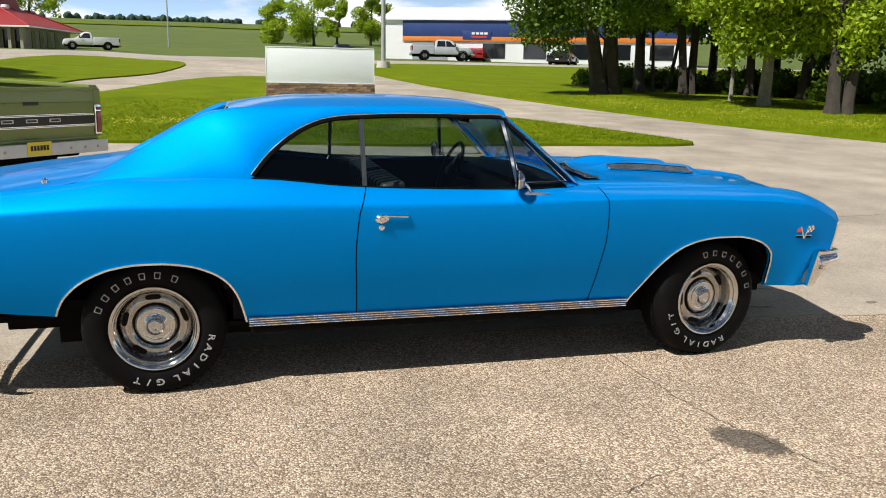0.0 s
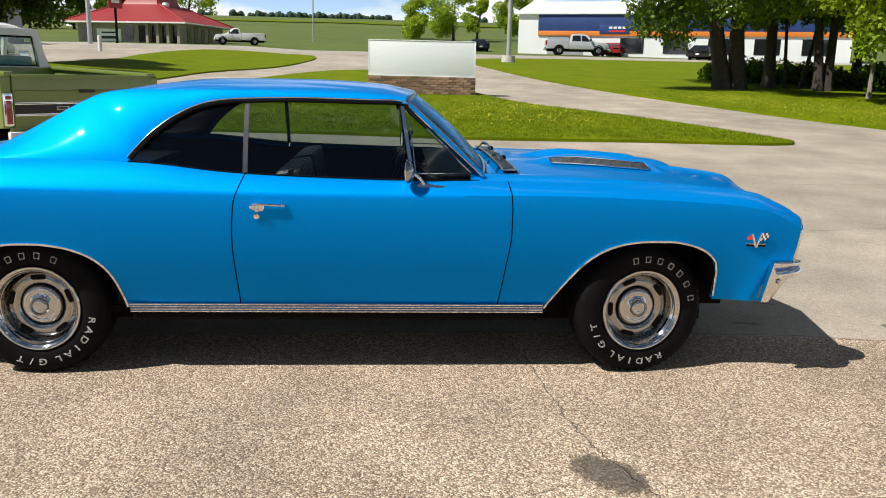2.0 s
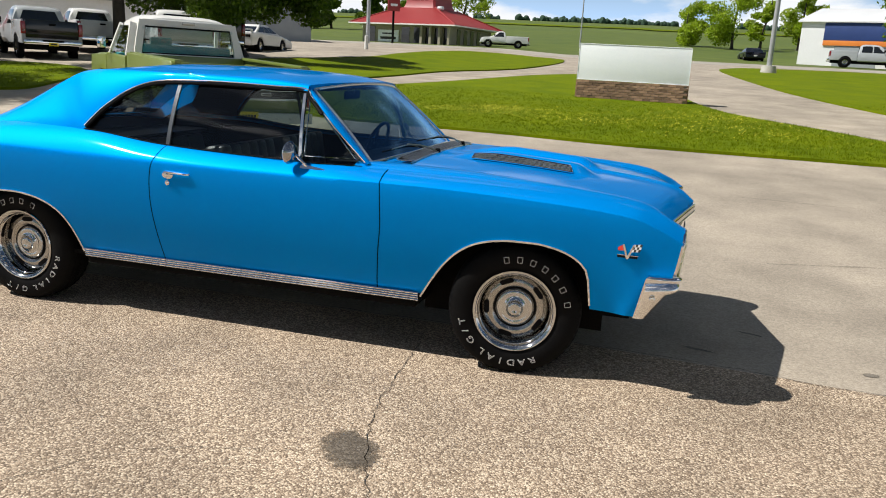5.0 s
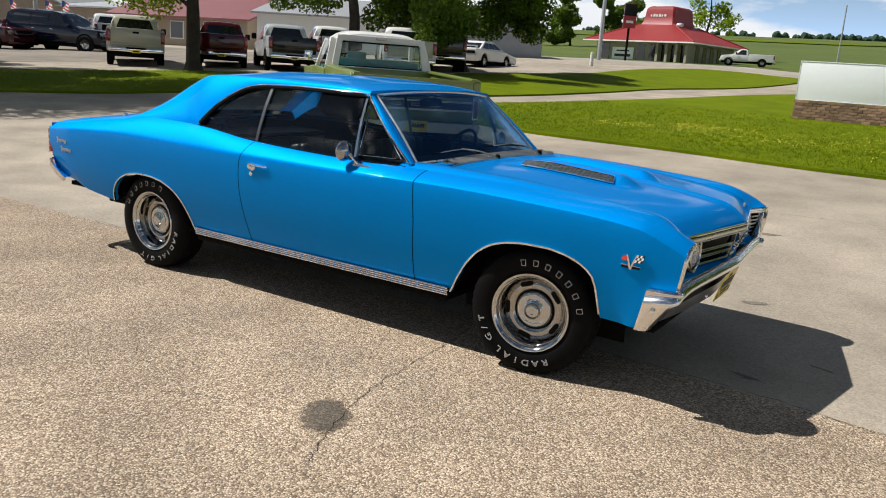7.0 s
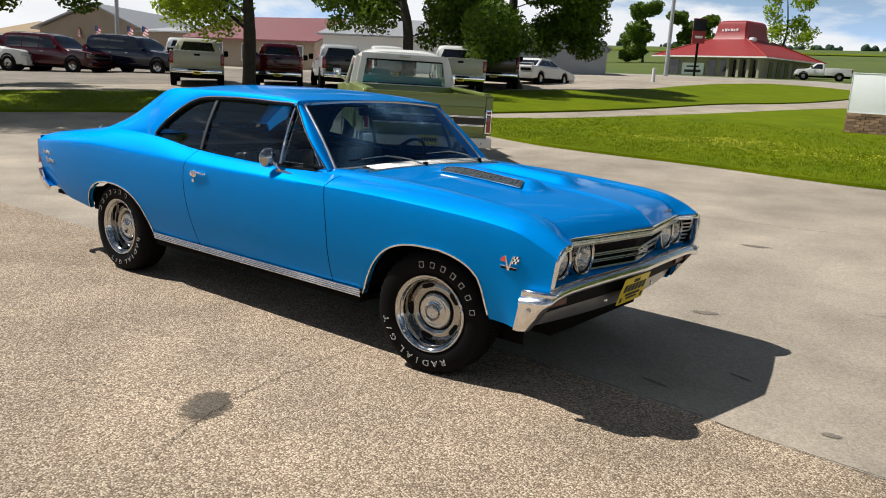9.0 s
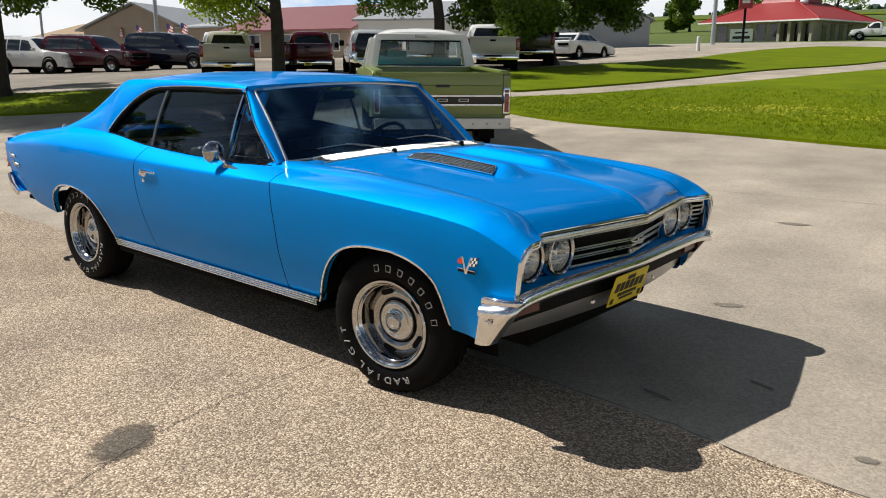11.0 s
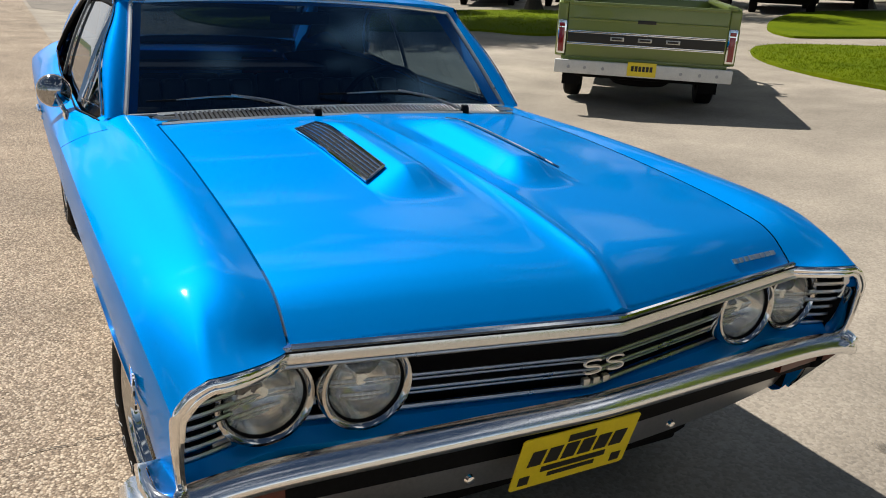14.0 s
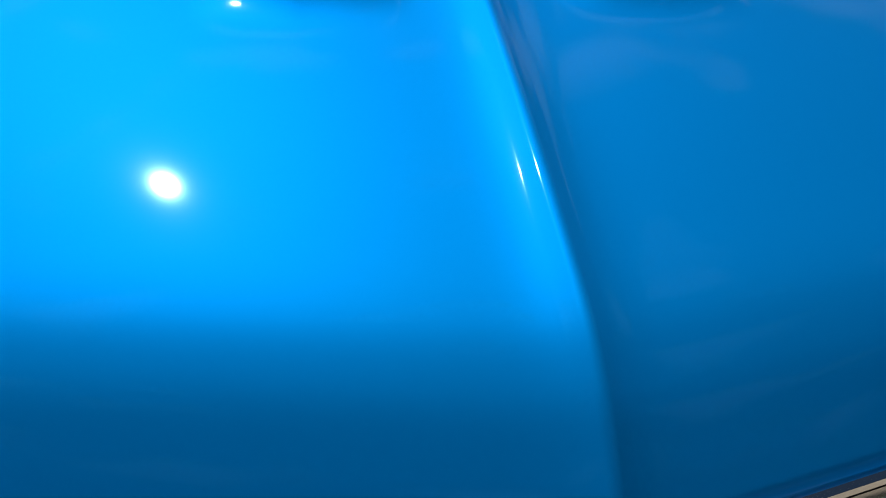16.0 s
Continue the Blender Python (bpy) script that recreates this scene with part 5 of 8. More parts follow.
flags = part("crossed_flags_badge", slab([(-0.042, -0.022), (0.05, -0.022), (0.05, -0.034), (-0.042, -0.034)], 0.003, bevel=0.001), BLACK, fender_r, "crossed racing flags fender badge", m=bp)
part("badge_edge", moved(slab([(-0.044, -0.020), (0.052, -0.020), (0.052, -0.0225), (-0.044, -0.0225)], 0.004), pose(0, 0, 0.001)), CHROME, flags)
vee = slab([(-0.022, 0.030), (-0.014, 0.030), (0.004, -0.024), (0.026, 0.030), (0.034, 0.030), (0.009, -0.038), (-0.001, -0.038)], 0.005)
part("vee", moved(vee, pose(0, 0, 0.003)), CHROME, flags)
part("red_flag", moved(slab([(-0.046, 0.026), (-0.022, 0.029), (-0.014, 0.000), (-0.040, -0.002)], 0.003), pose(0, 0, 0.003)), ENAMELRED, flags)
for i in range(4):
    for j in range(3):
        x, y = 0.020 + 0.0095 * i + 0.003 * j, -0.004 + 0.012 * j + 0.001 * i
        part("flag_check", moved(slab([(x, y), (x + 0.0095, y + 0.001), (x + 0.0125, y + 0.013), (x + 0.003, y + 0.012)], 0.003), pose(0, 0, 0.003)), ENAMELWHITE if (i + j) % 2 == 0 else INK, flags)
for py, tip, mid in ((-0.135, (0.690, -0.66, 1.050), (0.74, -0.40, 1.052)), (0.435, (0.695, -0.08, 1.066), (0.755, 0.20, 1.062))):
    base_pt = Vector((0.845, py, 1.004))
    wiper = part("wiper", tube(resample([base_pt, base_pt.lerp(Vector(mid), 0.5) + Vector((0.008, 0, 0.016)), Vector(mid) + Vector((0.008, 0, 0.008))], 10), 0.0048, 6), TRIM, car, "steel wiper arm on the windshield base")
    part("wiper_pivot", moved(lathe([(0.0, 0.022), (0.012, 0.020), (0.016, 0.010), (0.018, -0.02)], 18, axis="z"), Matrix.Translation(base_pt)), BLACK, wiper)
    d = Vector(tip) - Vector(mid)
    blade = [Vector(mid) - d * 0.62 + Vector((0.014, 0, -0.020)), Vector(mid) + Vector((0.006, 0, -0.004)), Vector(tip) + Vector((0.006, 0, -0.014))]
    part("wiper_blade", tube(resample(blade, 14), 0.0042, 6), BLACK, wiper)
    yoke = [blade[0].lerp(blade[1], 0.25), blade[1] + Vector((0.004, 0, 0.009)), blade[2].lerp(blade[1], 0.25)]
    part("blade_yoke", tube(resample(yoke, 12), 0.0030, 6), SATIN, wiper)

# ---- cabin ----
part("dashboard", sweep([(0.56, y, 0.90) for y in np.linspace(-0.74, 0.74, 9)], [(-0.14, -0.22), (0.12, -0.24), (0.16, -0.02), (0.13, 0.055), (0.0, 0.06), (-0.10, 0.03), (-0.16, -0.06)]), VINYL, car, "black padded dashboard")
part("dash_top", sheet([[(x, y, 0.976 + 0.010 * smooth(0.45, 0.7, x)) for y in np.linspace(-0.72, 0.72, 7)] for x in (0.42, 0.55, 0.70)]), VINYL, car)


def seat(y0, y1, x, back_h, recline=0.16, name="front_seat"):
    s = part(name, box(x - 0.05, x + 0.50, y0, y1, 0.34, 0.54, 0.06, seg=3), SEATVINYL, car, "charcoal ribbed vinyl seat")
    bm = bmesh.new()
    n = 6
    for k in range(n):
        a, b = y0 + (y1 - y0) * k / n, y0 + (y1 - y0) * (k + 1) / n
        merge(bm, moved(box(-0.07, 0.06, a + 0.002, b - 0.002, 0, back_h, 0.03, seg=3), pose(x, 0, 0.46) @ Matrix.Rotation(-recline, 4, "Y")))
    part("backrest", bm, SEATVINYL, s)
    return s


seat(-0.66, -0.06, -0.20, 0.535)
seat(0.06, 0.66, -0.20, 0.535)
seat(-0.62, 0.62, -1.08, 0.46, 0.3, "rear_seat")
part("parcel_shelf", box(-1.5, -1.12, -0.62, 0.62, 0.93, 0.95), VINYL, car)
part("cabin_floor", box(-1.2, 0.75, -0.78, 0.78, 0.31, 0.335), UNDER, car)
for s in (-1, 1):
    part("door_trim", sheet([[(x, s * (0.765 - 0.01 * (z > 0.9)), z) for z in (0.34, 0.6, 0.9, 0.965)] for x in np.linspace(-1.1, 0.72, 10)]), VINYL, car)
    part("sun_visor", box(0.18, 0.30, min(s * 0.1, s * 0.56), max(s * 0.1, s * 0.56), 1.318, 1.332, 0.005), HEADLINER, car)
column = part("steering_column", tube([(0.50, 0.36, 0.86), (0.29, 0.36, 0.925)], 0.028), VINYL, car)
wheel_m = Matrix.Translation((0.27, 0.36, 0.935)) @ Matrix.Rotation(radians(-68), 4, "Y")
part("steering_wheel", moved(tube([(0.185 * math.cos(a), 0.185 * math.sin(a), 0) for a in np.linspace(0, 2 * math.pi, 41)[:-1]], 0.012, 8, closed=True), wheel_m), VINYL, column, "thin-rimmed black steering wheel")
for a in (90, 210, 330):
    part("spoke", moved(tube([(0, 0, 0.0), (0.18 * math.cos(radians(a)), 0.18 * math.sin(radians(a)), 0)], 0.011, 6, up=(0, 0, 1)), wheel_m), CHROME, column)
part("hub", moved(lathe([(0.0, 0.02), (0.04, 0.015), (0.05, -0.02)], 20, axis="z"), wheel_m), VINYL, column)
part("rear_view_mirror", box(0.245, 0.262, -0.12, 0.12, 1.262, 1.312, 0.012), BLACK, car)
part("mirror_stem", tube([(0.265, 0, 1.305), (0.30, 0, 1.345)], 0.006), CHROME, car)

# ---- materials of the surroundings ----
GREEN_PAINT = surface("sage_green_paint", (0.165, 0.212, 0.040, 1), (0.188, 0.236, 0.050, 1), rough=0.35, coat=0.4, scale=2, fine=60)
CREAM = surface("off_white_paint", (0.80, 0.79, 0.74, 1), (0.85, 0.84, 0.80, 1), rough=0.35, coat=0.4, scale=2, fine=60)
BUMPER_WHITE = surface("chalky_white_paint", (0.60, 0.60, 0.57, 1), (0.72, 0.72, 0.69, 1), rough=0.55, scale=7, fine=80)
TEAL = surface("teal_vinyl", (0.02, 0.22, 0.24, 1), (0.03, 0.28, 0.30, 1), rough=0.6, scale=9)
DARKGLASS = surface("tinted_glass", (0.010, 0.012, 0.014, 1), (0.016, 0.018, 0.02, 1), rough=0.06, coat=0.5, scale=3, spread=0.4)
# near-black bark: the canopy's shade on the trunks is put into the colour
BARK = surface("bark", (0.022, 0.017, 0.013, 1), (0.060, 0.049, 0.038, 1), rough=0.95, scale=5, fine=40, bump=1.0, bump_scale=16)
PALEBARK = surface("pale_bark", (0.16, 0.14, 0.12, 1), (0.30, 0.27, 0.23, 1), rough=0.95, scale=6, fine=50, bump=0.8, bump_scale=18)
GALV = surface("galvanised_steel", (0.36, 0.37, 0.38, 1), (0.46, 0.47, 0.48, 1), rough=0.5, metal=0.5, scale=6, fine=60)
SIGNWHITE = surface("sign_face", (0.88, 0.92, 0.95, 1), (0.92, 0.95, 0.97, 1), rough=0.85, scale=1.5, fine=20)
BRICK = surface("brown_brick", (0.20, 0.115, 0.070, 1), (0.36, 0.235, 0.155, 1), rough=0.9, scale=9, fine=90, bump=0.4, bump_scale=90, vary=0.42)
MORTAR = surface("mortar", (0.26, 0.21, 0.165, 1), (0.33, 0.28, 0.22, 1), rough=0.95, scale=20)
REDROOF = surface("red_metal_roof", (0.25, 0.020, 0.020, 1), (0.31, 0.030, 0.028, 1), rough=0.5, scale=0.7, fine=12)
DARKRED = surface("dark_red_board", (0.25, 0.018, 0.02, 1), (0.3, 0.025, 0.028, 1), rough=0.5, scale=2)
TANWALL = surface("tan_stucco", (0.30, 0.27, 0.20, 1), (0.36, 0.33, 0.25, 1), rough=0.9, scale=1.5, fine=30, bump=0.2, bump_scale=60)
BEIGE = surface("beige_siding", (0.34, 0.27, 0.20, 1), (0.40, 0.33, 0.25, 1), rough=0.8, scale=1.0, fine=20)
TANROOF = surface("tan_shingle", (0.30, 0.21, 0.12, 1), (0.38, 0.28, 0.17, 1), rough=0.9, scale=2, fine=25)
MAROONROOF = surface("maroon_metal_roof", (0.18, 0.055, 0.060, 1), (0.23, 0.075, 0.08, 1), rough=0.5, scale=1.5)
GREYSIDING = surface("grey_siding", (0.27, 0.30, 0.32, 1), (0.33, 0.36, 0.38, 1), rough=0.7, scale=1.5, fine=20)
PALESTEEL = surface("pale_steel_cladding", (0.74, 0.75, 0.75, 1), (0.80, 0.81, 0.81, 1), rough=0.4, scale=0.6, fine=8)
STOREBLUE = surface("store_blue", (0.012, 0.035, 0.14, 1), (0.018, 0.048, 0.18, 1), rough=0.5, scale=1.5)
STOREORANGE = surface("store_orange", (0.62, 0.17, 0.02, 1), (0.70, 0.22, 0.03, 1), rough=0.5, scale=1.5)
CONC = surface("cast_concrete", (0.42, 0.40, 0.36, 1), (0.52, 0.50, 0.46, 1), rough=0.9, scale=5, fine=60)
FLOWER = surface("clover_blossom", (0.74, 0.66, 0.03, 1), (0.84, 0.78, 0.12, 1), rough=0.8, scale=60)
# distance haze is put into this foliage as a bluish dark green
FARTREE = surface("far_foliage", (0.016, 0.042, 0.026, 1), (0.035, 0.075, 0.040, 1), rough=0.95, scale=0.25, fine=2)


def leaf_material(name, a, b):
    m = surface(name, a, b, rough=0.5, scale=0.7, fine=9)
    n, l = m.node_tree.nodes, m.node_tree.links
    p, out = n["Principled BSDF"], n["Material Output"]
    isl, hsv = n.new("ShaderNodeNewGeometry"), n.new("ShaderNodeHueSaturation")
    span = n.new("ShaderNodeMapRange")
    span.inputs["To Min"].default_value, span.inputs["To Max"].default_value = 0.65, 1.35
    l.new(isl.outputs["Random Per Island"], span.inputs["Value"])
    l.new(span.outputs["Result"], hsv.inputs["Value"])
    l.new(p.inputs["Base Color"].links[0].from_socket, hsv.inputs["Color"])
    l.new(hsv.outputs["Color"], p.inputs["Base Color"])
    glow, mix = n.new("ShaderNodeBsdfTranslucent"), n.new("ShaderNodeMixShader")
    mix.inputs[0].default_value = 0.42
    l.new(hsv.outputs["Color"], glow.inputs["Color"])
    l.new(p.outputs[0], mix.inputs[1])
    l.new(glow.outputs[0], mix.inputs[2])
    l.new(mix.outputs[0], out.inputs["Surface"])
    return m


LEAF_DARK = leaf_material("elm_leaves", (0.065, 0.125, 0.006, 1), (0.14, 0.225, 0.010, 1))
LEAF_LIGHT = leaf_material("cottonwood_leaves", (0.20, 0.31, 0.008, 1), (0.38, 0.49, 0.018, 1))
BLADE = leaf_material("grass_blades", (0.092, 0.140, 0.001, 1), (0.186, 0.236, 0.003, 1))
BLADE.node_tree.nodes["Principled BSDF"].inputs["Specular IOR Level"].default_value = 0.12


# ---- pavement marks ----
def blob(cx, cy, rx, ry, turn, lift, seed, n=40, rough=0.18):
    rng = random.Random(seed)
    ph = [rng.uniform(0, 6.28) for _ in range(5)]
    pts = []
    for k in range(n):
        a = 2 * math.pi * k / n
        r = 1 + rough * sum(math.sin((j + 2) * a + ph[j]) / (j + 1.2) for j in range(5))
        x, y = rx * r * math.cos(a), ry * r * math.sin(a)
        c, s = math.cos(radians(turn)), math.sin(radians(turn))
        pts.append((cx + x * c - y * s, cy + x * s + y * c))
    return spread(pts, lift)


for i, (x, y, rx, ry, turn, lift) in enumerate(((1.05, -1.88, 0.185, 0.088, -58, 0.008), (2.15, 1.45, 0.09, 0.04, 20, 0.004), (1.75, 3.8, 0.13, 0.04, 10, 0.004), (2.72, 0.42, 0.06, 0.015, -20, 0.004), (2.40, -0.02, 0.07, 0.018, -15, 0.006), (3.3, -0.05, 0.05, 0.025, 10, 0.004))):
    slope = 0.046 if y > 0.6 else 0.0
    lies = Matrix.Translation((x, y, ground_z(y))) @ Matrix.Rotation(math.atan(slope), 4, "X") @ Matrix.Rotation(radians(turn), 4, "Z")
    tagged(part("oil_stain", blob(0, 0, rx * 1.25, ry * 1.25, 0, lift, i, 72, 0.22), OIL if i == 0 else DAMP, m=lies), "dark dried oil spot on the pavement", "stain", group="oil stains", kind="structure")


def crack(points, width, seed, lift=0.008):
    rng = random.Random(seed)
    pts = resample([(x, y, 0) for x, y in points], len(points) * 10)
    left, right = [], []
    for k, p in enumerate(pts):
        d = (pts[min(k + 1, len(pts) - 1)] - pts[max(k - 1, 0)]).normalized()
        nrm = Vector((-d.y, d.x, 0))
        o = rng.uniform(-0.012, 0.012)
        w = width * rng.uniform(0.3, 1.0)
        left.append(tuple((p + nrm * (o + w))[:2]))
        right.append(tuple((p + nrm * (o - w))[:2]))
    rows = [[(x, y, ground_z(y) + lift) for x, y in left], [(x, y, ground_z(y) + lift) for x, y in right]]
    return sheet(rows)


for i, (pts, w, lift) in enumerate((([(1.28, -2.25), (1.16, -1.98), (1.02, -1.55), (0.98, -1.2), (0.95, -0.75), (0.9, -0.4)], 0.0024, 0.008), ([(-3, -0.21), (-1, -0.21), (0.8, -0.2), (2.4, -0.25), (3.3, -0.36), (6.0, -0.40), (12, -0.37)], 0.004, 0.009), ([(3.0, 2.2), (4.5, 2.6), (7, 2.9), (12, 3.6)], 0.004, 0.005), ([(0.5, 4.8), (3, 5.1), (6, 5.0), (9, 5.6)], 0.004, 0.005), ([(-0.2, -2.9), (0.3, -2.2), (0.9, -1.95)], 0.002, 0.008))):
    tagged(part("pavement_crack", crack(pts, w, i, lift), TAR), "thin dark crack in the pavement", "crack", group="pavement cracks", kind="structure")


# ---- monument sign ----
sign_dir = Vector((2.86, -0.05, 0)).normalized()
sign_m = Matrix.Translation((-0.40, 17.50, 0.80)) @ Matrix.Rotation(math.atan2(sign_dir.y, sign_dir.x), 4, "Z")
monument = thing("monument_sign", "blank white sign cabinet on a brown brick base", "sign", sign_m)
part("sign_cabinet", box(0.0, 2.90, 0.02, 0.36, 0.555, 1.50, 0.01), SIGNWHITE, monument, "blank white sign face")
part("cabinet_edge", tube([(0.004, 0.012, 0.56), (2.896, 0.012, 0.56), (2.896, 0.012, 1.495), (0.004, 0.012, 1.495)], 0.005, 6, closed=True, up=(0, 1, 0)), SIGNWHITE, monument)
base = part("brick_base", box(0.03, 2.87, 0.03, 0.35, -0.15, 0.545), MORTAR, monument)
brick_me = mesh_of("brick", box(-0.098, 0.098, -0.045, 0.0, -0.030, 0.030, 0.004, seg=1), BRICK)
for r in range(9):
    z = 0.512 - 0.0665 * r
    for k in range(15):
        x = 0.03 + 0.205 * k + (0.10 if r % 2 else 0.0)
        if x < 2.88:
            part("brick", brick_me, None, base, m=pose(min(max(x, 0.11), 2.79), 0.030 + random.uniform(-0.006, 0.004), z))
    for k in range(2):
        part("brick", brick_me, None, base, m=pose(0.030, 0.12 + 0.155 * k, z, 0, 0, -90))
        part("brick", brick_me, None, base, m=pose(2.870, 0.12 + 0.155 * k, z, 0, 0, 90))


# ---- poles ----
def light_pole(x, y, h, r, label, fixture=True, base=True):
    p = thing("light_pole", label, "pole", at(x, y))
    part("shaft", lathe([(r, 0), (r * 0.62, h)], 14, axis="z"), GALV, p)
    if base:
        part("concrete_foot", lathe([(0, 0.42), (r * 2.6, 0.40), (r * 3.0, 0.0), (r * 3.0, -0.3)], 16, axis="z"), CONC, p)
    if fixture:
        part("lamp_head", box(-0.9, 0.9, -0.15, 0.15, h - 0.1, h + 0.12, 0.03), GALV, p)
    return p


light_pole(6.9, 41.8, 10.0, 0.14, "tall grey steel parking-lot light pole")
light_pole(-21.9, 57.5, 12.5, 0.17, "tall grey utility pole beside the restaurant", fixture=False, base=False)
light_pole(-8.9, 92.7, 6.4, 0.10, "slender grey pole by the far roadside", fixture=False, base=False)
light_pole(-50.0, 27.5, 9.0, 0.16, "weathered utility pole behind the parked cars", fixture=False, base=False)
light_pole(-70.0, 28.0, 11.0, 0.12, "thin pole beyond the parked cars", fixture=False, base=False)
stub = thing("marker_post", "short pale post in the grass strip", "post", at(-14.9, 39.2))
part("post", lathe([(0.0, 0.78), (0.10, 0.76), (0.11, 0.0)], 12, axis="z"), BUMPER_WHITE, stub)


# ---- trees ----
def leaf_cloud(centres, count, size, seed, droop=0.0):
    """Many small folded leaves round clump centres of (x, y, z, radius)."""
    rng = np.random.default_rng(seed)
    c = np.array(centres, float)
    w = c[:, 3] ** 2
    pick = rng.choice(len(c), count, p=w / w.sum())
    d = rng.normal(size=(count, 3))
    d /= np.linalg.norm(d, axis=1)[:, None]
    rad = c[pick, 3] * (rng.random(count) ** 0.45)
    pos = c[pick, :3] + d * rad[:, None] * np.array([1.0, 1.0, 0.72])
    pos[:, 2] -= droop * rng.random(count)
    u = rng.normal(size=(count, 3))
    u /= np.linalg.norm(u, axis=1)[:, None]
    v = np.cross(u, rng.normal(size=(count, 3)))
    v /= np.linalg.norm(v, axis=1)[:, None]
    s = size * rng.uniform(0.6, 1.35, count)[:, None]
    verts = np.stack([pos - u * s, pos + v * s * 0.55, pos + u * s, pos - v * s * 0.55], 1).reshape(-1, 3)
    idx = np.arange(count * 4).reshape(-1, 4)
    me = bpy.data.meshes.new("crown")
    me.from_pydata(verts.tolist(), [], idx.tolist())
    return me


def tree(x, y, h, r, first, spread_r, leaves, size, seed, leaf, bark=BARK, label="", droop=0.0, trunks=1, name="tree", low=0.0, extra=(), puff=1.0):
    rng = random.Random(seed)
    t = thing(name, label, "tree", at(x, y, -0.05))
    centres = []
    for k in range(trunks):
        lean = Vector((rng.uniform(-0.10, 0.10) + (k - (trunks - 1) / 2) * 0.13, rng.uniform(-0.08, 0.08), 1)) * h
        foot = Vector(((k - (trunks - 1) / 2) * r * 1.7, rng.uniform(-0.3, 0.3) * r, 0))
        path = resample([foot, foot + lean * 0.25 + Vector((rng.uniform(-1, 1) * r, rng.uniform(-1, 1) * r, 0)), foot + lean * 0.55 + Vector((rng.uniform(-2, 2) * r, rng.uniform(-2, 2) * r, 0)), foot + lean * 0.95], 14)
        rows = []
        for i, p in enumerate(path):
            q = 1 - i / 13 * 0.85
            rr = r * q * (1.35 if i == 0 else 1.0)
            rows.append([p + Vector((rr * math.cos(a) * (1 + 0.12 * math.sin(3 * a + i)), rr * math.sin(a) * (1 + 0.12 * math.cos(2 * a + i)), 0)) for a in np.linspace(0, 2 * math.pi, 11)[:-1]])
        part("trunk", sheet(rows, closed=True), bark, t)
        limbs = bmesh.new()
        for j in range(9):
            u = first / h + (0.95 - first / h) * j / 8
            p = path[min(int(u * 13), 13)]
            a = rng.uniform(0, 6.28)
            reach = spread_r * rng.uniform(0.55, 1.0) * (1 - 0.45 * abs(u - 0.5))
            end = p + Vector((math.cos(a) * reach, math.sin(a) * reach, h * rng.uniform(0.02, 0.16)))
            mid = p.lerp(end, 0.5) + Vector((0, 0, h * 0.03))
            q = max(r * (1 - u) * 0.45, 0.03)
            rows = []
            for i, pt in enumerate(resample([p, mid, end], 7)):
                rr = q * (1 - i / 7)
                rows.append([pt + Vector((rr * math.cos(b), rr * math.sin(b) * 0.8, rr * math.sin(b) * 0.6)) for b in np.linspace(0, 2 * math.pi, 7)[:-1]])
            sheet(rows, limbs, closed=True)
            for f in (0.45, 0.7, 0.9, 1.0):
                c = p.lerp(end, f) + Vector((rng.uniform(-0.4, 0.4), rng.uniform(-0.4, 0.4), rng.uniform(-0.2, 0.5)))
                centres.append((*c, spread_r * rng.uniform(0.14, 0.30) * puff))
            if low:
                c = end + Vector((rng.uniform(-0.4, 0.4), rng.uniform(-0.4, 0.4), -low * rng.uniform(0.3, 1.0)))
                centres.append((*c, spread_r * rng.uniform(0.12, 0.22)))
        part("limbs", limbs, bark, t)
    centres += list(extra)
    me = leaf_cloud(centres, leaves, size, seed, droop)
    me.materials.append(leaf)
    part("crown", me, None, t, kind="stuff")
    return t


tree(11.7, 22.2, 12.0, 0.30, 3.9, 4.6, 64000, 0.080, 1, LEAF_DARK, label="large shade tree with dark trunks and a broad leafy crown", trunks=2, extra=((-2.1, -0.6, 2.7, 1.0), (-2.7, -0.8, 2.3, 1.0), (-3.3, -0.9, 2.2, 0.8), (-2.4, -0.7, 3.3, 1.2), (-1.4, -0.8, 3.8, 0.9), (-3.3, -0.9, 3.0, 1.0), (-2.3, -0.9, 1.7, 0.6), (-3.5, -1.0, 3.8, 1.1)))
tree(13.54, 23.4, 12.5, 0.22, 3.9, 4.4, 20000, 0.11, 2, LEAF_DARK, label="tall dark-trunked shade tree in the grove")
tree(14.2, 23.5, 10.0, 0.07, 3.6, 2.4, 2500, 0.11, 21, LEAF_DARK, label="thin dark sapling in the grove")
tree(14.8, 23.6, 10.0, 0.08, 3.8, 2.4, 2500, 0.11, 22, LEAF_DARK, label="thin dark-stemmed tree in the grove")
tree(15.05, 22.5, 12.0, 0.17, 3.9, 4.4, 20000, 0.11, 3, LEAF_DARK, label="tall slender dark-trunked tree in the grove", trunks=2)
tree(14.86, 17.6, 9.0, 0.20, 3.0, 3.3, 60000, 0.075, 4, LEAF_LIGHT, PALEBARK, label="bright green cottonwood with low hanging leaves", droop=0.5, low=1.0, extra=((-1.5, -0.9, 2.6, 1.0), (-0.7, -1.3, 2.5, 1.0), (0.5, -1.4, 2.8, 1.1), (1.6, -1.1, 3.0, 1.1), (-2.2, -0.4, 3.4, 0.9), (2.3, -0.5, 3.6, 1.0), (0.0, -1.6, 3.5, 1.0), (-1.2, -1.4, 3.5, 0.9), (1.2, -1.5, 3.8, 0.9), (-1.9, -0.9, 1.9, 0.4)))
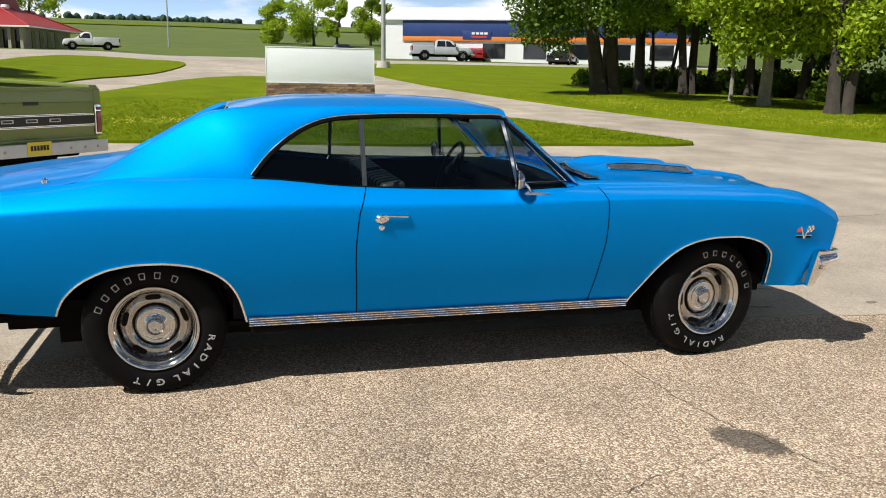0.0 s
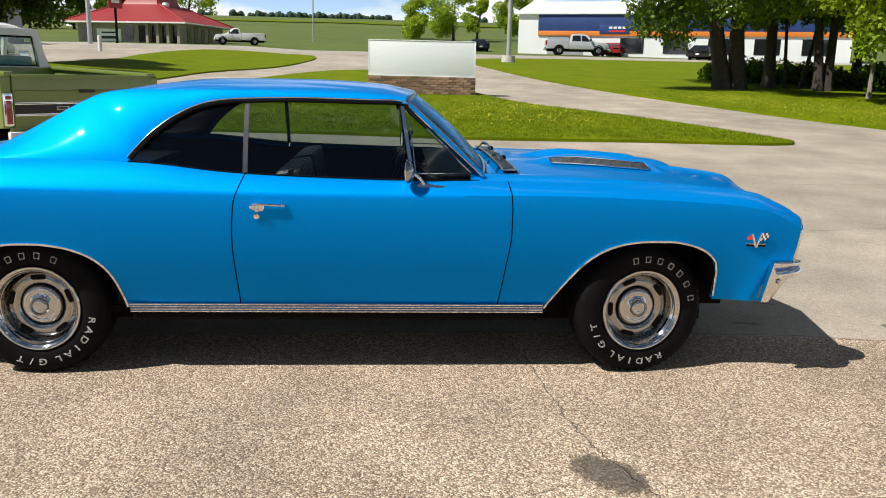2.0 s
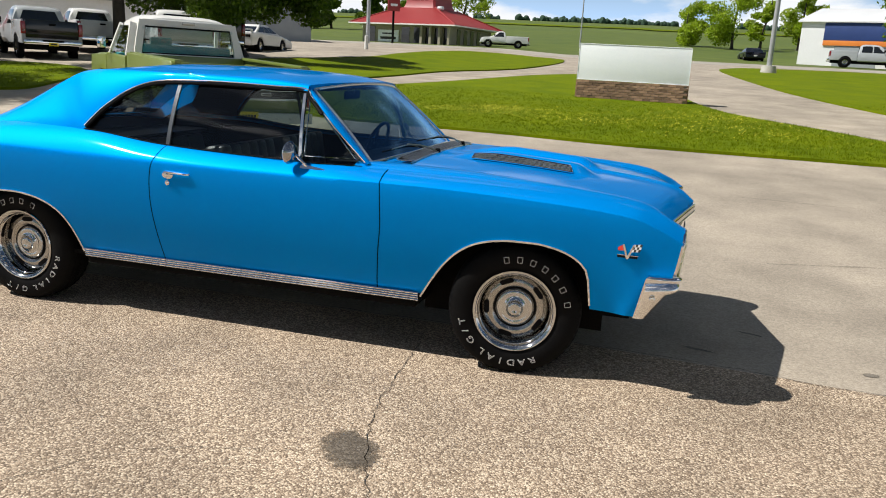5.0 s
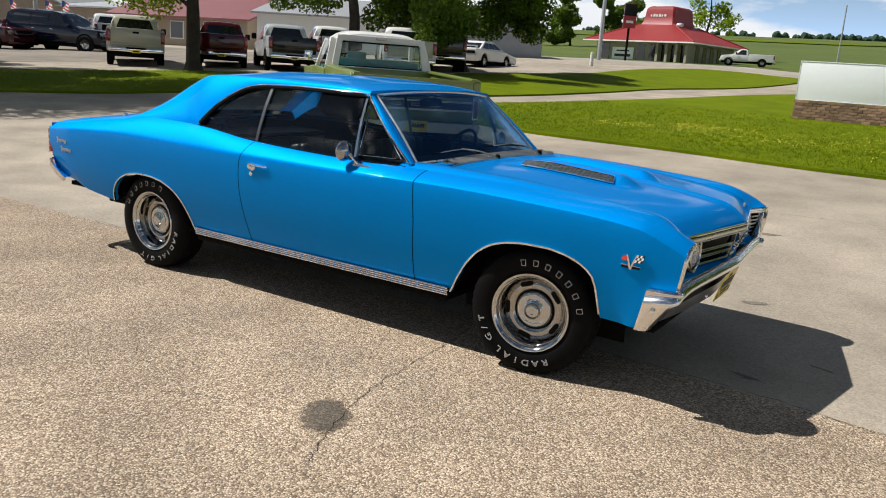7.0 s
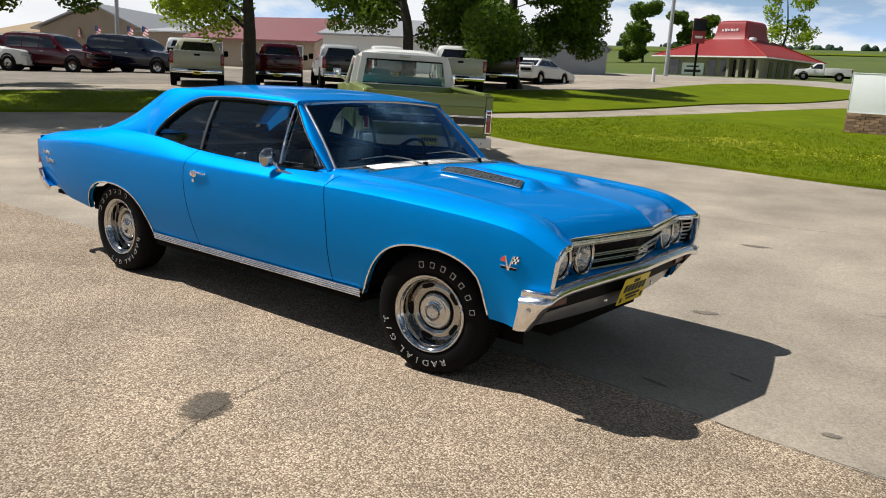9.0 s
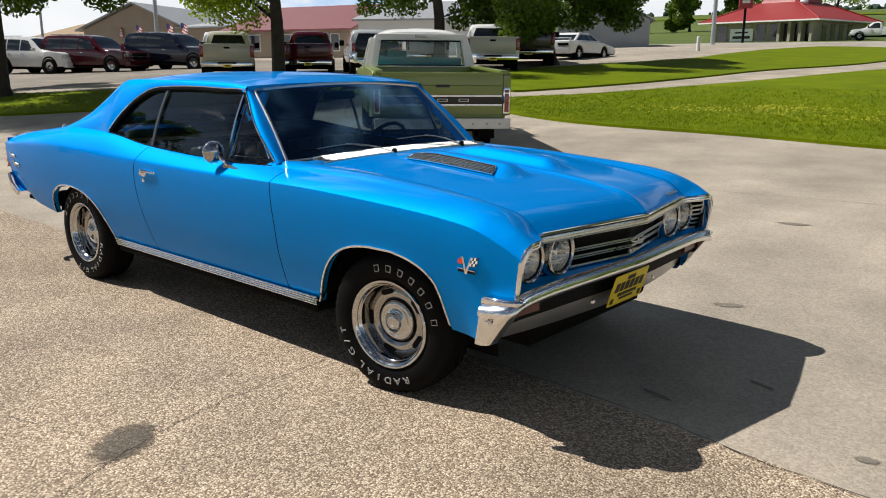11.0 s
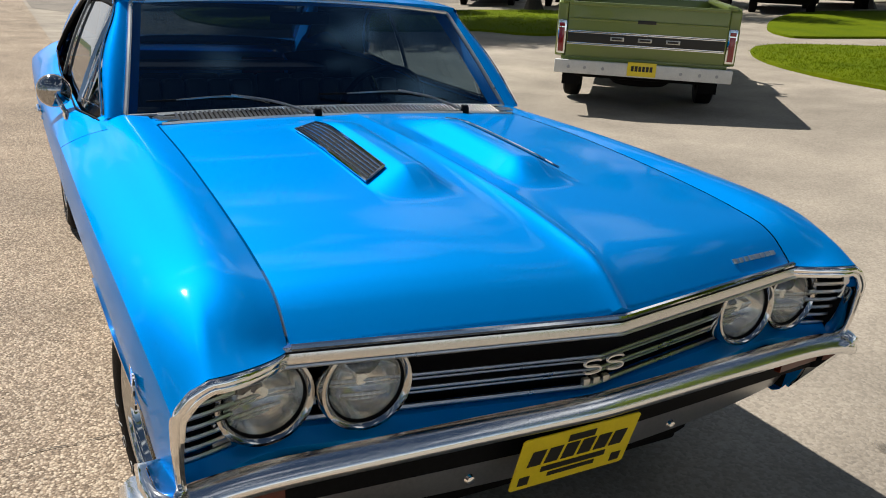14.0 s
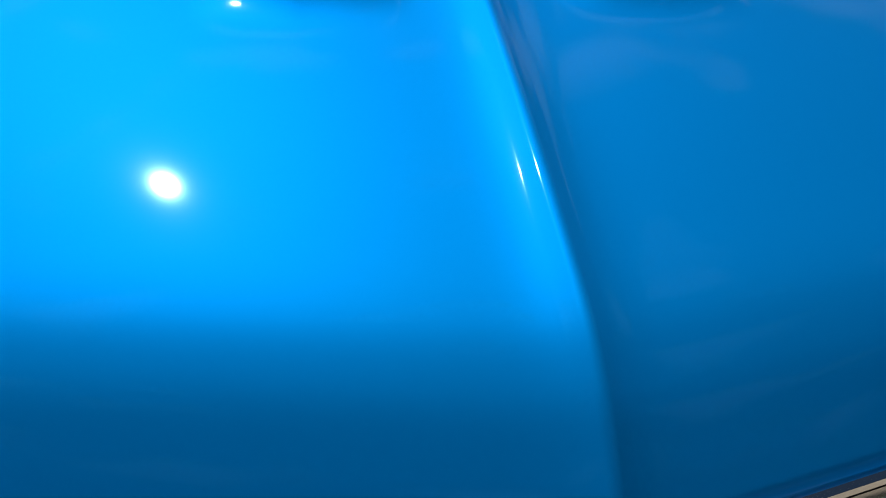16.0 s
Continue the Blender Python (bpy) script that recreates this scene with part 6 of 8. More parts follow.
tree(14.8, 19.3, 8.0, 0.07, 3.4, 2.0, 2000, 0.09, 23, LEAF_LIGHT, PALEBARK, label="thin pale-stemmed sapling beside the cottonwood")
tree(15.4, 14.9, 11.0, 0.20, 3.9, 3.6, 16000, 0.09, 5, LEAF_LIGHT, label="shade tree with dark trunk at the grove's edge", trunks=2)
tree(18.5, 20.5, 11.0, 0.2, 4.0, 4.4, 18000, 0.12, 6, LEAF_DARK, label="shade tree deep in the grove")
tree(20.5, 15.0, 11.0, 0.25, 3.8, 4.6, 16000, 0.12, 7, LEAF_DARK, label="shade tree at the far side of the grove", trunks=2)
tree(18.5, 26.5, 11.0, 0.2, 4.2, 4.6, 16000, 0.13, 8, LEAF_DARK, label="thickly leaved tree behind the grove")
tree(-17.9, 13.4, 8.6, 0.26, 2.9, 4.0, 30000, 0.072, 11, LEAF_LIGHT, label="shade tree with a straight trunk on the lawn", low=0.9)
tree(-14.5, 24.4, 9.0, 0.29, 2.5, 4.4, 60000, 0.085, 12, LEAF_DARK, label="shade tree with dense dark crown on the grass strip", low=0.9)
tree(-16.9, 20.3, 8.6, 0.26, 3.0, 4.0, 30000, 0.085, 13, LEAF_DARK, label="shade tree beside the parked pickups", low=1.2)
# extra clumps sit high out of view, added to shade the lawn and drive
tree(-21.0, 6.0, 9.0, 0.25, 3.2, 4.0, 70000, 0.085, 14, LEAF_DARK, label="shade tree on the side lawn", low=0.6, extra=((1.3, -4.0, 8.5, 2.0), (2.4, -3.0, 9.4, 2.0), (0.2, -5.0, 9.4, 2.0), (3.0, -1.8, 8.2, 1.6), (-0.7, -3.5, 8.0, 1.8), (2.5, -4.5, 9.0, 1.8), (3.4, -0.4, 8.8, 1.6), (2.2, -0.4, 8.6, 2.0), (3.8, 0.4, 8.4, 1.7), (0.4, -1.6, 8.6, 1.9), (1.5, 1.2, 8.8, 1.8), (3.0, -1.4, 9.2, 1.9)))
tree(-26.5, 5.2, 8.5, 0.30, 3.4, 3.6, 26000, 0.10, 15, LEAF_LIGHT, PALEBARK, label="pale-barked shade tree at the lawn's tip", low=0.4)
tree(-22.5, -9.5, 8.8, 0.28, 2.8, 3.6, 20000, 0.12, 16, LEAF_DARK, label="shade tree across the lot that the side glass mirrors", low=0.4)

for i, (x, y) in enumerate(((13.3, 26.0), (17.2, 21.8), (19.6, 23.6), (21.5, 18.0))):
    tree(x, y, 11.5, 0.17, 3.4, 4.2, 12000, 0.13, 80 + i, LEAF_DARK, label="slender dark-trunked tree deep in the grove")

# shade trees across the lot, behind the viewer, that the side glass mirrors
for i, (x, y, h) in enumerate(((-24.0, -24.0, 10.0), (-15.5, -28.0, 11.0), (-7.0, -26.0, 9.5), (2.0, -29.0, 11.5), (11.0, -26.5, 10.0), (21.0, -24.0, 10.5))):
    tree(x, y, h, 0.28, 2.6, 4.4, 7000, 0.17, 90 + i, LEAF_DARK, label="leafy shade tree across the lot", low=1.2, puff=1.3)

# shrubs under the grove
for i, (x, y, r) in enumerate(((16.5, 25.5, 1.2), (14.0, 27.0, 1.0), (18.6, 22.5, 1.3), (19.5, 18.5, 1.2), (18.8, 16.0, 1.1), (20.0, 12.5, 1.2), (17.8, 24.2, 1.6), (21.0, 20.5, 1.8), (15.2, 27.5, 1.6), (22.5, 15.5, 1.8))):
    tall = 1.7 if x > 17.5 and y < 24 else 1.0
    b = thing("shrub", "dense dark green undergrowth in the grove", "shrub", at(x, y), group="undergrowth")
    rng = random.Random(i)
    me = leaf_cloud([(rng.uniform(-r, r), rng.uniform(-r, r), rng.uniform(0.12, 0.5) * tall, r * 0.5) for _ in range(11)], 3000, 0.09, 40 + i)
    me.materials.append(LEAF_DARK)
    part("foliage", me, None, b, kind="stuff")

# farther trees
for i, (x, y, h, w, leaf) in enumerate(((3.4, 125.0, 5.5, 3.6, LEAF_LIGHT), (9.5, 118.0, 12.0, 4.6, LEAF_LIGHT), (14.5, 132.0, 10.0, 2.6, LEAF_LIGHT), (19.5, 128.0, 12.0, 3.6, LEAF_LIGHT), (-23.0, 91.0, 9.0, 3.0, LEAF_LIGHT), (-56.0, 128.0, 9.0, 3.6, LEAF_DARK), (-50.0, 130.0, 8.5, 3.2, LEAF_DARK), (-44.0, 128.0, 7.5, 3.0, LEAF_DARK), (-65.0, 120.0, 9.5, 3.5, LEAF_DARK), (-39.0, 126.0, 6.0, 3.0, LEAF_DARK))):
    tree(x, y, h, 0.22, h * 0.18, w, 4500 if leaf is LEAF_LIGHT and x < 0 else 11000, 0.17 if leaf is LEAF_LIGHT else 0.26, 60 + i, leaf, label="roadside tree in full leaf beyond the highway", low=h * 0.12, puff=1.5)

ridge = bmesh.new()
rng = random.Random(5)
x = -900.0
while x < 900:
    gap = rng.random()
    r = rng.uniform(1.6, 3.8) * (0.6 if gap < 0.40 else 1)
    own = bmesh.new()
    bmesh.ops.create_icosphere(own, subdivisions=2, radius=r)
    for v in own.verts:
        v.co += v.co.normalized() * r * 0.35 * noise.noise(v.co * 0.35 + Vector((x, 0, 0)))
        v.co.z *= 1.15
    moved(own, Matrix.Translation((x, 880 + rng.uniform(-12, 12), ground_z(880) + r * 0.45)))
    merge(ridge, own)
    x += r * rng.uniform(0.4, 0.8) + (rng.uniform(5, 22) if rng.random() < 0.04 else 0)
tagged(part("tree_line", ridge, FARTREE, angle=0), "dark line of trees along the far ridge", "woods", kind="stuff")
field_bands = spread([(-900, 300), (900, 340), (900, 395), (-900, 380)], 0.3)
tagged(part("field_strip", field_bands, LAWN), "paler strip of crop on the hillside", "field", kind="structure")


# ---- turf ----
def inside(p, poly):
    c = False
    n = len(poly)
    for i in range(n):
        (x1, y1), (x2, y2) = poly[i], poly[i - 1]
        if (y1 > p[1]) != (y2 > p[1]) and p[0] < (x2 - x1) * (p[1] - y1) / (y2 - y1) + x1:
            c = not c
    return c


def turf(outline, count, box_, seed, height, density_edge=None):
    rng = np.random.default_rng(seed)
    verts, faces = [], []
    while len(faces) < count:
        x, y = rng.uniform(box_[0], box_[1]), rng.uniform(box_[2], box_[3])
        if rng.random() > 1.25 - (y - box_[2]) / (box_[3] - box_[2]) or not inside((x, y), outline):
            continue
        for _ in range(4):
            bx, by = x + rng.normal() * 0.03, y + rng.normal() * 0.03
            z = ground_z(by, bx) + 0.045
            h = height * rng.uniform(0.5, 1.4)
            a = rng.uniform(0, 6.28)
            w = 0.005
            lx, ly = rng.normal() * 0.02, rng.normal() * 0.02
            i = len(verts)
            verts += [(bx - w * math.cos(a), by - w * math.sin(a), z), (bx + w * math.cos(a), by + w * math.sin(a), z), (bx + lx, by + ly, z + h)]
            faces.append((i, i + 1, i + 2))
    me = bpy.data.meshes.new("turf")
    me.from_pydata(verts, [], faces)
    me.materials.append(BLADE)
    return me


tagged(part("turf", turf(island, 60000, (-8, 7.2, 8.6, 18), 1, 0.036), None), "short mown grass blades", "grass", kind="stuff")
tagged(part("turf", turf(verge, 26000, (6, 22, 8, 22), 2, 0.05), None), "short grass along the drive", "grass", kind="stuff")
tagged(part("turf", turf(side_lawn, 14000, (-22, -10.4, 3.0, 15), 3, 0.045), None), "short grass on the side lawn", "grass", kind="stuff")


def blossoms(outline, patches, count, seed, size):
    rng = np.random.default_rng(seed)
    verts, faces = [], []
    while len(faces) < count * 4:
        cx, cy, sx, sy = patches[int(rng.integers(len(patches)))]
        x, y = cx + rng.normal() * sx, cy + rng.normal() * sy
        if not inside((x, y), outline):
            continue
        z, s = ground_z(y, x) + 0.05 + rng.uniform(0.03, 0.07), size * rng.uniform(0.6, 1.3)
        i = len(verts)
        verts += [(x - s, y, z), (x, y - s, z), (x + s, y, z), (x, y + s, z), (x, y, z + s * 1.1)]
        faces += [(i, i + 1, i + 4), (i + 1, i + 2, i + 4), (i + 2, i + 3, i + 4), (i + 3, i, i + 4)]
    me = bpy.data.meshes.new("blossoms")
    me.from_pydata(verts, [], faces)
    me.materials.append(FLOWER)
    return me


tagged(part("clover_blossoms", blossoms(island, ((1.5, 12.5, 1.8, 0.9), (3.4, 11.4, 1.3, 0.8), (0.2, 11.6, 1.2, 0.5), (-1.4, 12.6, 0.5, 0.3), (3.2, 14.0, 0.9, 0.8), (-2.6, 11.8, 0.8, 0.3)), 1150, 1, 0.010), None), "pale yellow clover blossoms in the lawn", "flowers", kind="stuff")
tagged(part("clover_blossoms", blossoms(verge, ((11.0, 15.5, 1.5, 1.0), (12.2, 13.5, 1.5, 0.8), (9.6, 17.5, 0.8, 1.0), (13.6, 12.0, 1.5, 0.6)), 1500, 2, 0.009), None), "white clover blossoms near the grove", "flowers", kind="stuff")

# ---- the green pickup ----
def road_wheel(parent, x, s, y, r, width, hub, label=""):
    """s = 1: the truck's left."""
    w = width / 2
    m = Matrix.Translation((x, s * y, r)) @ Matrix.Rotation(0 if s > 0 else math.pi, 4, "Z")
    tyre = part("wheel", lathe([(r * 0.58, w * 0.8), (r * 0.68, w), (r * 0.86, w), (r * 0.97, w * 0.8), (r, w * 0.45), (r, -w * 0.45), (r * 0.97, -w * 0.8), (r * 0.8, -w), (r * 0.58, -w * 0.8)], 36), RUBBER, parent, label, m=m)
    part("rim", lathe([(r * 0.585, w * 0.75), (r * 0.56, w * 0.85), (r * 0.5, w * 0.5), (r * 0.34, w * 0.42), (r * 0.26, w * 0.62), (0, w * 0.66)], 28), hub, tyre)
    return tyre


def prism(profile, y0, y1, bevel=0.0, taper=None):
    """A side profile of (x, z) points drawn across the width."""
    bm = bmesh.new()
    a = [bm.verts.new((x, y0, z)) for x, z in profile]
    b = [bm.verts.new((x, y1, z)) for x, z in profile]
    bm.faces.new(a)
    bm.faces.new(b[::-1])
    n = len(profile)
    for i in range(n):
        bm.faces.new((a[i], b[i], b[(i + 1) % n], a[(i + 1) % n]))
    bmesh.ops.recalc_face_normals(bm, faces=bm.faces)
    if taper:
        z0, z1, k = taper
        for v in bm.verts:
            v.co.y *= 1 - k * min(max((v.co.z - z0) / (z1 - z0), 0), 1)
    if bevel:
        bmesh.ops.bevel(bm, geom=bm.edges[:], offset=bevel, segments=3, affect="EDGES", profile=0.6, clamp_overlap=True)
    return bm


gmc = thing("pickup_truck", "sage green old pickup with cream cab roof beside the lawn", "pickup truck", Matrix.Translation((-3.22, 4.92, 0.0)) @ Matrix.Translation((0, 0, ground_z(5.0))) @ Matrix.Rotation(radians(139.5), 4, "Z") @ Matrix.Rotation(radians(-1.5), 4, "Y") @ Matrix.Diagonal((0.965, 0.965, 0.965, 1)))
for s in (-1, 1):
    side = prism([(0.10, 0.60), (0.10, 1.16), (0.14, 1.20), (2.52, 1.20), (2.52, 0.52), (1.62, 0.50), (1.58, 0.66), (1.46, 0.80), (1.28, 0.85), (1.10, 0.80), (0.98, 0.66), (0.94, 0.50)], s * 0.86, s * 0.975, 0.018)
    part("bed_side", side, GREEN_PAINT, gmc)
    part("bed_rail", box(0.10, 2.52, min(s * 0.82, s * 0.93), max(s * 0.82, s * 0.93), 1.17, 1.215, 0.012), GREEN_PAINT, gmc)
    part("side_trim", box(0.16, 2.50, min(s * 0.978, s * 0.985), max(s * 0.978, s * 0.985), 0.84, 0.98, 0.003), INK, gmc)
    lamp = part("tail_lamp", box(0.075, 0.115, min(s * 0.862, s * 0.962), max(s * 0.862, s * 0.962), 0.62, 0.99, 0.02), CHROME, gmc, "tall red tail lamp in a chrome surround")
    part("red_lens", box(0.058, 0.08, min(s * 0.882, s * 0.944), max(s * 0.882, s * 0.944), 0.645, 0.905, 0.008), REDLENS, lamp)
    part("reverse_lens", box(0.058, 0.08, min(s * 0.882, s * 0.944), max(s * 0.882, s * 0.944), 0.915, 0.955, 0.006), REDLENS, lamp)
    road_wheel(gmc, 1.28, s, 0.80, 0.365, 0.215, BUMPER_WHITE)
    road_wheel(gmc, 4.45, s, 0.80, 0.365, 0.215, BUMPER_WHITE)
    door_bm = prism([(2.70, 0.50), (2.70, 1.14), (4.02, 1.14), (4.02, 0.50)], s * 0.90, s * 0.965, 0.02)
    part("cab_door", door_bm, GREEN_PAINT, gmc)
    part("front_fender", prism([(4.06, 0.50), (4.06, 1.12), (5.28, 1.06), (5.34, 0.62), (4.86, 0.56), (4.78, 0.74), (4.60, 0.84), (4.40, 0.85), (4.22, 0.80), (4.10, 0.66)], s * 0.84, s * 0.965, 0.03), GREEN_PAINT, gmc)
    part("door_mirror", box(3.72, 3.76, min(s * 1.02, s * 1.16), max(s * 1.02, s * 1.16), 1.22, 1.40, 0.02), CHROME, gmc)
    part("mirror_arm", tube([(3.74, s * 0.93, 1.18), (3.74, s * 1.05, 1.26)], 0.01), CHROME, gmc)
    part("side_window", sheet([[(2.86, s * 0.895, 1.17), (3.86, s * 0.895, 1.17)], [(2.95, s * 0.815, 1.60), (3.62, s * 0.815, 1.60)]]), PALEGLASS, gmc).visible_shadow = False
    part("cab_pillar", sweep([(2.72, s * 0.90, 1.14), (2.80, s * 0.83, 1.45), (2.88, s * 0.785, 1.64)], [(-0.05, -0.03), (0.05, -0.03), (0.05, 0.03), (-0.05, 0.03)], up=(1, 0, 0)), CREAM, gmc)
    part("windshield_pillar", sweep([(4.02, s * 0.90, 1.12), (3.82, s * 0.83, 1.42), (3.66, s * 0.785, 1.62)], [(-0.03, -0.03), (0.03, -0.03), (0.03, 0.03), (-0.03, 0.03)], up=(1, 0, 0)), CREAM, gmc)
    part("mud_flap", box(0.88, 0.90, min(s * 0.70, s * 0.92), max(s * 0.70, s * 0.92), 0.18, 0.52), BLACK, gmc)
part("bed_floor", box(0.15, 2.52, -0.86, 0.86, 0.60, 0.64), UNDER, gmc)
part("bed_front", box(2.48, 2.53, -0.88, 0.88, 0.60, 1.19, 0.008), GREEN_PAINT, gmc)
gate = part("tailgate", box(0.085, 0.125, -0.855, 0.855, 0.60, 1.185, 0.014), GREEN_PAINT, gmc, "green tailgate with a dark trim band")
part("gate_fold", tube([(0.083, -0.84, 1.005), (0.083, 0.84, 1.005)], 0.012), GREEN_PAINT, gate)
part("gate_lip", box(0.070, 0.10, -0.855, 0.855, 1.150, 1.190, 0.012), GREEN_PAINT, gate)
part("gate_handle", box(0.070, 0.09, -0.10, 0.10, 0.985, 1.022, 0.008), INK, gate)
part("trim_band", box(0.078, 0.09, -0.845, 0.845, 0.745, 0.875, 0.002), INK, gate, "black trim band")
for z in (0.735, 0.750, 0.862, 0.877):
    part("trim_strip", box(0.073, 0.082, -0.848, 0.848, z - 0.005, z + 0.005, 0.002), CHROME, gate)
for y in (-0.30, 0.0, 0.30):
    part("badge_block", box(0.072, 0.080, y - 0.075, y + 0.075, 0.790, 0.832, 0.004), SATIN, gate)
    part("block_face", box(0.070, 0.0725, y - 0.058, y + 0.058, 0.800, 0.822, 0.001), INK, gate)
rear_bumper = part("rear_bumper", box(-0.02, 0.05, -0.96, 0.96, 0.420, 0.565, 0.015), BUMPER_WHITE, gmc, "scuffed white steel step bumper")
for y in (-0.62, -0.42, 0.42, 0.62, -0.80, 0.80):
    part("bumper_bolt", moved(lathe([(0.0, -0.008), (0.014, -0.006), (0.018, 0.0)], 12, axis="x"), pose(-0.02, y, 0.49)), GALV, rear_bumper)
gmc_plate = part("plate", box(-0.028, -0.022, -0.155, 0.155, 0.435, 0.585, 0.002), YELLOW, rear_bumper, "yellow dealer plate with a dark bar")
for k in range(6):
    part("dark_bar", box(-0.031, -0.027, -0.116 + 0.04 * k, -0.086 + 0.04 * k, 0.488, 0.545), INK, gmc_plate)
# unseen solid boxes added above the wheels to stop sun leaking through the arches
for s in (-1, 1):
    for wx in (1.28, 4.45):
        part("wheel_house", box(wx - 0.42, wx + 0.42, min(s * 0.38, s * 0.86), max(s * 0.38, s * 0.86), 0.76, 0.98, 0.02), UNDER, gmc)
part("lower_sill", box(0.09, 0.13, -0.90, 0.90, 0.55, 0.605, 0.01), GREEN_PAINT, gmc)
part("cab_back", prism([(2.62, 0.50), (2.62, 1.14), (2.70, 1.14), (2.70, 0.50)], -0.90, 0.90, 0.015), GREEN_PAINT, gmc)
roof_rows = []
for u in np.linspace(0, 1, 9):
    x = 2.70 + 1.02 * u
    roof_rows.append([(x + 0.03 * math.cos(v * 1.5), 0.735 * v, 1.80 - 0.12 * abs(v) ** 5 - 0.05 * (2 * u - 1) ** 4) for v in np.linspace(-1, 1, 17)])
cab_top = sheet(roof_rows)
sheet([[(2.70, 0.735 * v, 1.75 - 0.12 * abs(v) ** 5) for v in np.linspace(-1, 1, 17)], [(2.655, 0.735 * v, 1.665) for v in np.linspace(-1, 1, 17)]], cab_top)
for s in (-1, 1):
    sheet([[(x, s * 0.735, 1.68 - 0.05 * (2 * (x - 2.7) / 1.02 - 1) ** 4) for x in np.linspace(2.70, 3.72, 9)], [(x, s * 0.742, 1.60) for x in np.linspace(2.72, 3.66, 9)]], cab_top)
part("cab_roof", cab_top, CREAM, gmc, "cream painted cab roof")
back = prism([(2.600, 1.13), (2.600, 1.20), (2.655, 1.20), (2.655, 1.13)], -0.83, 0.83, 0.01)
part("cab_back_lower", back, CREAM, gmc)
for s in (-1, 1):
    part("back_pillar", sweep([(2.63, s * 0.80, 1.16), (2.645, s * 0.755, 1.45), (2.67, s * 0.705, 1.70)], [(-0.06, -0.025), (0.045, -0.025), (0.045, 0.025), (-0.06, 0.025)], up=(1, 0, 0)), CREAM, gmc)
part("back_header", box(2.64, 2.70, -0.71, 0.71, 1.605, 1.72, 0.015), CREAM, gmc)
part("marker_lamp", box(2.62, 2.66, -0.10, 0.10, 1.66, 1.71, 0.006), SATIN, gmc)
pane_ob = part("back_window", box(2.632, 2.638, -0.71, 0.71, 1.20, 1.61, 0.002), PALEGLASS, gmc)
pane_ob.visible_shadow = False
part("window_rubber", tube([(2.628, -0.715, 1.205), (2.628, 0.715, 1.205), (2.640, 0.665, 1.605), (2.640, -0.665, 1.605)], 0.014, 6, closed=True, up=(1, 0, 0)), BLACK, gmc)
part("windshield", sheet([[(4.02, y, 1.13) for y in (-0.86, 0, 0.86)], [(3.70, y * 0.9, 1.62) for y in (-0.86, 0, 0.86)]]), PALEGLASS, gmc).visible_shadow = False
part("bench_seat", box(2.74, 2.90, -0.72, 0.72, 0.72, 1.34, 0.05), TEAL, gmc, "teal bench seat")
part("headrest_pad", box(2.76, 2.86, 0.22, 0.55, 1.30, 1.45, 0.03), TEAL, gmc)
part("dash", box(3.72, 4.02, -0.84, 0.84, 0.90, 1.16, 0.04), TEAL, gmc)
part("steering_wheel", moved(tube([(0.2 * math.cos(a), 0.2 * math.sin(a), 0) for a in np.linspace(0, 2 * math.pi, 25)[:-1]], 0.012, 6, closed=True), Matrix.Translation((3.58, 0.4, 1.22)) @ Matrix.Rotation(radians(-60), 4, "Y")), BLACK, gmc)
part("hood", prism([(4.02, 1.10), (4.02, 1.15), (5.20, 1.09), (5.32, 1.03), (5.32, 0.98)], -0.86, 0.86, 0.015), GREEN_PAINT, gmc)
part("cab_floor", box(2.7, 5.2, -0.80, 0.80, 0.42, 0.52), UNDER, gmc)
part("chassis", box(0.2, 5.2, -0.45, 0.45, 0.38, 0.52), UNDER, gmc)
# dark disc and block added under the bed, standing in for the shade there
part("under_bed_dark", moved(lathe([(0.05, 0.07), (0.30, 0.08), (0.35, 0.04), (0.35, -0.04), (0.30, -0.08), (0.05, -0.07)], 32, axis="z"), pose(0.62, 0.0, 0.36)), UNDER, gmc)
part("under_bed_fill", box(0.20, 1.0, -0.72, 0.72, 0.36, 0.50, 0.03), UNDER, gmc)
part("rear_axle", tube([(1.28, -0.75, 0.365), (1.28, 0.75, 0.365)], 0.07), UNDER, gmc)


# ---- other parked vehicles ----
def car_paint(name, c):
    return surface(name, c, tuple(v * 1.12 for v in c[:3]) + (1,), rough=0.10, coat=0.0, scale=1.5, fine=80)


P_WHITE, P_TAN = car_paint("white_car_paint", (0.68, 0.68, 0.67, 1)), car_paint("pewter_car_paint", (0.42, 0.41, 0.33, 1))
P_CHARCOAL = car_paint("charcoal_car_paint", (0.060, 0.055, 0.062, 1))
P_MAROON, P_NAVY = car_paint("maroon_car_paint", (0.048, 0.002, 0.005, 1)), car_paint("navy_car_paint", (0.004, 0.006, 0.018, 1))
P_BLACK, P_SILVER = car_paint("black_car_paint", (0.012, 0.012, 0.012, 1)), car_paint("silver_car_paint", (0.40, 0.42, 0.44, 1))
P_BROWN, P_RED = car_paint("dark_brown_car_paint", (0.05, 0.042, 0.034, 1)), car_paint("red_car_paint", (0.30, 0.012, 0.012, 1))


def arch_profile(x0, x1, z0, z1, wheels, r):
    """Lower body outline with round wheel openings."""
    pts = [(x0, z1), (x0, z0)]
    for wx in wheels:
        pts += [(wx + r * math.cos(a), max(z0, 0.02 + r * math.sin(a) + 0.33)) for a in np.linspace(math.pi - 0.15, 0.15, 9)]
    return pts + [(x1, z0), (x1, z1)]


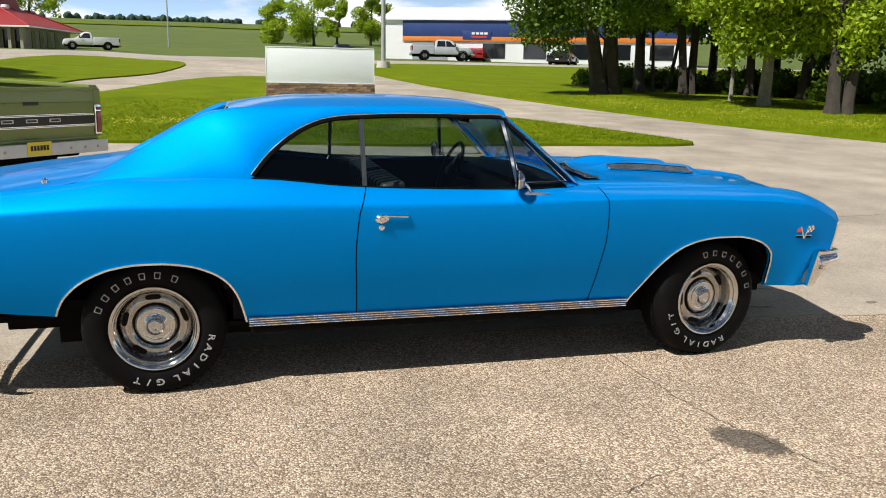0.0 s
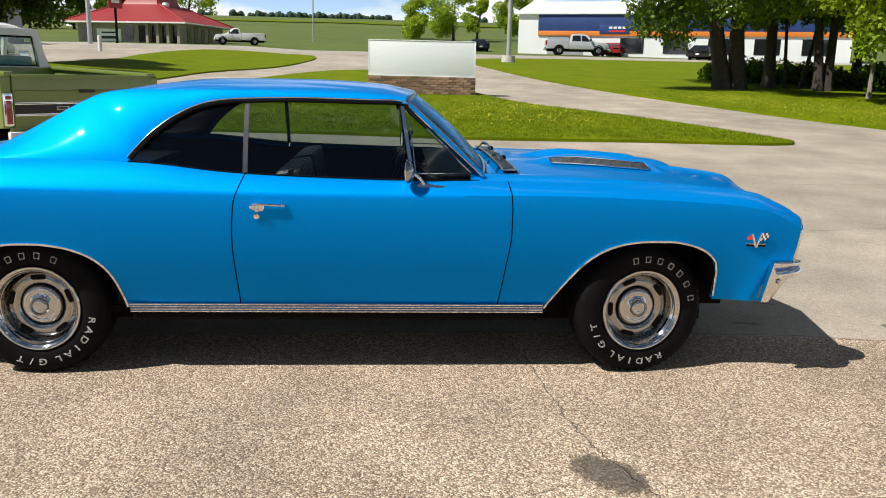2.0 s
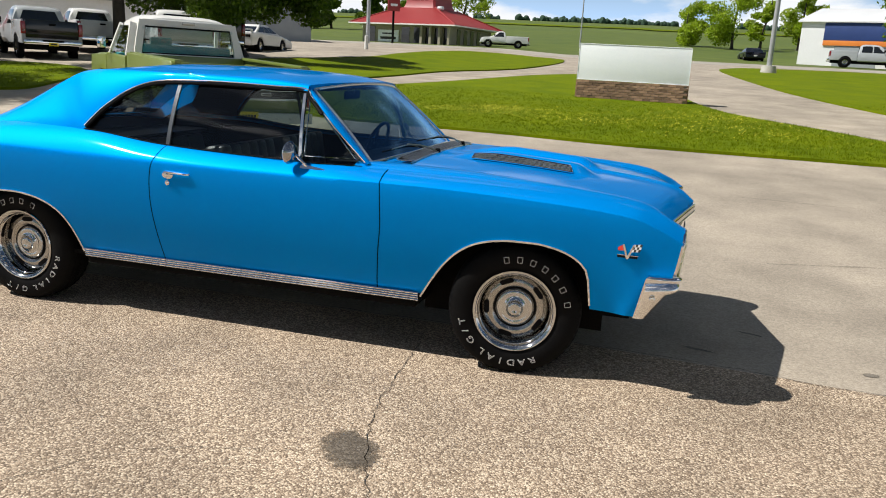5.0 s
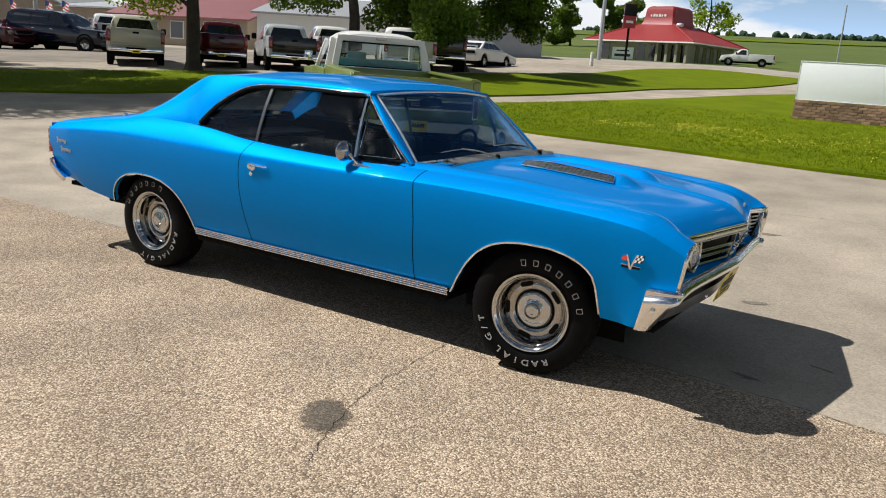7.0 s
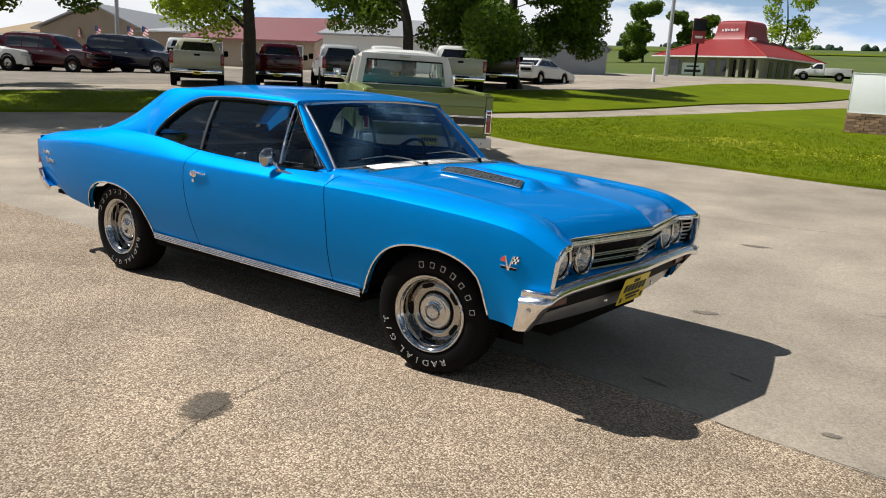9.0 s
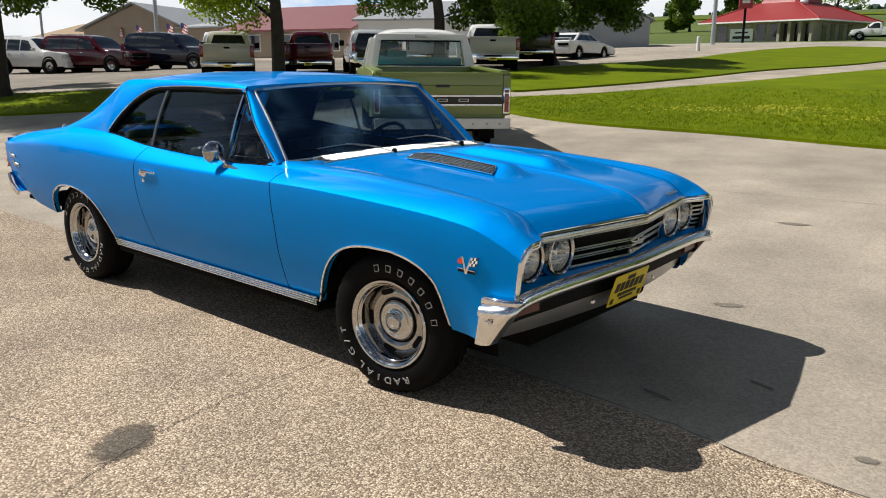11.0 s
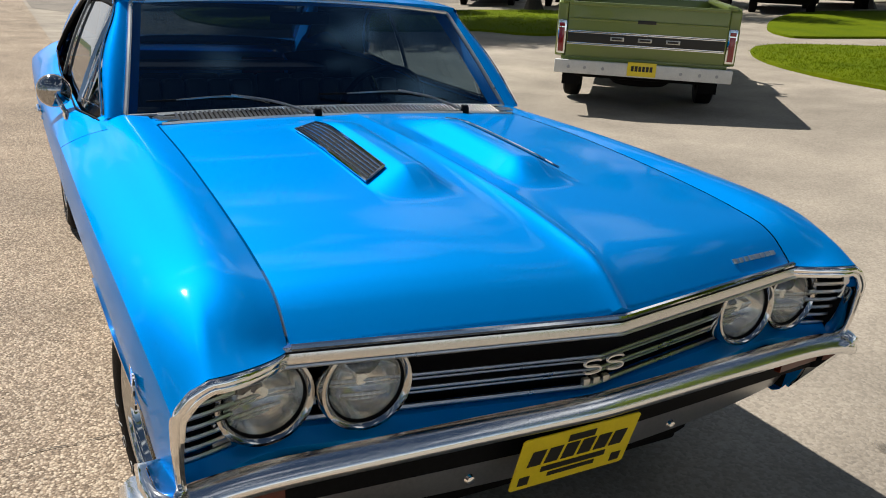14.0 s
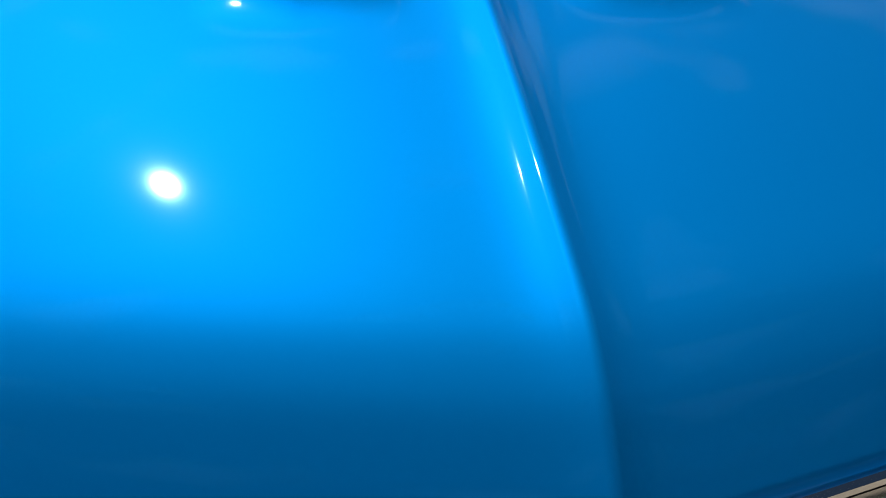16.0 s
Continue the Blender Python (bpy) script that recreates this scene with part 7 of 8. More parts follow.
def greenhouse(v, profile, width, paint, z0, z1, k=0.18, name="cab"):
    """A cab with inward leaning sides and dark panes. profile: rear low, rear high, front high, front low x."""
    a, b, c, d = profile
    part(name, prism([(a, z0), (b, z1 - 0.05), (b + 0.08, z1), (c - 0.1, z1), (c, z1 - 0.05), (d, z0)], -width / 2, width / 2, 0.035, (z0, z1, k)), paint, v)

    def lean(z):
        return width / 2 * (1 - k * (z - z0) / (z1 - z0)) + 0.004
    h0, h1 = z0 + 0.06, z1 - 0.10

    def xa(z):
        return a + (b - a) * (z - z0) / (z1 - 0.05 - z0)

    def xd(z):
        return d + (c - d) * (z - z0) / (z1 - 0.05 - z0)
    splits = 2 if d - a < 2.6 else 3
    for s in (-1, 1):
        for i in range(splits):
            lo0, lo1 = xa(h0) + 0.14 + (xd(h0) - xa(h0) - 0.24) * i / splits, xa(h0) + 0.10 + (xd(h0) - xa(h0) - 0.24) * (i + 1) / splits
            hi0, hi1 = xa(h1) + 0.14 + (xd(h1) - xa(h1) - 0.24) * i / splits, xa(h1) + 0.10 + (xd(h1) - xa(h1) - 0.24) * (i + 1) / splits
            part("side_window", sheet([[(lo0, s * lean(h0), h0), (lo1, s * lean(h0), h0)], [(hi0, s * lean(h1), h1), (hi1, s * lean(h1), h1)]]), DARKGLASS, v)
    for f, off, nm in ((xa, -0.006, "rear_window"), (xd, 0.006, "windshield")):
        part(nm, sheet([[(f(h0) + off, y * (lean(h0) - 0.10), h0) for y in (-1, 1)], [(f(h1) + off, y * (lean(h1) - 0.10), h1) for y in (-1, 1)]]), DARKGLASS, v)


def shell(v, name, x0, x1, top, half, belt, roof_half, z0, paint, n=30):
    """A rounded body: cross sections along x with upright sides, a belt line and a narrower roof."""
    rows = []
    for x in np.linspace(x0, x1, n):
        zt, hw, tw = top(x), half(x), roof_half(x)
        zb = min(belt, zt - 0.03)
        c = zt - zb
        right = [(hw * 0.86, z0), (hw * 0.97, z0 + 0.08), (hw, z0 + 0.24), (hw, (z0 + zb) / 2 + 0.1), (hw * 0.978, zb), (tw + (hw * 0.978 - tw) * 0.45, zb + c * 0.55), (tw, zb + c * 0.86), (tw - 0.06, zb + c * 0.965), (tw * 0.6, zt), (0.0, zt + 0.008)]
        rows.append([(x, -y, z) for y, z in right] + [(x, y, z) for y, z in right[-2::-1]])
    bm = sheet(rows, closed=True)
    bm.verts.ensure_lookup_table()
    m = len(rows[0])
    bm.faces.new(bm.verts[:m])
    bm.faces.new(bm.verts[-m:])
    bmesh.ops.recalc_face_normals(bm, faces=bm.faces)
    return part(name, bm, paint, v, angle=40)


def shell_y(x, f, top, half, belt, roof_half):
    """Half-width and height of the glass at a fraction of the way from belt to roof."""
    zt, hw, tw = top(x), half(x), roof_half(x)
    y = float(np.interp(f, (0.0, 0.55, 0.86), (hw * 0.978, tw + (hw * 0.978 - tw) * 0.45, tw)))
    return y + 0.007, belt + (zt - belt) * f


def shell_glass(v, panes, slope, back, top, half, belt, roof_half):
    """Side panes of (low x0, low x1, high x0, high x1), the windshield over a slope and the back light."""
    for s in (-1, 1):
        for a0, a1, b0, b1 in panes:
            rows = []
            for f in (0.10, 0.4, 0.62, 0.80):
                k = (f - 0.10) / 0.70
                xs = np.linspace(a0 + (b0 - a0) * k, a1 + (b1 - a1) * k, 5)
                row = []
                for x in xs:
                    y, z = shell_y(min(x, slope[0] + 0.05), f, top, half, belt, roof_half)
                    row.append((x, s * y, z))
                rows.append(row)
            part("side_window", sheet(rows), DARKGLASS, v)
    part("windshield", sheet([[(x + 0.012, u * (roof_half(x) - 0.09), top(x) + 0.016 - 0.03 * abs(u) ** 3) for u in np.linspace(-1, 1, 7)] for x in np.linspace(slope[0] + 0.06, slope[1], 6)]), DARKGLASS, v)
    part("rear_window", sheet([[(x - 0.014, u * (roof_half(x) - 0.04 - 0.10 * k), z) for u in np.linspace(-1, 1, 5)] for k, (x, z) in enumerate(back)]), DARKGLASS, v)


def arch_and_wheel(v, wheels, y, r):
    for wx in wheels:
        for s in (-1, 1):
            # flat black ring stands in for the shaded wheel opening, which isn't cut
            part("arch_shade", moved(lathe([(r * 0.96, -0.05), (r * 0.97, 0.004), (r * 1.17, 0.004), (r * 1.20, -0.03)], 28), Matrix.Translation((wx, s * y, r + 0.03)) @ Matrix.Rotation(0 if s > 0 else math.pi, 4, "Z")), BLACK, v)
            road_wheel(v, wx, s, y - 0.10, r, 0.24, ALLOY)


def lamp_pair(v, name, x0, x1, y0, y1, z0, z1, material, bevel=0.015):
    for s in (-1, 1):
        part(name, box(x0, x1, min(s * y0, s * y1), max(s * y0, s * y1), z0, z1, bevel), material, v)


def pickup(x, y, turn, paint, label, gate=None, scale=1.0, crew=True):
    v = thing("pickup_truck", label, "pickup truck", at(x, y, 0, turn) @ Matrix.Scale(scale, 4), group="parked vehicles")
    L, W = 5.8, 1.98
    wheels, r = (1.25, 4.85), 0.40
    xc = 2.15 if crew else 2.75
    top = curve((xc, 1.10), (xc + 0.05, 1.46), (xc + 0.16, 1.78), (xc + 0.42, 1.88), (xc + 0.8, 1.895), (3.45, 1.88), (3.72, 1.81), (4.48, 1.23), (4.75, 1.17), (5.5, 1.10), (5.70, 1.00), (5.80, 0.78))
    half = curve((xc, 0.97), (xc + 0.2, 0.985), (5.0, 0.985), (5.5, 0.95), (5.8, 0.80))
    roof_half = curve((xc, 0.78), (3.6, 0.76), (4.5, 0.92), (5.8, 0.78))
    shell(v, "cab", xc, L, top, half, 1.14, roof_half, 0.46, paint)
    mid = (xc + 0.22 + 4.1) / 2
    panes = [(xc + 0.25, mid - 0.04, xc + 0.30, mid - 0.06), (mid + 0.04, 4.12, mid + 0.02, 3.62)] if crew else [(xc + 0.25, 4.12, xc + 0.30, 3.62)]
    shell_glass(v, panes, (3.72, 4.48), [(xc + 0.012, 1.24), (xc + 0.05, 1.46), (xc + 0.12, 1.72)], top, half, 1.14, roof_half)
    part("bed", prism(arch_profile(0.05, xc - 0.02, 0.52, 1.10, wheels[:1], 0.50), -W / 2, W / 2, 0.05), paint, v)
    for s in (-1, 1):
        part("bed_side", box(0.06, xc - 0.03, min(s * 0.90, s * 0.985), max(s * 0.90, s * 0.985), 1.0, 1.34, 0.035), paint, v)
        part("door_mirror", box(4.02, 4.16, min(s * 1.02, s * 1.22), max(s * 1.02, s * 1.22), 1.24, 1.48, 0.04), BLACK, v)
    g = part("tailgate", box(0.0, 0.10, -0.86, 0.86, 0.72, 1.34, 0.035), gate or paint, v)
    part("gate_handle", box(-0.010, 0.01, -0.11, 0.11, 1.16, 1.23, 0.01), BLACK, g)
    part("gate_crease", box(-0.006, 0.01, -0.80, 0.80, 0.84, 0.87, 0.004), gate or paint, g)
    part("bed_floor", box(0.1, xc - 0.02, -0.9, 0.9, 0.8, 0.86), UNDER, v)
    b = part("rear_bumper", box(-0.12, 0.06, -0.95, 0.95, 0.50, 0.66, 0.04), CHROME, v)
    part("bumper_step", box(-0.125, -0.02, -0.34, 0.34, 0.60, 0.668, 0.01), BLACK, b)
    p = part("plate", box(-0.132, -0.122, -0.15, 0.15, 0.47, 0.59), YELLOW, b)
    part("dark_bar", box(-0.136, -0.130, -0.10, 0.10, 0.51, 0.555), INK, p)
    part("hitch", box(-0.18, 0.2, -0.04, 0.04, 0.40, 0.47, 0.01), BLACK, v)
    part("front_bumper", box(L - 0.16, L + 0.10, -0.90, 0.90, 0.44, 0.66, 0.06), CHROME, v)
    part("front_grille", box(L - 0.10, L + 0.012, -0.56, 0.56, 0.70, 1.0, 0.03), BLACK, v)
    part("grille_bar", box(L - 0.02, L + 0.022, -0.56, 0.56, 0.83, 0.88, 0.01), CHROME, v)
    lamp_pair(v, "headlamp", L - 0.30, L - 0.02, 0.58, 0.90, 0.78, 0.97, LENS, 0.03)
    lamp_pair(v, "tail_lamp", -0.015, 0.13, 0.855, 0.998, 0.84, 1.27, REDLENS, 0.03)
    lamp_pair(v, "reverse_lamp", -0.019, 0.05, 0.875, 0.975, 0.93, 1.00, LENS, 0.01)
    arch_and_wheel(v, wheels, 0.988, r)
    part("underside", box(0.15, L - 0.15, -0.85, 0.85, 0.32, 0.52), UNDER, v)
    return v


def suv(x, y, turn, paint, label, L=5.6):
    v = thing("suv", label, "suv", at(x, y, 0, turn), group="parked vehicles")
    wheels, r = (1.2, L - 1.0), 0.41
    top = curve((0.0, 1.00), (0.04, 1.45), (0.16, 1.78), (0.40, 1.89), (1.2, 1.935), (L - 3.0, 1.92), (L - 2.45, 1.84), (L - 1.55, 1.25), (L - 1.3, 1.19), (L - 0.35, 1.12), (L - 0.10, 1.02), (L, 0.76))
    half = curve((0.0, 0.90), (0.12, 0.97), (0.5, 1.0), (L - 0.9, 1.0), (L - 0.3, 0.95), (L, 0.80))
    roof_half = curve((0.0, 0.78), (0.5, 0.77), (L - 2.5, 0.77), (L - 1.5, 0.92), (L, 0.78))
    shell(v, "body", 0.0, L, top, half, 1.13, roof_half, 0.36, paint, 40)
    a, b = 0.42, L - 1.95
    cuts = [a, a + (b - a) * 0.34, a + (b - a) * 0.66, b]
    panes = [(cuts[k] + 0.03, cuts[k + 1] - 0.03, cuts[k] + 0.05 + (0.10 if k == 0 else 0), cuts[k + 1] - 0.02 - (0.45 if k == 2 else 0)) for k in range(3)]
    shell_glass(v, panes, (L - 2.45, L - 1.55), [(0.018, 1.22), (0.05, 1.46), (0.13, 1.72)], top, half, 1.13, roof_half)
    part("belt_strip", sheet([[(q, s * (shell_y(q, 0.05, top, half, 1.13, roof_half)[0] + 0.002), z) for q in np.linspace(0.4, L - 1.8, 8)] for s in (1,) for z in (1.155, 1.175)]), CHROME, v)
    part("rear_bumper", box(-0.07, 0.14, -0.92, 0.92, 0.40, 0.66, 0.06), paint, v)
    part("front_bumper", box(L - 0.22, L + 0.08, -0.90, 0.90, 0.36, 0.62, 0.07), paint, v)
    part("lower_grille", box(L + 0.05, L + 0.09, -0.55, 0.55, 0.42, 0.52, 0.01), BLACK, v)
    part("front_grille", box(L - 0.12, L + 0.015, -0.54, 0.54, 0.68, 1.02, 0.03), BLACK, v)
    part("grille_bar", box(L - 0.03, L + 0.026, -0.56, 0.56, 0.83, 0.88, 0.01), CHROME, v)
    lamp_pair(v, "headlamp", L - 0.34, L - 0.015, 0.56, 0.91, 0.82, 1.00, LENS, 0.03)
    lamp_pair(v, "tail_lamp", -0.01, 0.16, 0.80, 0.955, 0.86, 1.36, REDLENS, 0.03)
    lamp_pair(v, "roof_rail", 0.6, L - 2.9, 0.68, 0.715, 1.925, 1.962, SATIN, 0.012)
    lamp_pair(v, "door_mirror", L - 1.92, L - 1.78, 1.0, 1.20, 1.16, 1.34, paint, 0.04)
    for s in (-1, 1):
        for q in (cuts[1], cuts[2]):
            part("door_handle", box(q + 0.10, q + 0.30, min(s * 0.99, s * 1.012), max(s * 0.99, s * 1.012), 1.02, 1.05, 0.008), CHROME, v)
    arch_and_wheel(v, wheels, 1.003, r)
    part("underside", box(0.2, L - 0.2, -0.88, 0.88, 0.26, 0.42), UNDER, v)
    return v


def low_coupe(x, y, turn, paint, label):
    v = thing("sports_coupe", label, "car", at(x, y, 0, turn), group="parked vehicles")
    L, W = 4.9, 1.86
    wheels, r = (1.0, 3.65), 0.33
    part("body", prism([(0.0, 0.88), (0.02, 0.30)] + [(wx + 0.40 * math.cos(a), max(0.28, 0.30 + 0.40 * math.sin(a))) for wx in wheels for a in np.linspace(math.pi - 0.1, 0.1, 9)] + [(4.8, 0.28), (4.9, 0.50), (4.7, 0.66), (3.5, 0.84), (1.0, 0.90)], -W / 2, W / 2, 0.06), paint, v)
    greenhouse(v, (0.55, 1.35, 2.45, 3.35), W - 0.14, paint, 0.86, 1.27, 0.22)
    part("spoiler", box(0.02, 0.26, -0.86, 0.86, 0.98, 1.02, 0.015), paint, v)
    for s in (-1, 1):
        part("spoiler_leg", box(0.08, 0.24, min(s * 0.80, s * 0.86), max(s * 0.80, s * 0.86), 0.86, 0.99, 0.01), paint, v)
        part("tail_lamp", box(-0.012, 0.04, min(s * 0.30, s * 0.84), max(s * 0.30, s * 0.84), 0.66, 0.78, 0.01), BLACK, v)
    part("plate", box(-0.016, -0.008, -0.15, 0.15, 0.44, 0.57), BUMPER_WHITE, v)
    part("underside", box(0.2, 4.6, -0.75, 0.75, 0.18, 0.40), UNDER, v)
    for wx in wheels:
        for s in (-1, 1):
            road_wheel(v, wx, s, W / 2 - 0.11, r, 0.23, ALLOY)
    return v


pickup(-20.4, 13.2, 144, P_TAN, "pewter crew pickup parked tail-out at the lawn's edge", P_TAN, 0.92)
pickup(-18.6, 15.3, 138, P_MAROON, "dark maroon pickup parked tail-out beside other trucks", None, 0.87)
pickup(-16.35, 16.5, 142, P_SILVER, "silver pickup with a black tailgate in the row", P_BLACK, 0.87)
pickup(-13.2, 18.9, 131, P_WHITE, "white crew pickup with pewter tailgate in the row", P_TAN, 0.92)
pickup(-18.0, 20.9, 140, P_WHITE, "white pickup parked behind a tree in the row", None, 0.87)
pickup(-14.4, 22.7, 124, P_BROWN, "dark brown pickup parked in the row")
low_coupe(-17.0, 28.2, 95, P_WHITE, "white sports coupe with rear spoiler, parked")
suv(-43.2, 14.4, 22, P_WHITE, "white full-size suv parked across the far lot", 5.2)
suv(-40.5, 16.0, 22, P_MAROON, "dark maroon long suv parked across the far lot")
suv(-37.7, 19.1, 20, P_NAVY, "navy blue long suv parked across the far lot")
suv(-39.6, 8.3, 168, P_WHITE, "white suv parked nose-in across the far lot", 4.8)
suv(-40.6, 10.7, 166, P_CHARCOAL, "charcoal suv parked nose-in across the far lot", 4.8)
low_coupe(-55.0, 9.4, 168, P_BLACK, "black car parked far across the lot")
pickup(-11.2, 71.0, 192, P_WHITE, "white flatbed pickup parked by the restaurant", None, 0.77, False)
pickup(14.6, 71.5, -8, P_SILVER, "silver crew pickup parked before the store")
low_coupe(9.5, 80.0, 95, P_NAVY, "small dark blue car parked beside the store")
low_coupe(20.4, 70.2, 65, P_RED, "small red car parked before the store")
low_coupe(25.4, 61.5, 55, P_BLACK, "dark car parked before the store")
pickup(-34.1, 22.2, 150, P_WHITE, "white pickup parked behind the row")


# ---- buildings ----
def gable(name, label, m, length, depth, wall_h, roof_h, wall, roof, over=0.5, windows=(), doors=()):
    """length along x, gables at both ends. windows, doors: (x, width, bottom, top) on the front."""
    h = thing(name, label, "building", m, kind="")
    part("wall", prism([(0, -1.0), (0, wall_h), (0, wall_h)][:2] + [(length, wall_h), (length, -1.0)], 0, depth), wall, h)
    for x in (0.0, length):
        bm = bmesh.new()
        vs = [bm.verts.new(p) for p in ((x, 0, wall_h), (x, depth, wall_h), (x, depth / 2, wall_h + roof_h))]
        bm.faces.new(vs)
        part("gable_wall", bm, wall, h)
    for s in (0, 1):
        y0, y1 = (-over, depth / 2) if s == 0 else (depth + over, depth / 2)
        drop = over * roof_h / (depth / 2)
        a = [(-over, y0, wall_h - drop + 0.06), (length + over, y0, wall_h - drop + 0.06), (length + over, y1, wall_h + roof_h + 0.06), (-over, y1, wall_h + roof_h + 0.06)]
        bm = sheet([[a[0], a[1]], [a[3], a[2]]])
        got = bmesh.ops.extrude_face_region(bm, geom=bm.faces[:])
        bmesh.ops.translate(bm, verts=[v for v in got["geom"] if isinstance(v, bmesh.types.BMVert)], vec=(0, 0, 0.12))
        bmesh.ops.recalc_face_normals(bm, faces=bm.faces)
        part("roof", bm, roof, h)
    for x, w, z0, z1 in windows:
        win = part("window", box(x, x + w, -0.05, 0.03, z0, z1, 0.01), CREAM, h)
        part("pane", box(x + 0.07, x + w - 0.07, -0.058, -0.045, z0 + 0.07, z1 - 0.07), DARKGLASS, win)
    for x, w, z0, z1 in doors:
        part("door", box(x, x + w, -0.06, 0.03, z0, z1, 0.01), GREYSIDING, h)
    return h


def facing(x, y, dx, dy, up=0.0):
    return Matrix.Translation((x, y, ground_z(y, x) + up)) @ Matrix.Rotation(math.atan2(dy, dx), 4, "Z")


# restaurant with a hipped red roof and a raised hut-shaped lantern
rest = thing("restaurant", "low tan restaurant with a red hipped roof and raised crown", "building", facing(-28.3, 72.6, 10.2, -2.4, -0.35) @ Matrix.Diagonal((1, 1, 0.8, 1)))
RL, RD = 10.0, 8.8
part("wall", prism([(0, -0.6), (0, 2.75), (RL, 2.75), (RL, -0.6)], 0, RD), TANWALL, rest)
roof_bm = bmesh.new()
low = [roof_bm.verts.new(p) for p in ((-1.0, -1.0, 2.6), (RL + 1.0, -1.0, 2.6), (RL + 1.0, RD + 1, 2.6), (-1.0, RD + 1, 2.6))]
mid = [roof_bm.verts.new(p) for p in ((RL / 2 - 1.95, RD / 2 - 2.2, 4.75), (RL / 2 + 1.95, RD / 2 - 2.2, 4.75), (RL / 2 + 1.95, RD / 2 + 2.2, 4.75), (RL / 2 - 1.95, RD / 2 + 2.2, 4.75))]
for i in range(4):
    roof_bm.faces.new((low[i], low[(i + 1) % 4], mid[(i + 1) % 4], mid[i]))
roof_bm.faces.new(mid)
part("roof", roof_bm, REDROOF, rest, "red metal roof")
crown_rows = []
for hw, hd, z in ((1.9, 2.15, 4.72), (1.72, 1.95, 5.2), (1.62, 1.85, 5.9), (1.58, 1.8, 6.5), (1.5, 1.72, 6.78), (1.3, 1.5, 6.95), (0.4, 0.5, 7.0)):
    crown_rows.append([(RL / 2 + u * hw, RD / 2 + w * hd, z) for u, w in ((-1, -0.9), (-0.9, -1), (0.9, -1), (1, -0.9), (1, 0.9), (0.9, 1), (-0.9, 1), (-1, 0.9))])
crown_bm = sheet(crown_rows, closed=True)
bmesh.ops.recalc_face_normals(crown_bm, faces=crown_bm.faces)
part("roof_crown", crown_bm, DARKRED, rest, "raised dark red roof crown")
for c0, c1 in (((-1.0, -1.0, 2.64), (RL / 2 - 1.95, RD / 2 - 2.2, 4.79)), ((RL + 1.0, -1.0, 2.64), (RL / 2 + 1.95, RD / 2 - 2.2, 4.79)), ((RL + 1.0, RD + 1.0, 2.64), (RL / 2 + 1.95, RD / 2 + 2.2, 4.79))):
    part("hip_cap", tube([c0, c1], 0.08, 6), REDROOF, rest)
part("fascia", box(-1.05, RL + 1.05, -1.05, RD + 1.05, 2.46, 2.61), CREAM, rest)
for k, w in enumerate((0.16, 0.22, 0.16, 0.22, 0.16, 0.2)):
    part("sign_bar", box(RL / 2 - 0.9 + 0.30 * k, RL / 2 - 0.9 + 0.30 * k + w, RD / 2 - 1.92, RD / 2 - 1.80, 5.7, 5.95 + 0.06 * (k % 2)), ENAMELWHITE, rest)
for x, w in ((0.5, 1.0), (4.6, 0.9), (6.0, 0.9), (7.3, 0.5), (8.3, 0.5), (9.3, 0.5)):
    part("window", box(x, x + w, -0.04, 0.05, 0.25, 2.25), DARKGLASS, rest)
for y in (1.3, 2.7, 4.1, 5.5):
    part("window", box(RL - 0.05, RL + 0.04, y, y + 0.7, 0.25, 2.25), DARKGLASS, rest)
for x in (6.95, 7.95, 8.95, 9.95):
    part("buttress", prism([(x, -0.6), (x, 2.5), (x + 0.25, 2.5), (x + 0.25, -0.6)], -0.55, 0.0), TANWALL, rest)
banner = part("banner", box(1.9, 4.3, -0.09, -0.05, 0.45, 1.85), SIGNWHITE, rest, "pale banner with dark bars")
part("dark_bar", box(2.2, 4.0, -0.10, -0.088, 0.75, 1.05), INK, banner)
part("dark_bar", box(2.4, 3.8, -0.10, -0.088, 1.35, 1.52), INK, banner)
part("roof_vent", lathe([(0, 0.5), (0.3, 0.45), (0.36, 0.2), (0.25, 0.0)], 14, axis="z"), PALESTEEL, rest, m=pose(RL / 2 + 2.4, RD / 2 - 1.9, 4.5))
pylon = thing("pylon_sign", "black roadside pylon with a dark red sign box", "sign", at(-21.8, 63.2))
part("pole", lathe([(0.10, 0), (0.10, 3.0)], 12, axis="z"), BLACK, pylon)
part("sign_box", box(-0.52, 0.52, -0.15, 0.15, 2.7, 4.7, 0.03), DARKRED, pylon, m=pose(0, 0, 0, 0, 0, 30))
part("sign_panel", box(-0.52, 0.52, -0.155, 0.155, 3.7, 4.65), P_BLACK, pylon, m=pose(0, 0, 0, 0, 0, 30))
part("sign_bar", box(-0.3, 0.3, -0.162, -0.15, 3.1, 3.3), ENAMELWHITE, pylon, m=pose(0, 0, 0, 0, 0, 30))

# auto parts store
store = thing("store", "white steel store with a blue fascia and orange stripe", "building", facing(12.8, 76.5, 20.0, -8.4, -0.4))
part("wall", prism([(0, -0.6), (0, 4.1), (30, 4.1), (30, -0.6)], 0, 14), PALESTEEL, store)
part("roof", prism([(-0.3, 4.1), (-0.3, 4.22), (30.3, 4.22), (30.3, 4.1)], -0.3, 0.2), PALESTEEL, store)
roof_rows = [[(x, y, z) for x in (-0.3, 30.3)] for y, z in ((-0.3, 4.2), (7, 5.9), (14.3, 4.2))]
part("roof_sheet", sheet(roof_rows), PALESTEEL, store)
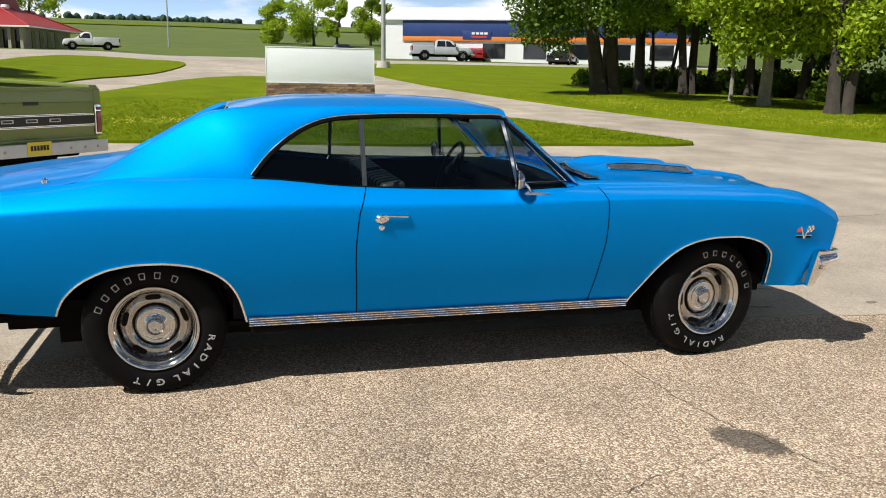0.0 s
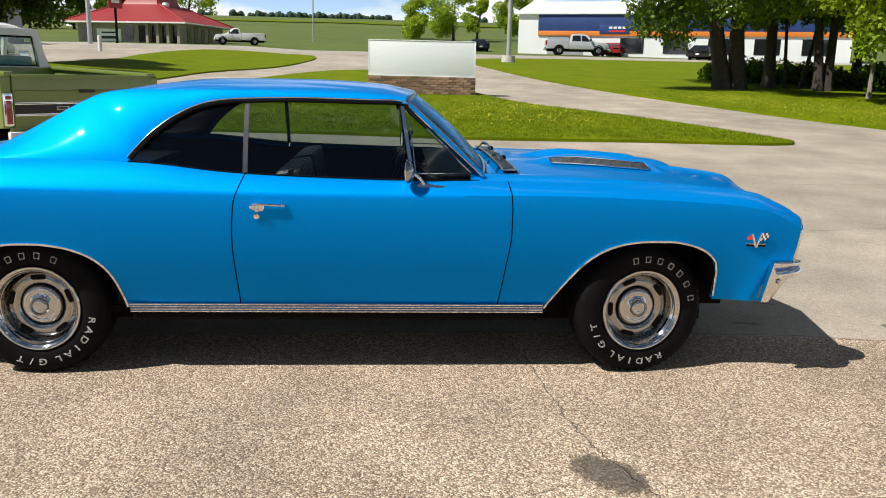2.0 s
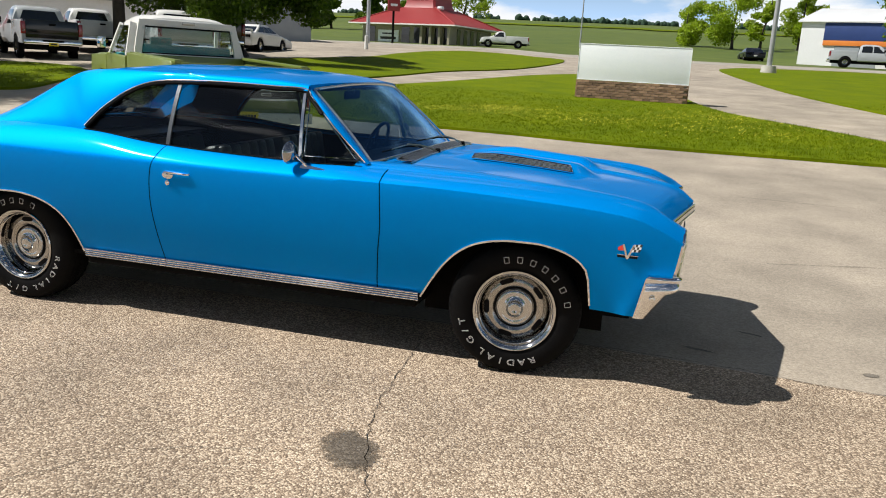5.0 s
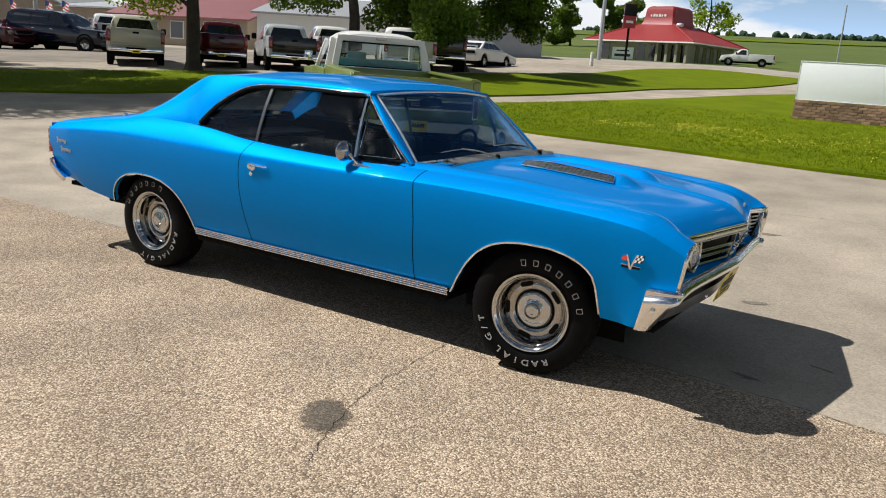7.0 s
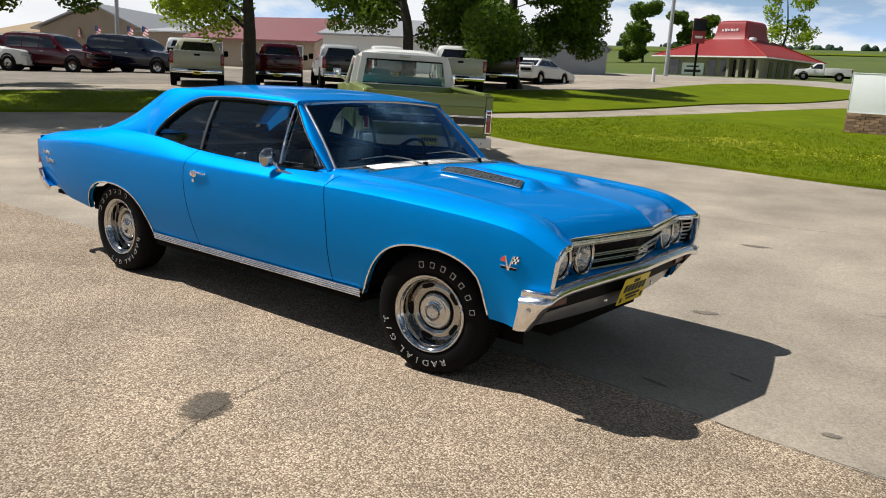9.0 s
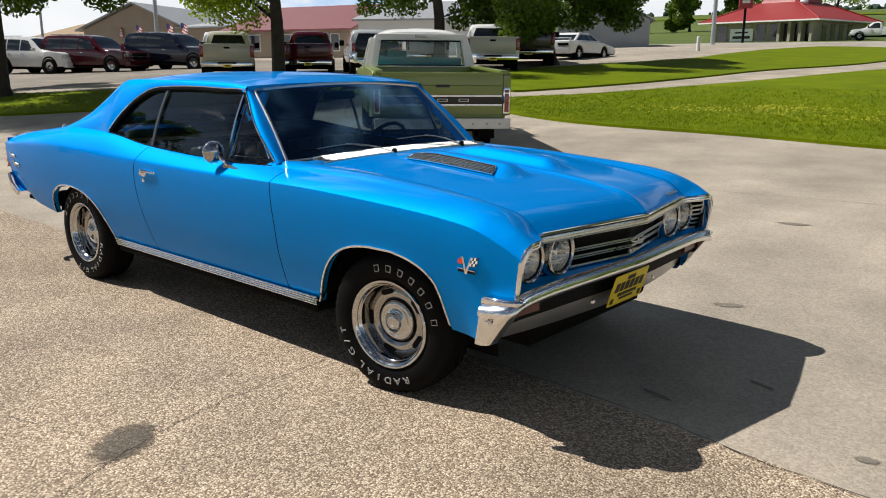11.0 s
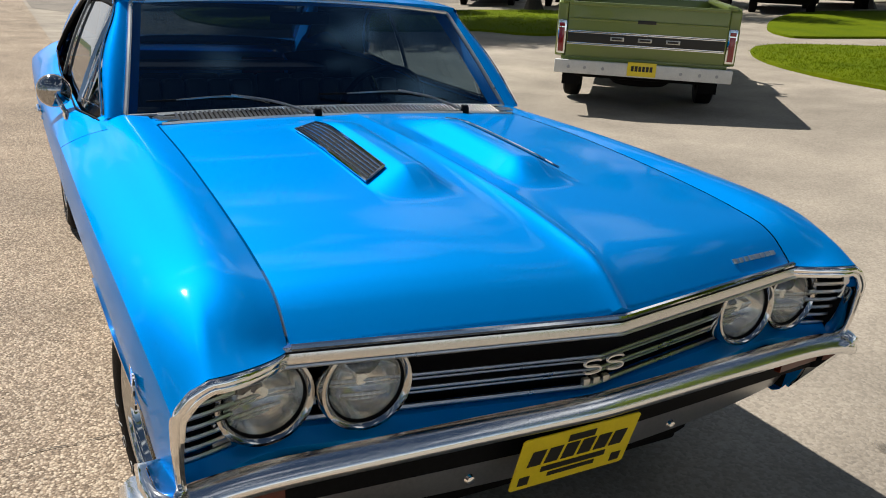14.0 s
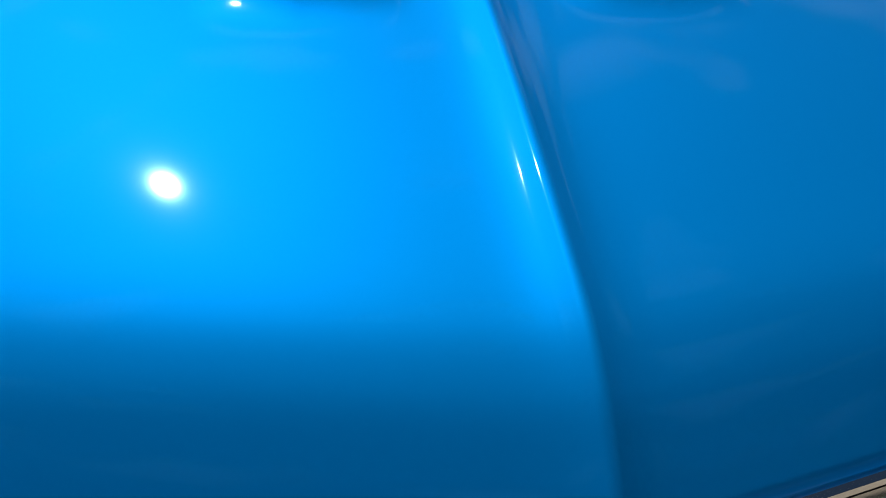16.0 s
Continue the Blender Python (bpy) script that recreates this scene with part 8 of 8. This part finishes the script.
part("gable_end", sheet([[(-0.01, 0, 4.1), (-0.01, 14, 4.1)], [(-0.01, 7, 5.85), (-0.01, 7.01, 5.85)]]), PALESTEEL, store)
part("blue_fascia", box(2.0, 30.0, -0.12, 0.0, 2.55, 4.05, 0.01), STOREBLUE, store)
part("orange_stripe", box(2.0, 30.0, -0.135, 0.0, 2.1, 2.54, 0.01), STOREORANGE, store)
part("sign_panel", box(8.0, 10.8, -0.20, -0.12, 2.3, 3.1, 0.02), STOREBLUE, store)
for k in range(4):
    part("sign_bar", box(8.9 + 0.42 * k, 9.2 + 0.42 * k, -0.215, -0.20, 2.75, 2.95), ENAMELWHITE, store)
part("sign_bar", box(8.9, 10.4, -0.215, -0.20, 2.45, 2.6), ENAMELRED, store)
for x in (10.0, 14.0, 18.0, 22.0, 26.0):
    part("window", box(x, x + 2.2, -0.04, 0.03, 0.5, 1.9), DARKGLASS, store)
part("roll_door", box(3.0, 6.5, -0.05, 0.03, -0.3, 2.05), GREYSIDING, store)

gable("shed", "grey sided gable shed beyond the parked cars", facing(-23.7, 50.7, -0.5, 0.86), 12.0, 6.5, 1.9, 1.7, GREYSIDING, GALV, 0.3)
gable("storefront", "tan roofed beige building behind the lot", facing(-76.0, 30.0, 11, 3), 12.5, 12, 1.9, 1.4, BEIGE, TANROOF, 0.7, [(2, 1.6, 0.5, 1.6), (5, 1.6, 0.5, 1.6), (9, 1.6, 0.5, 1.6)])
gable("storefront", "beige gabled building with a pale roof behind the lot", facing(-55.5, 33.5, -0.5, 0.86), 14.0, 9.5, 2.2, 2.0, BEIGE, GALV, 0.5)
gable("storefront", "low beige building linking two gabled ones", facing(-56.0, 33.2, 9, 0.6), 8.5, 8, 2.3, 0.6, BEIGE, GALV, 0.4, [(3, 1.2, 0.5, 1.6), (6, 1.2, 0.5, 1.6)])
gable("storefront", "beige building with a maroon roof behind the pickups", facing(-48.5, 32.5, 11, 1.7), 11.5, 9, 2.0, 1.7, BEIGE, MAROONROOF, 0.5, [(2, 1.2, 0.5, 1.7), (5, 1.2, 0.5, 1.7), (8.5, 0.8, 0.5, 1.7), (9.8, 0.8, 0.5, 1.7)])
gable("warehouse", "pale steel warehouse behind the parked pickups", facing(-35.0, 33.0, 8, 3.2), 9.5, 10, 2.3, 1.3, PALESTEEL, GALV, 0.3)
gable("farm_shed", "small pale shed on the far field", facing(-58.0, 150.0, 5, 3), 7.0, 5, 2.4, 1.4, PALESTEEL, GALV, 0.3)

# small striped flags along the storefront, and a yellow warning sign
for fx, fy in ((-61.4, 30.4), (-58.2, 30.4), (-53.6, 30.4), (-51.6, 30.4)):
    flag = thing("flag", "small red and white striped flag on a short pole", "flag", at(fx, fy, 1.75), group="storefront flags")
    part("flag_pole", tube([(0, 0, -1.75), (0, 0, 1.0)], 0.025, 6), GALV, flag)
    for k in range(7):
        z = 0.95 - 0.11 * k
        part("stripe", sheet([[(q, 0.06 * math.sin(q * 5 + k * 0.3), z - 0.25 * q - d) for q in np.linspace(0.02, 0.95, 8)] for d in (0.0, 0.11)]), ENAMELRED if k % 2 == 0 else ENAMELWHITE, flag)
    part("canton", sheet([[(q, 0.06 * math.sin(q * 5) - 0.012, 0.955 - 0.25 * q - d) for q in np.linspace(0.02, 0.42, 5)] for d in (0.0, 0.42)]), STOREBLUE, flag)
warning = thing("road_sign", "yellow diamond warning sign on a steel post", "sign", at(-62.8, 30.2))
part("post", tube([(0, 0, 0), (0, 0, 2.6)], 0.035, 6), GALV, warning)
part("sign_face", moved(slab([(0, -0.62), (0.62, 0), (0, 0.62), (-0.62, 0)], 0.02, bevel=0.004), pose(0.05, -0.06, 2.3, 90, 0, 50)), YELLOW, warning)
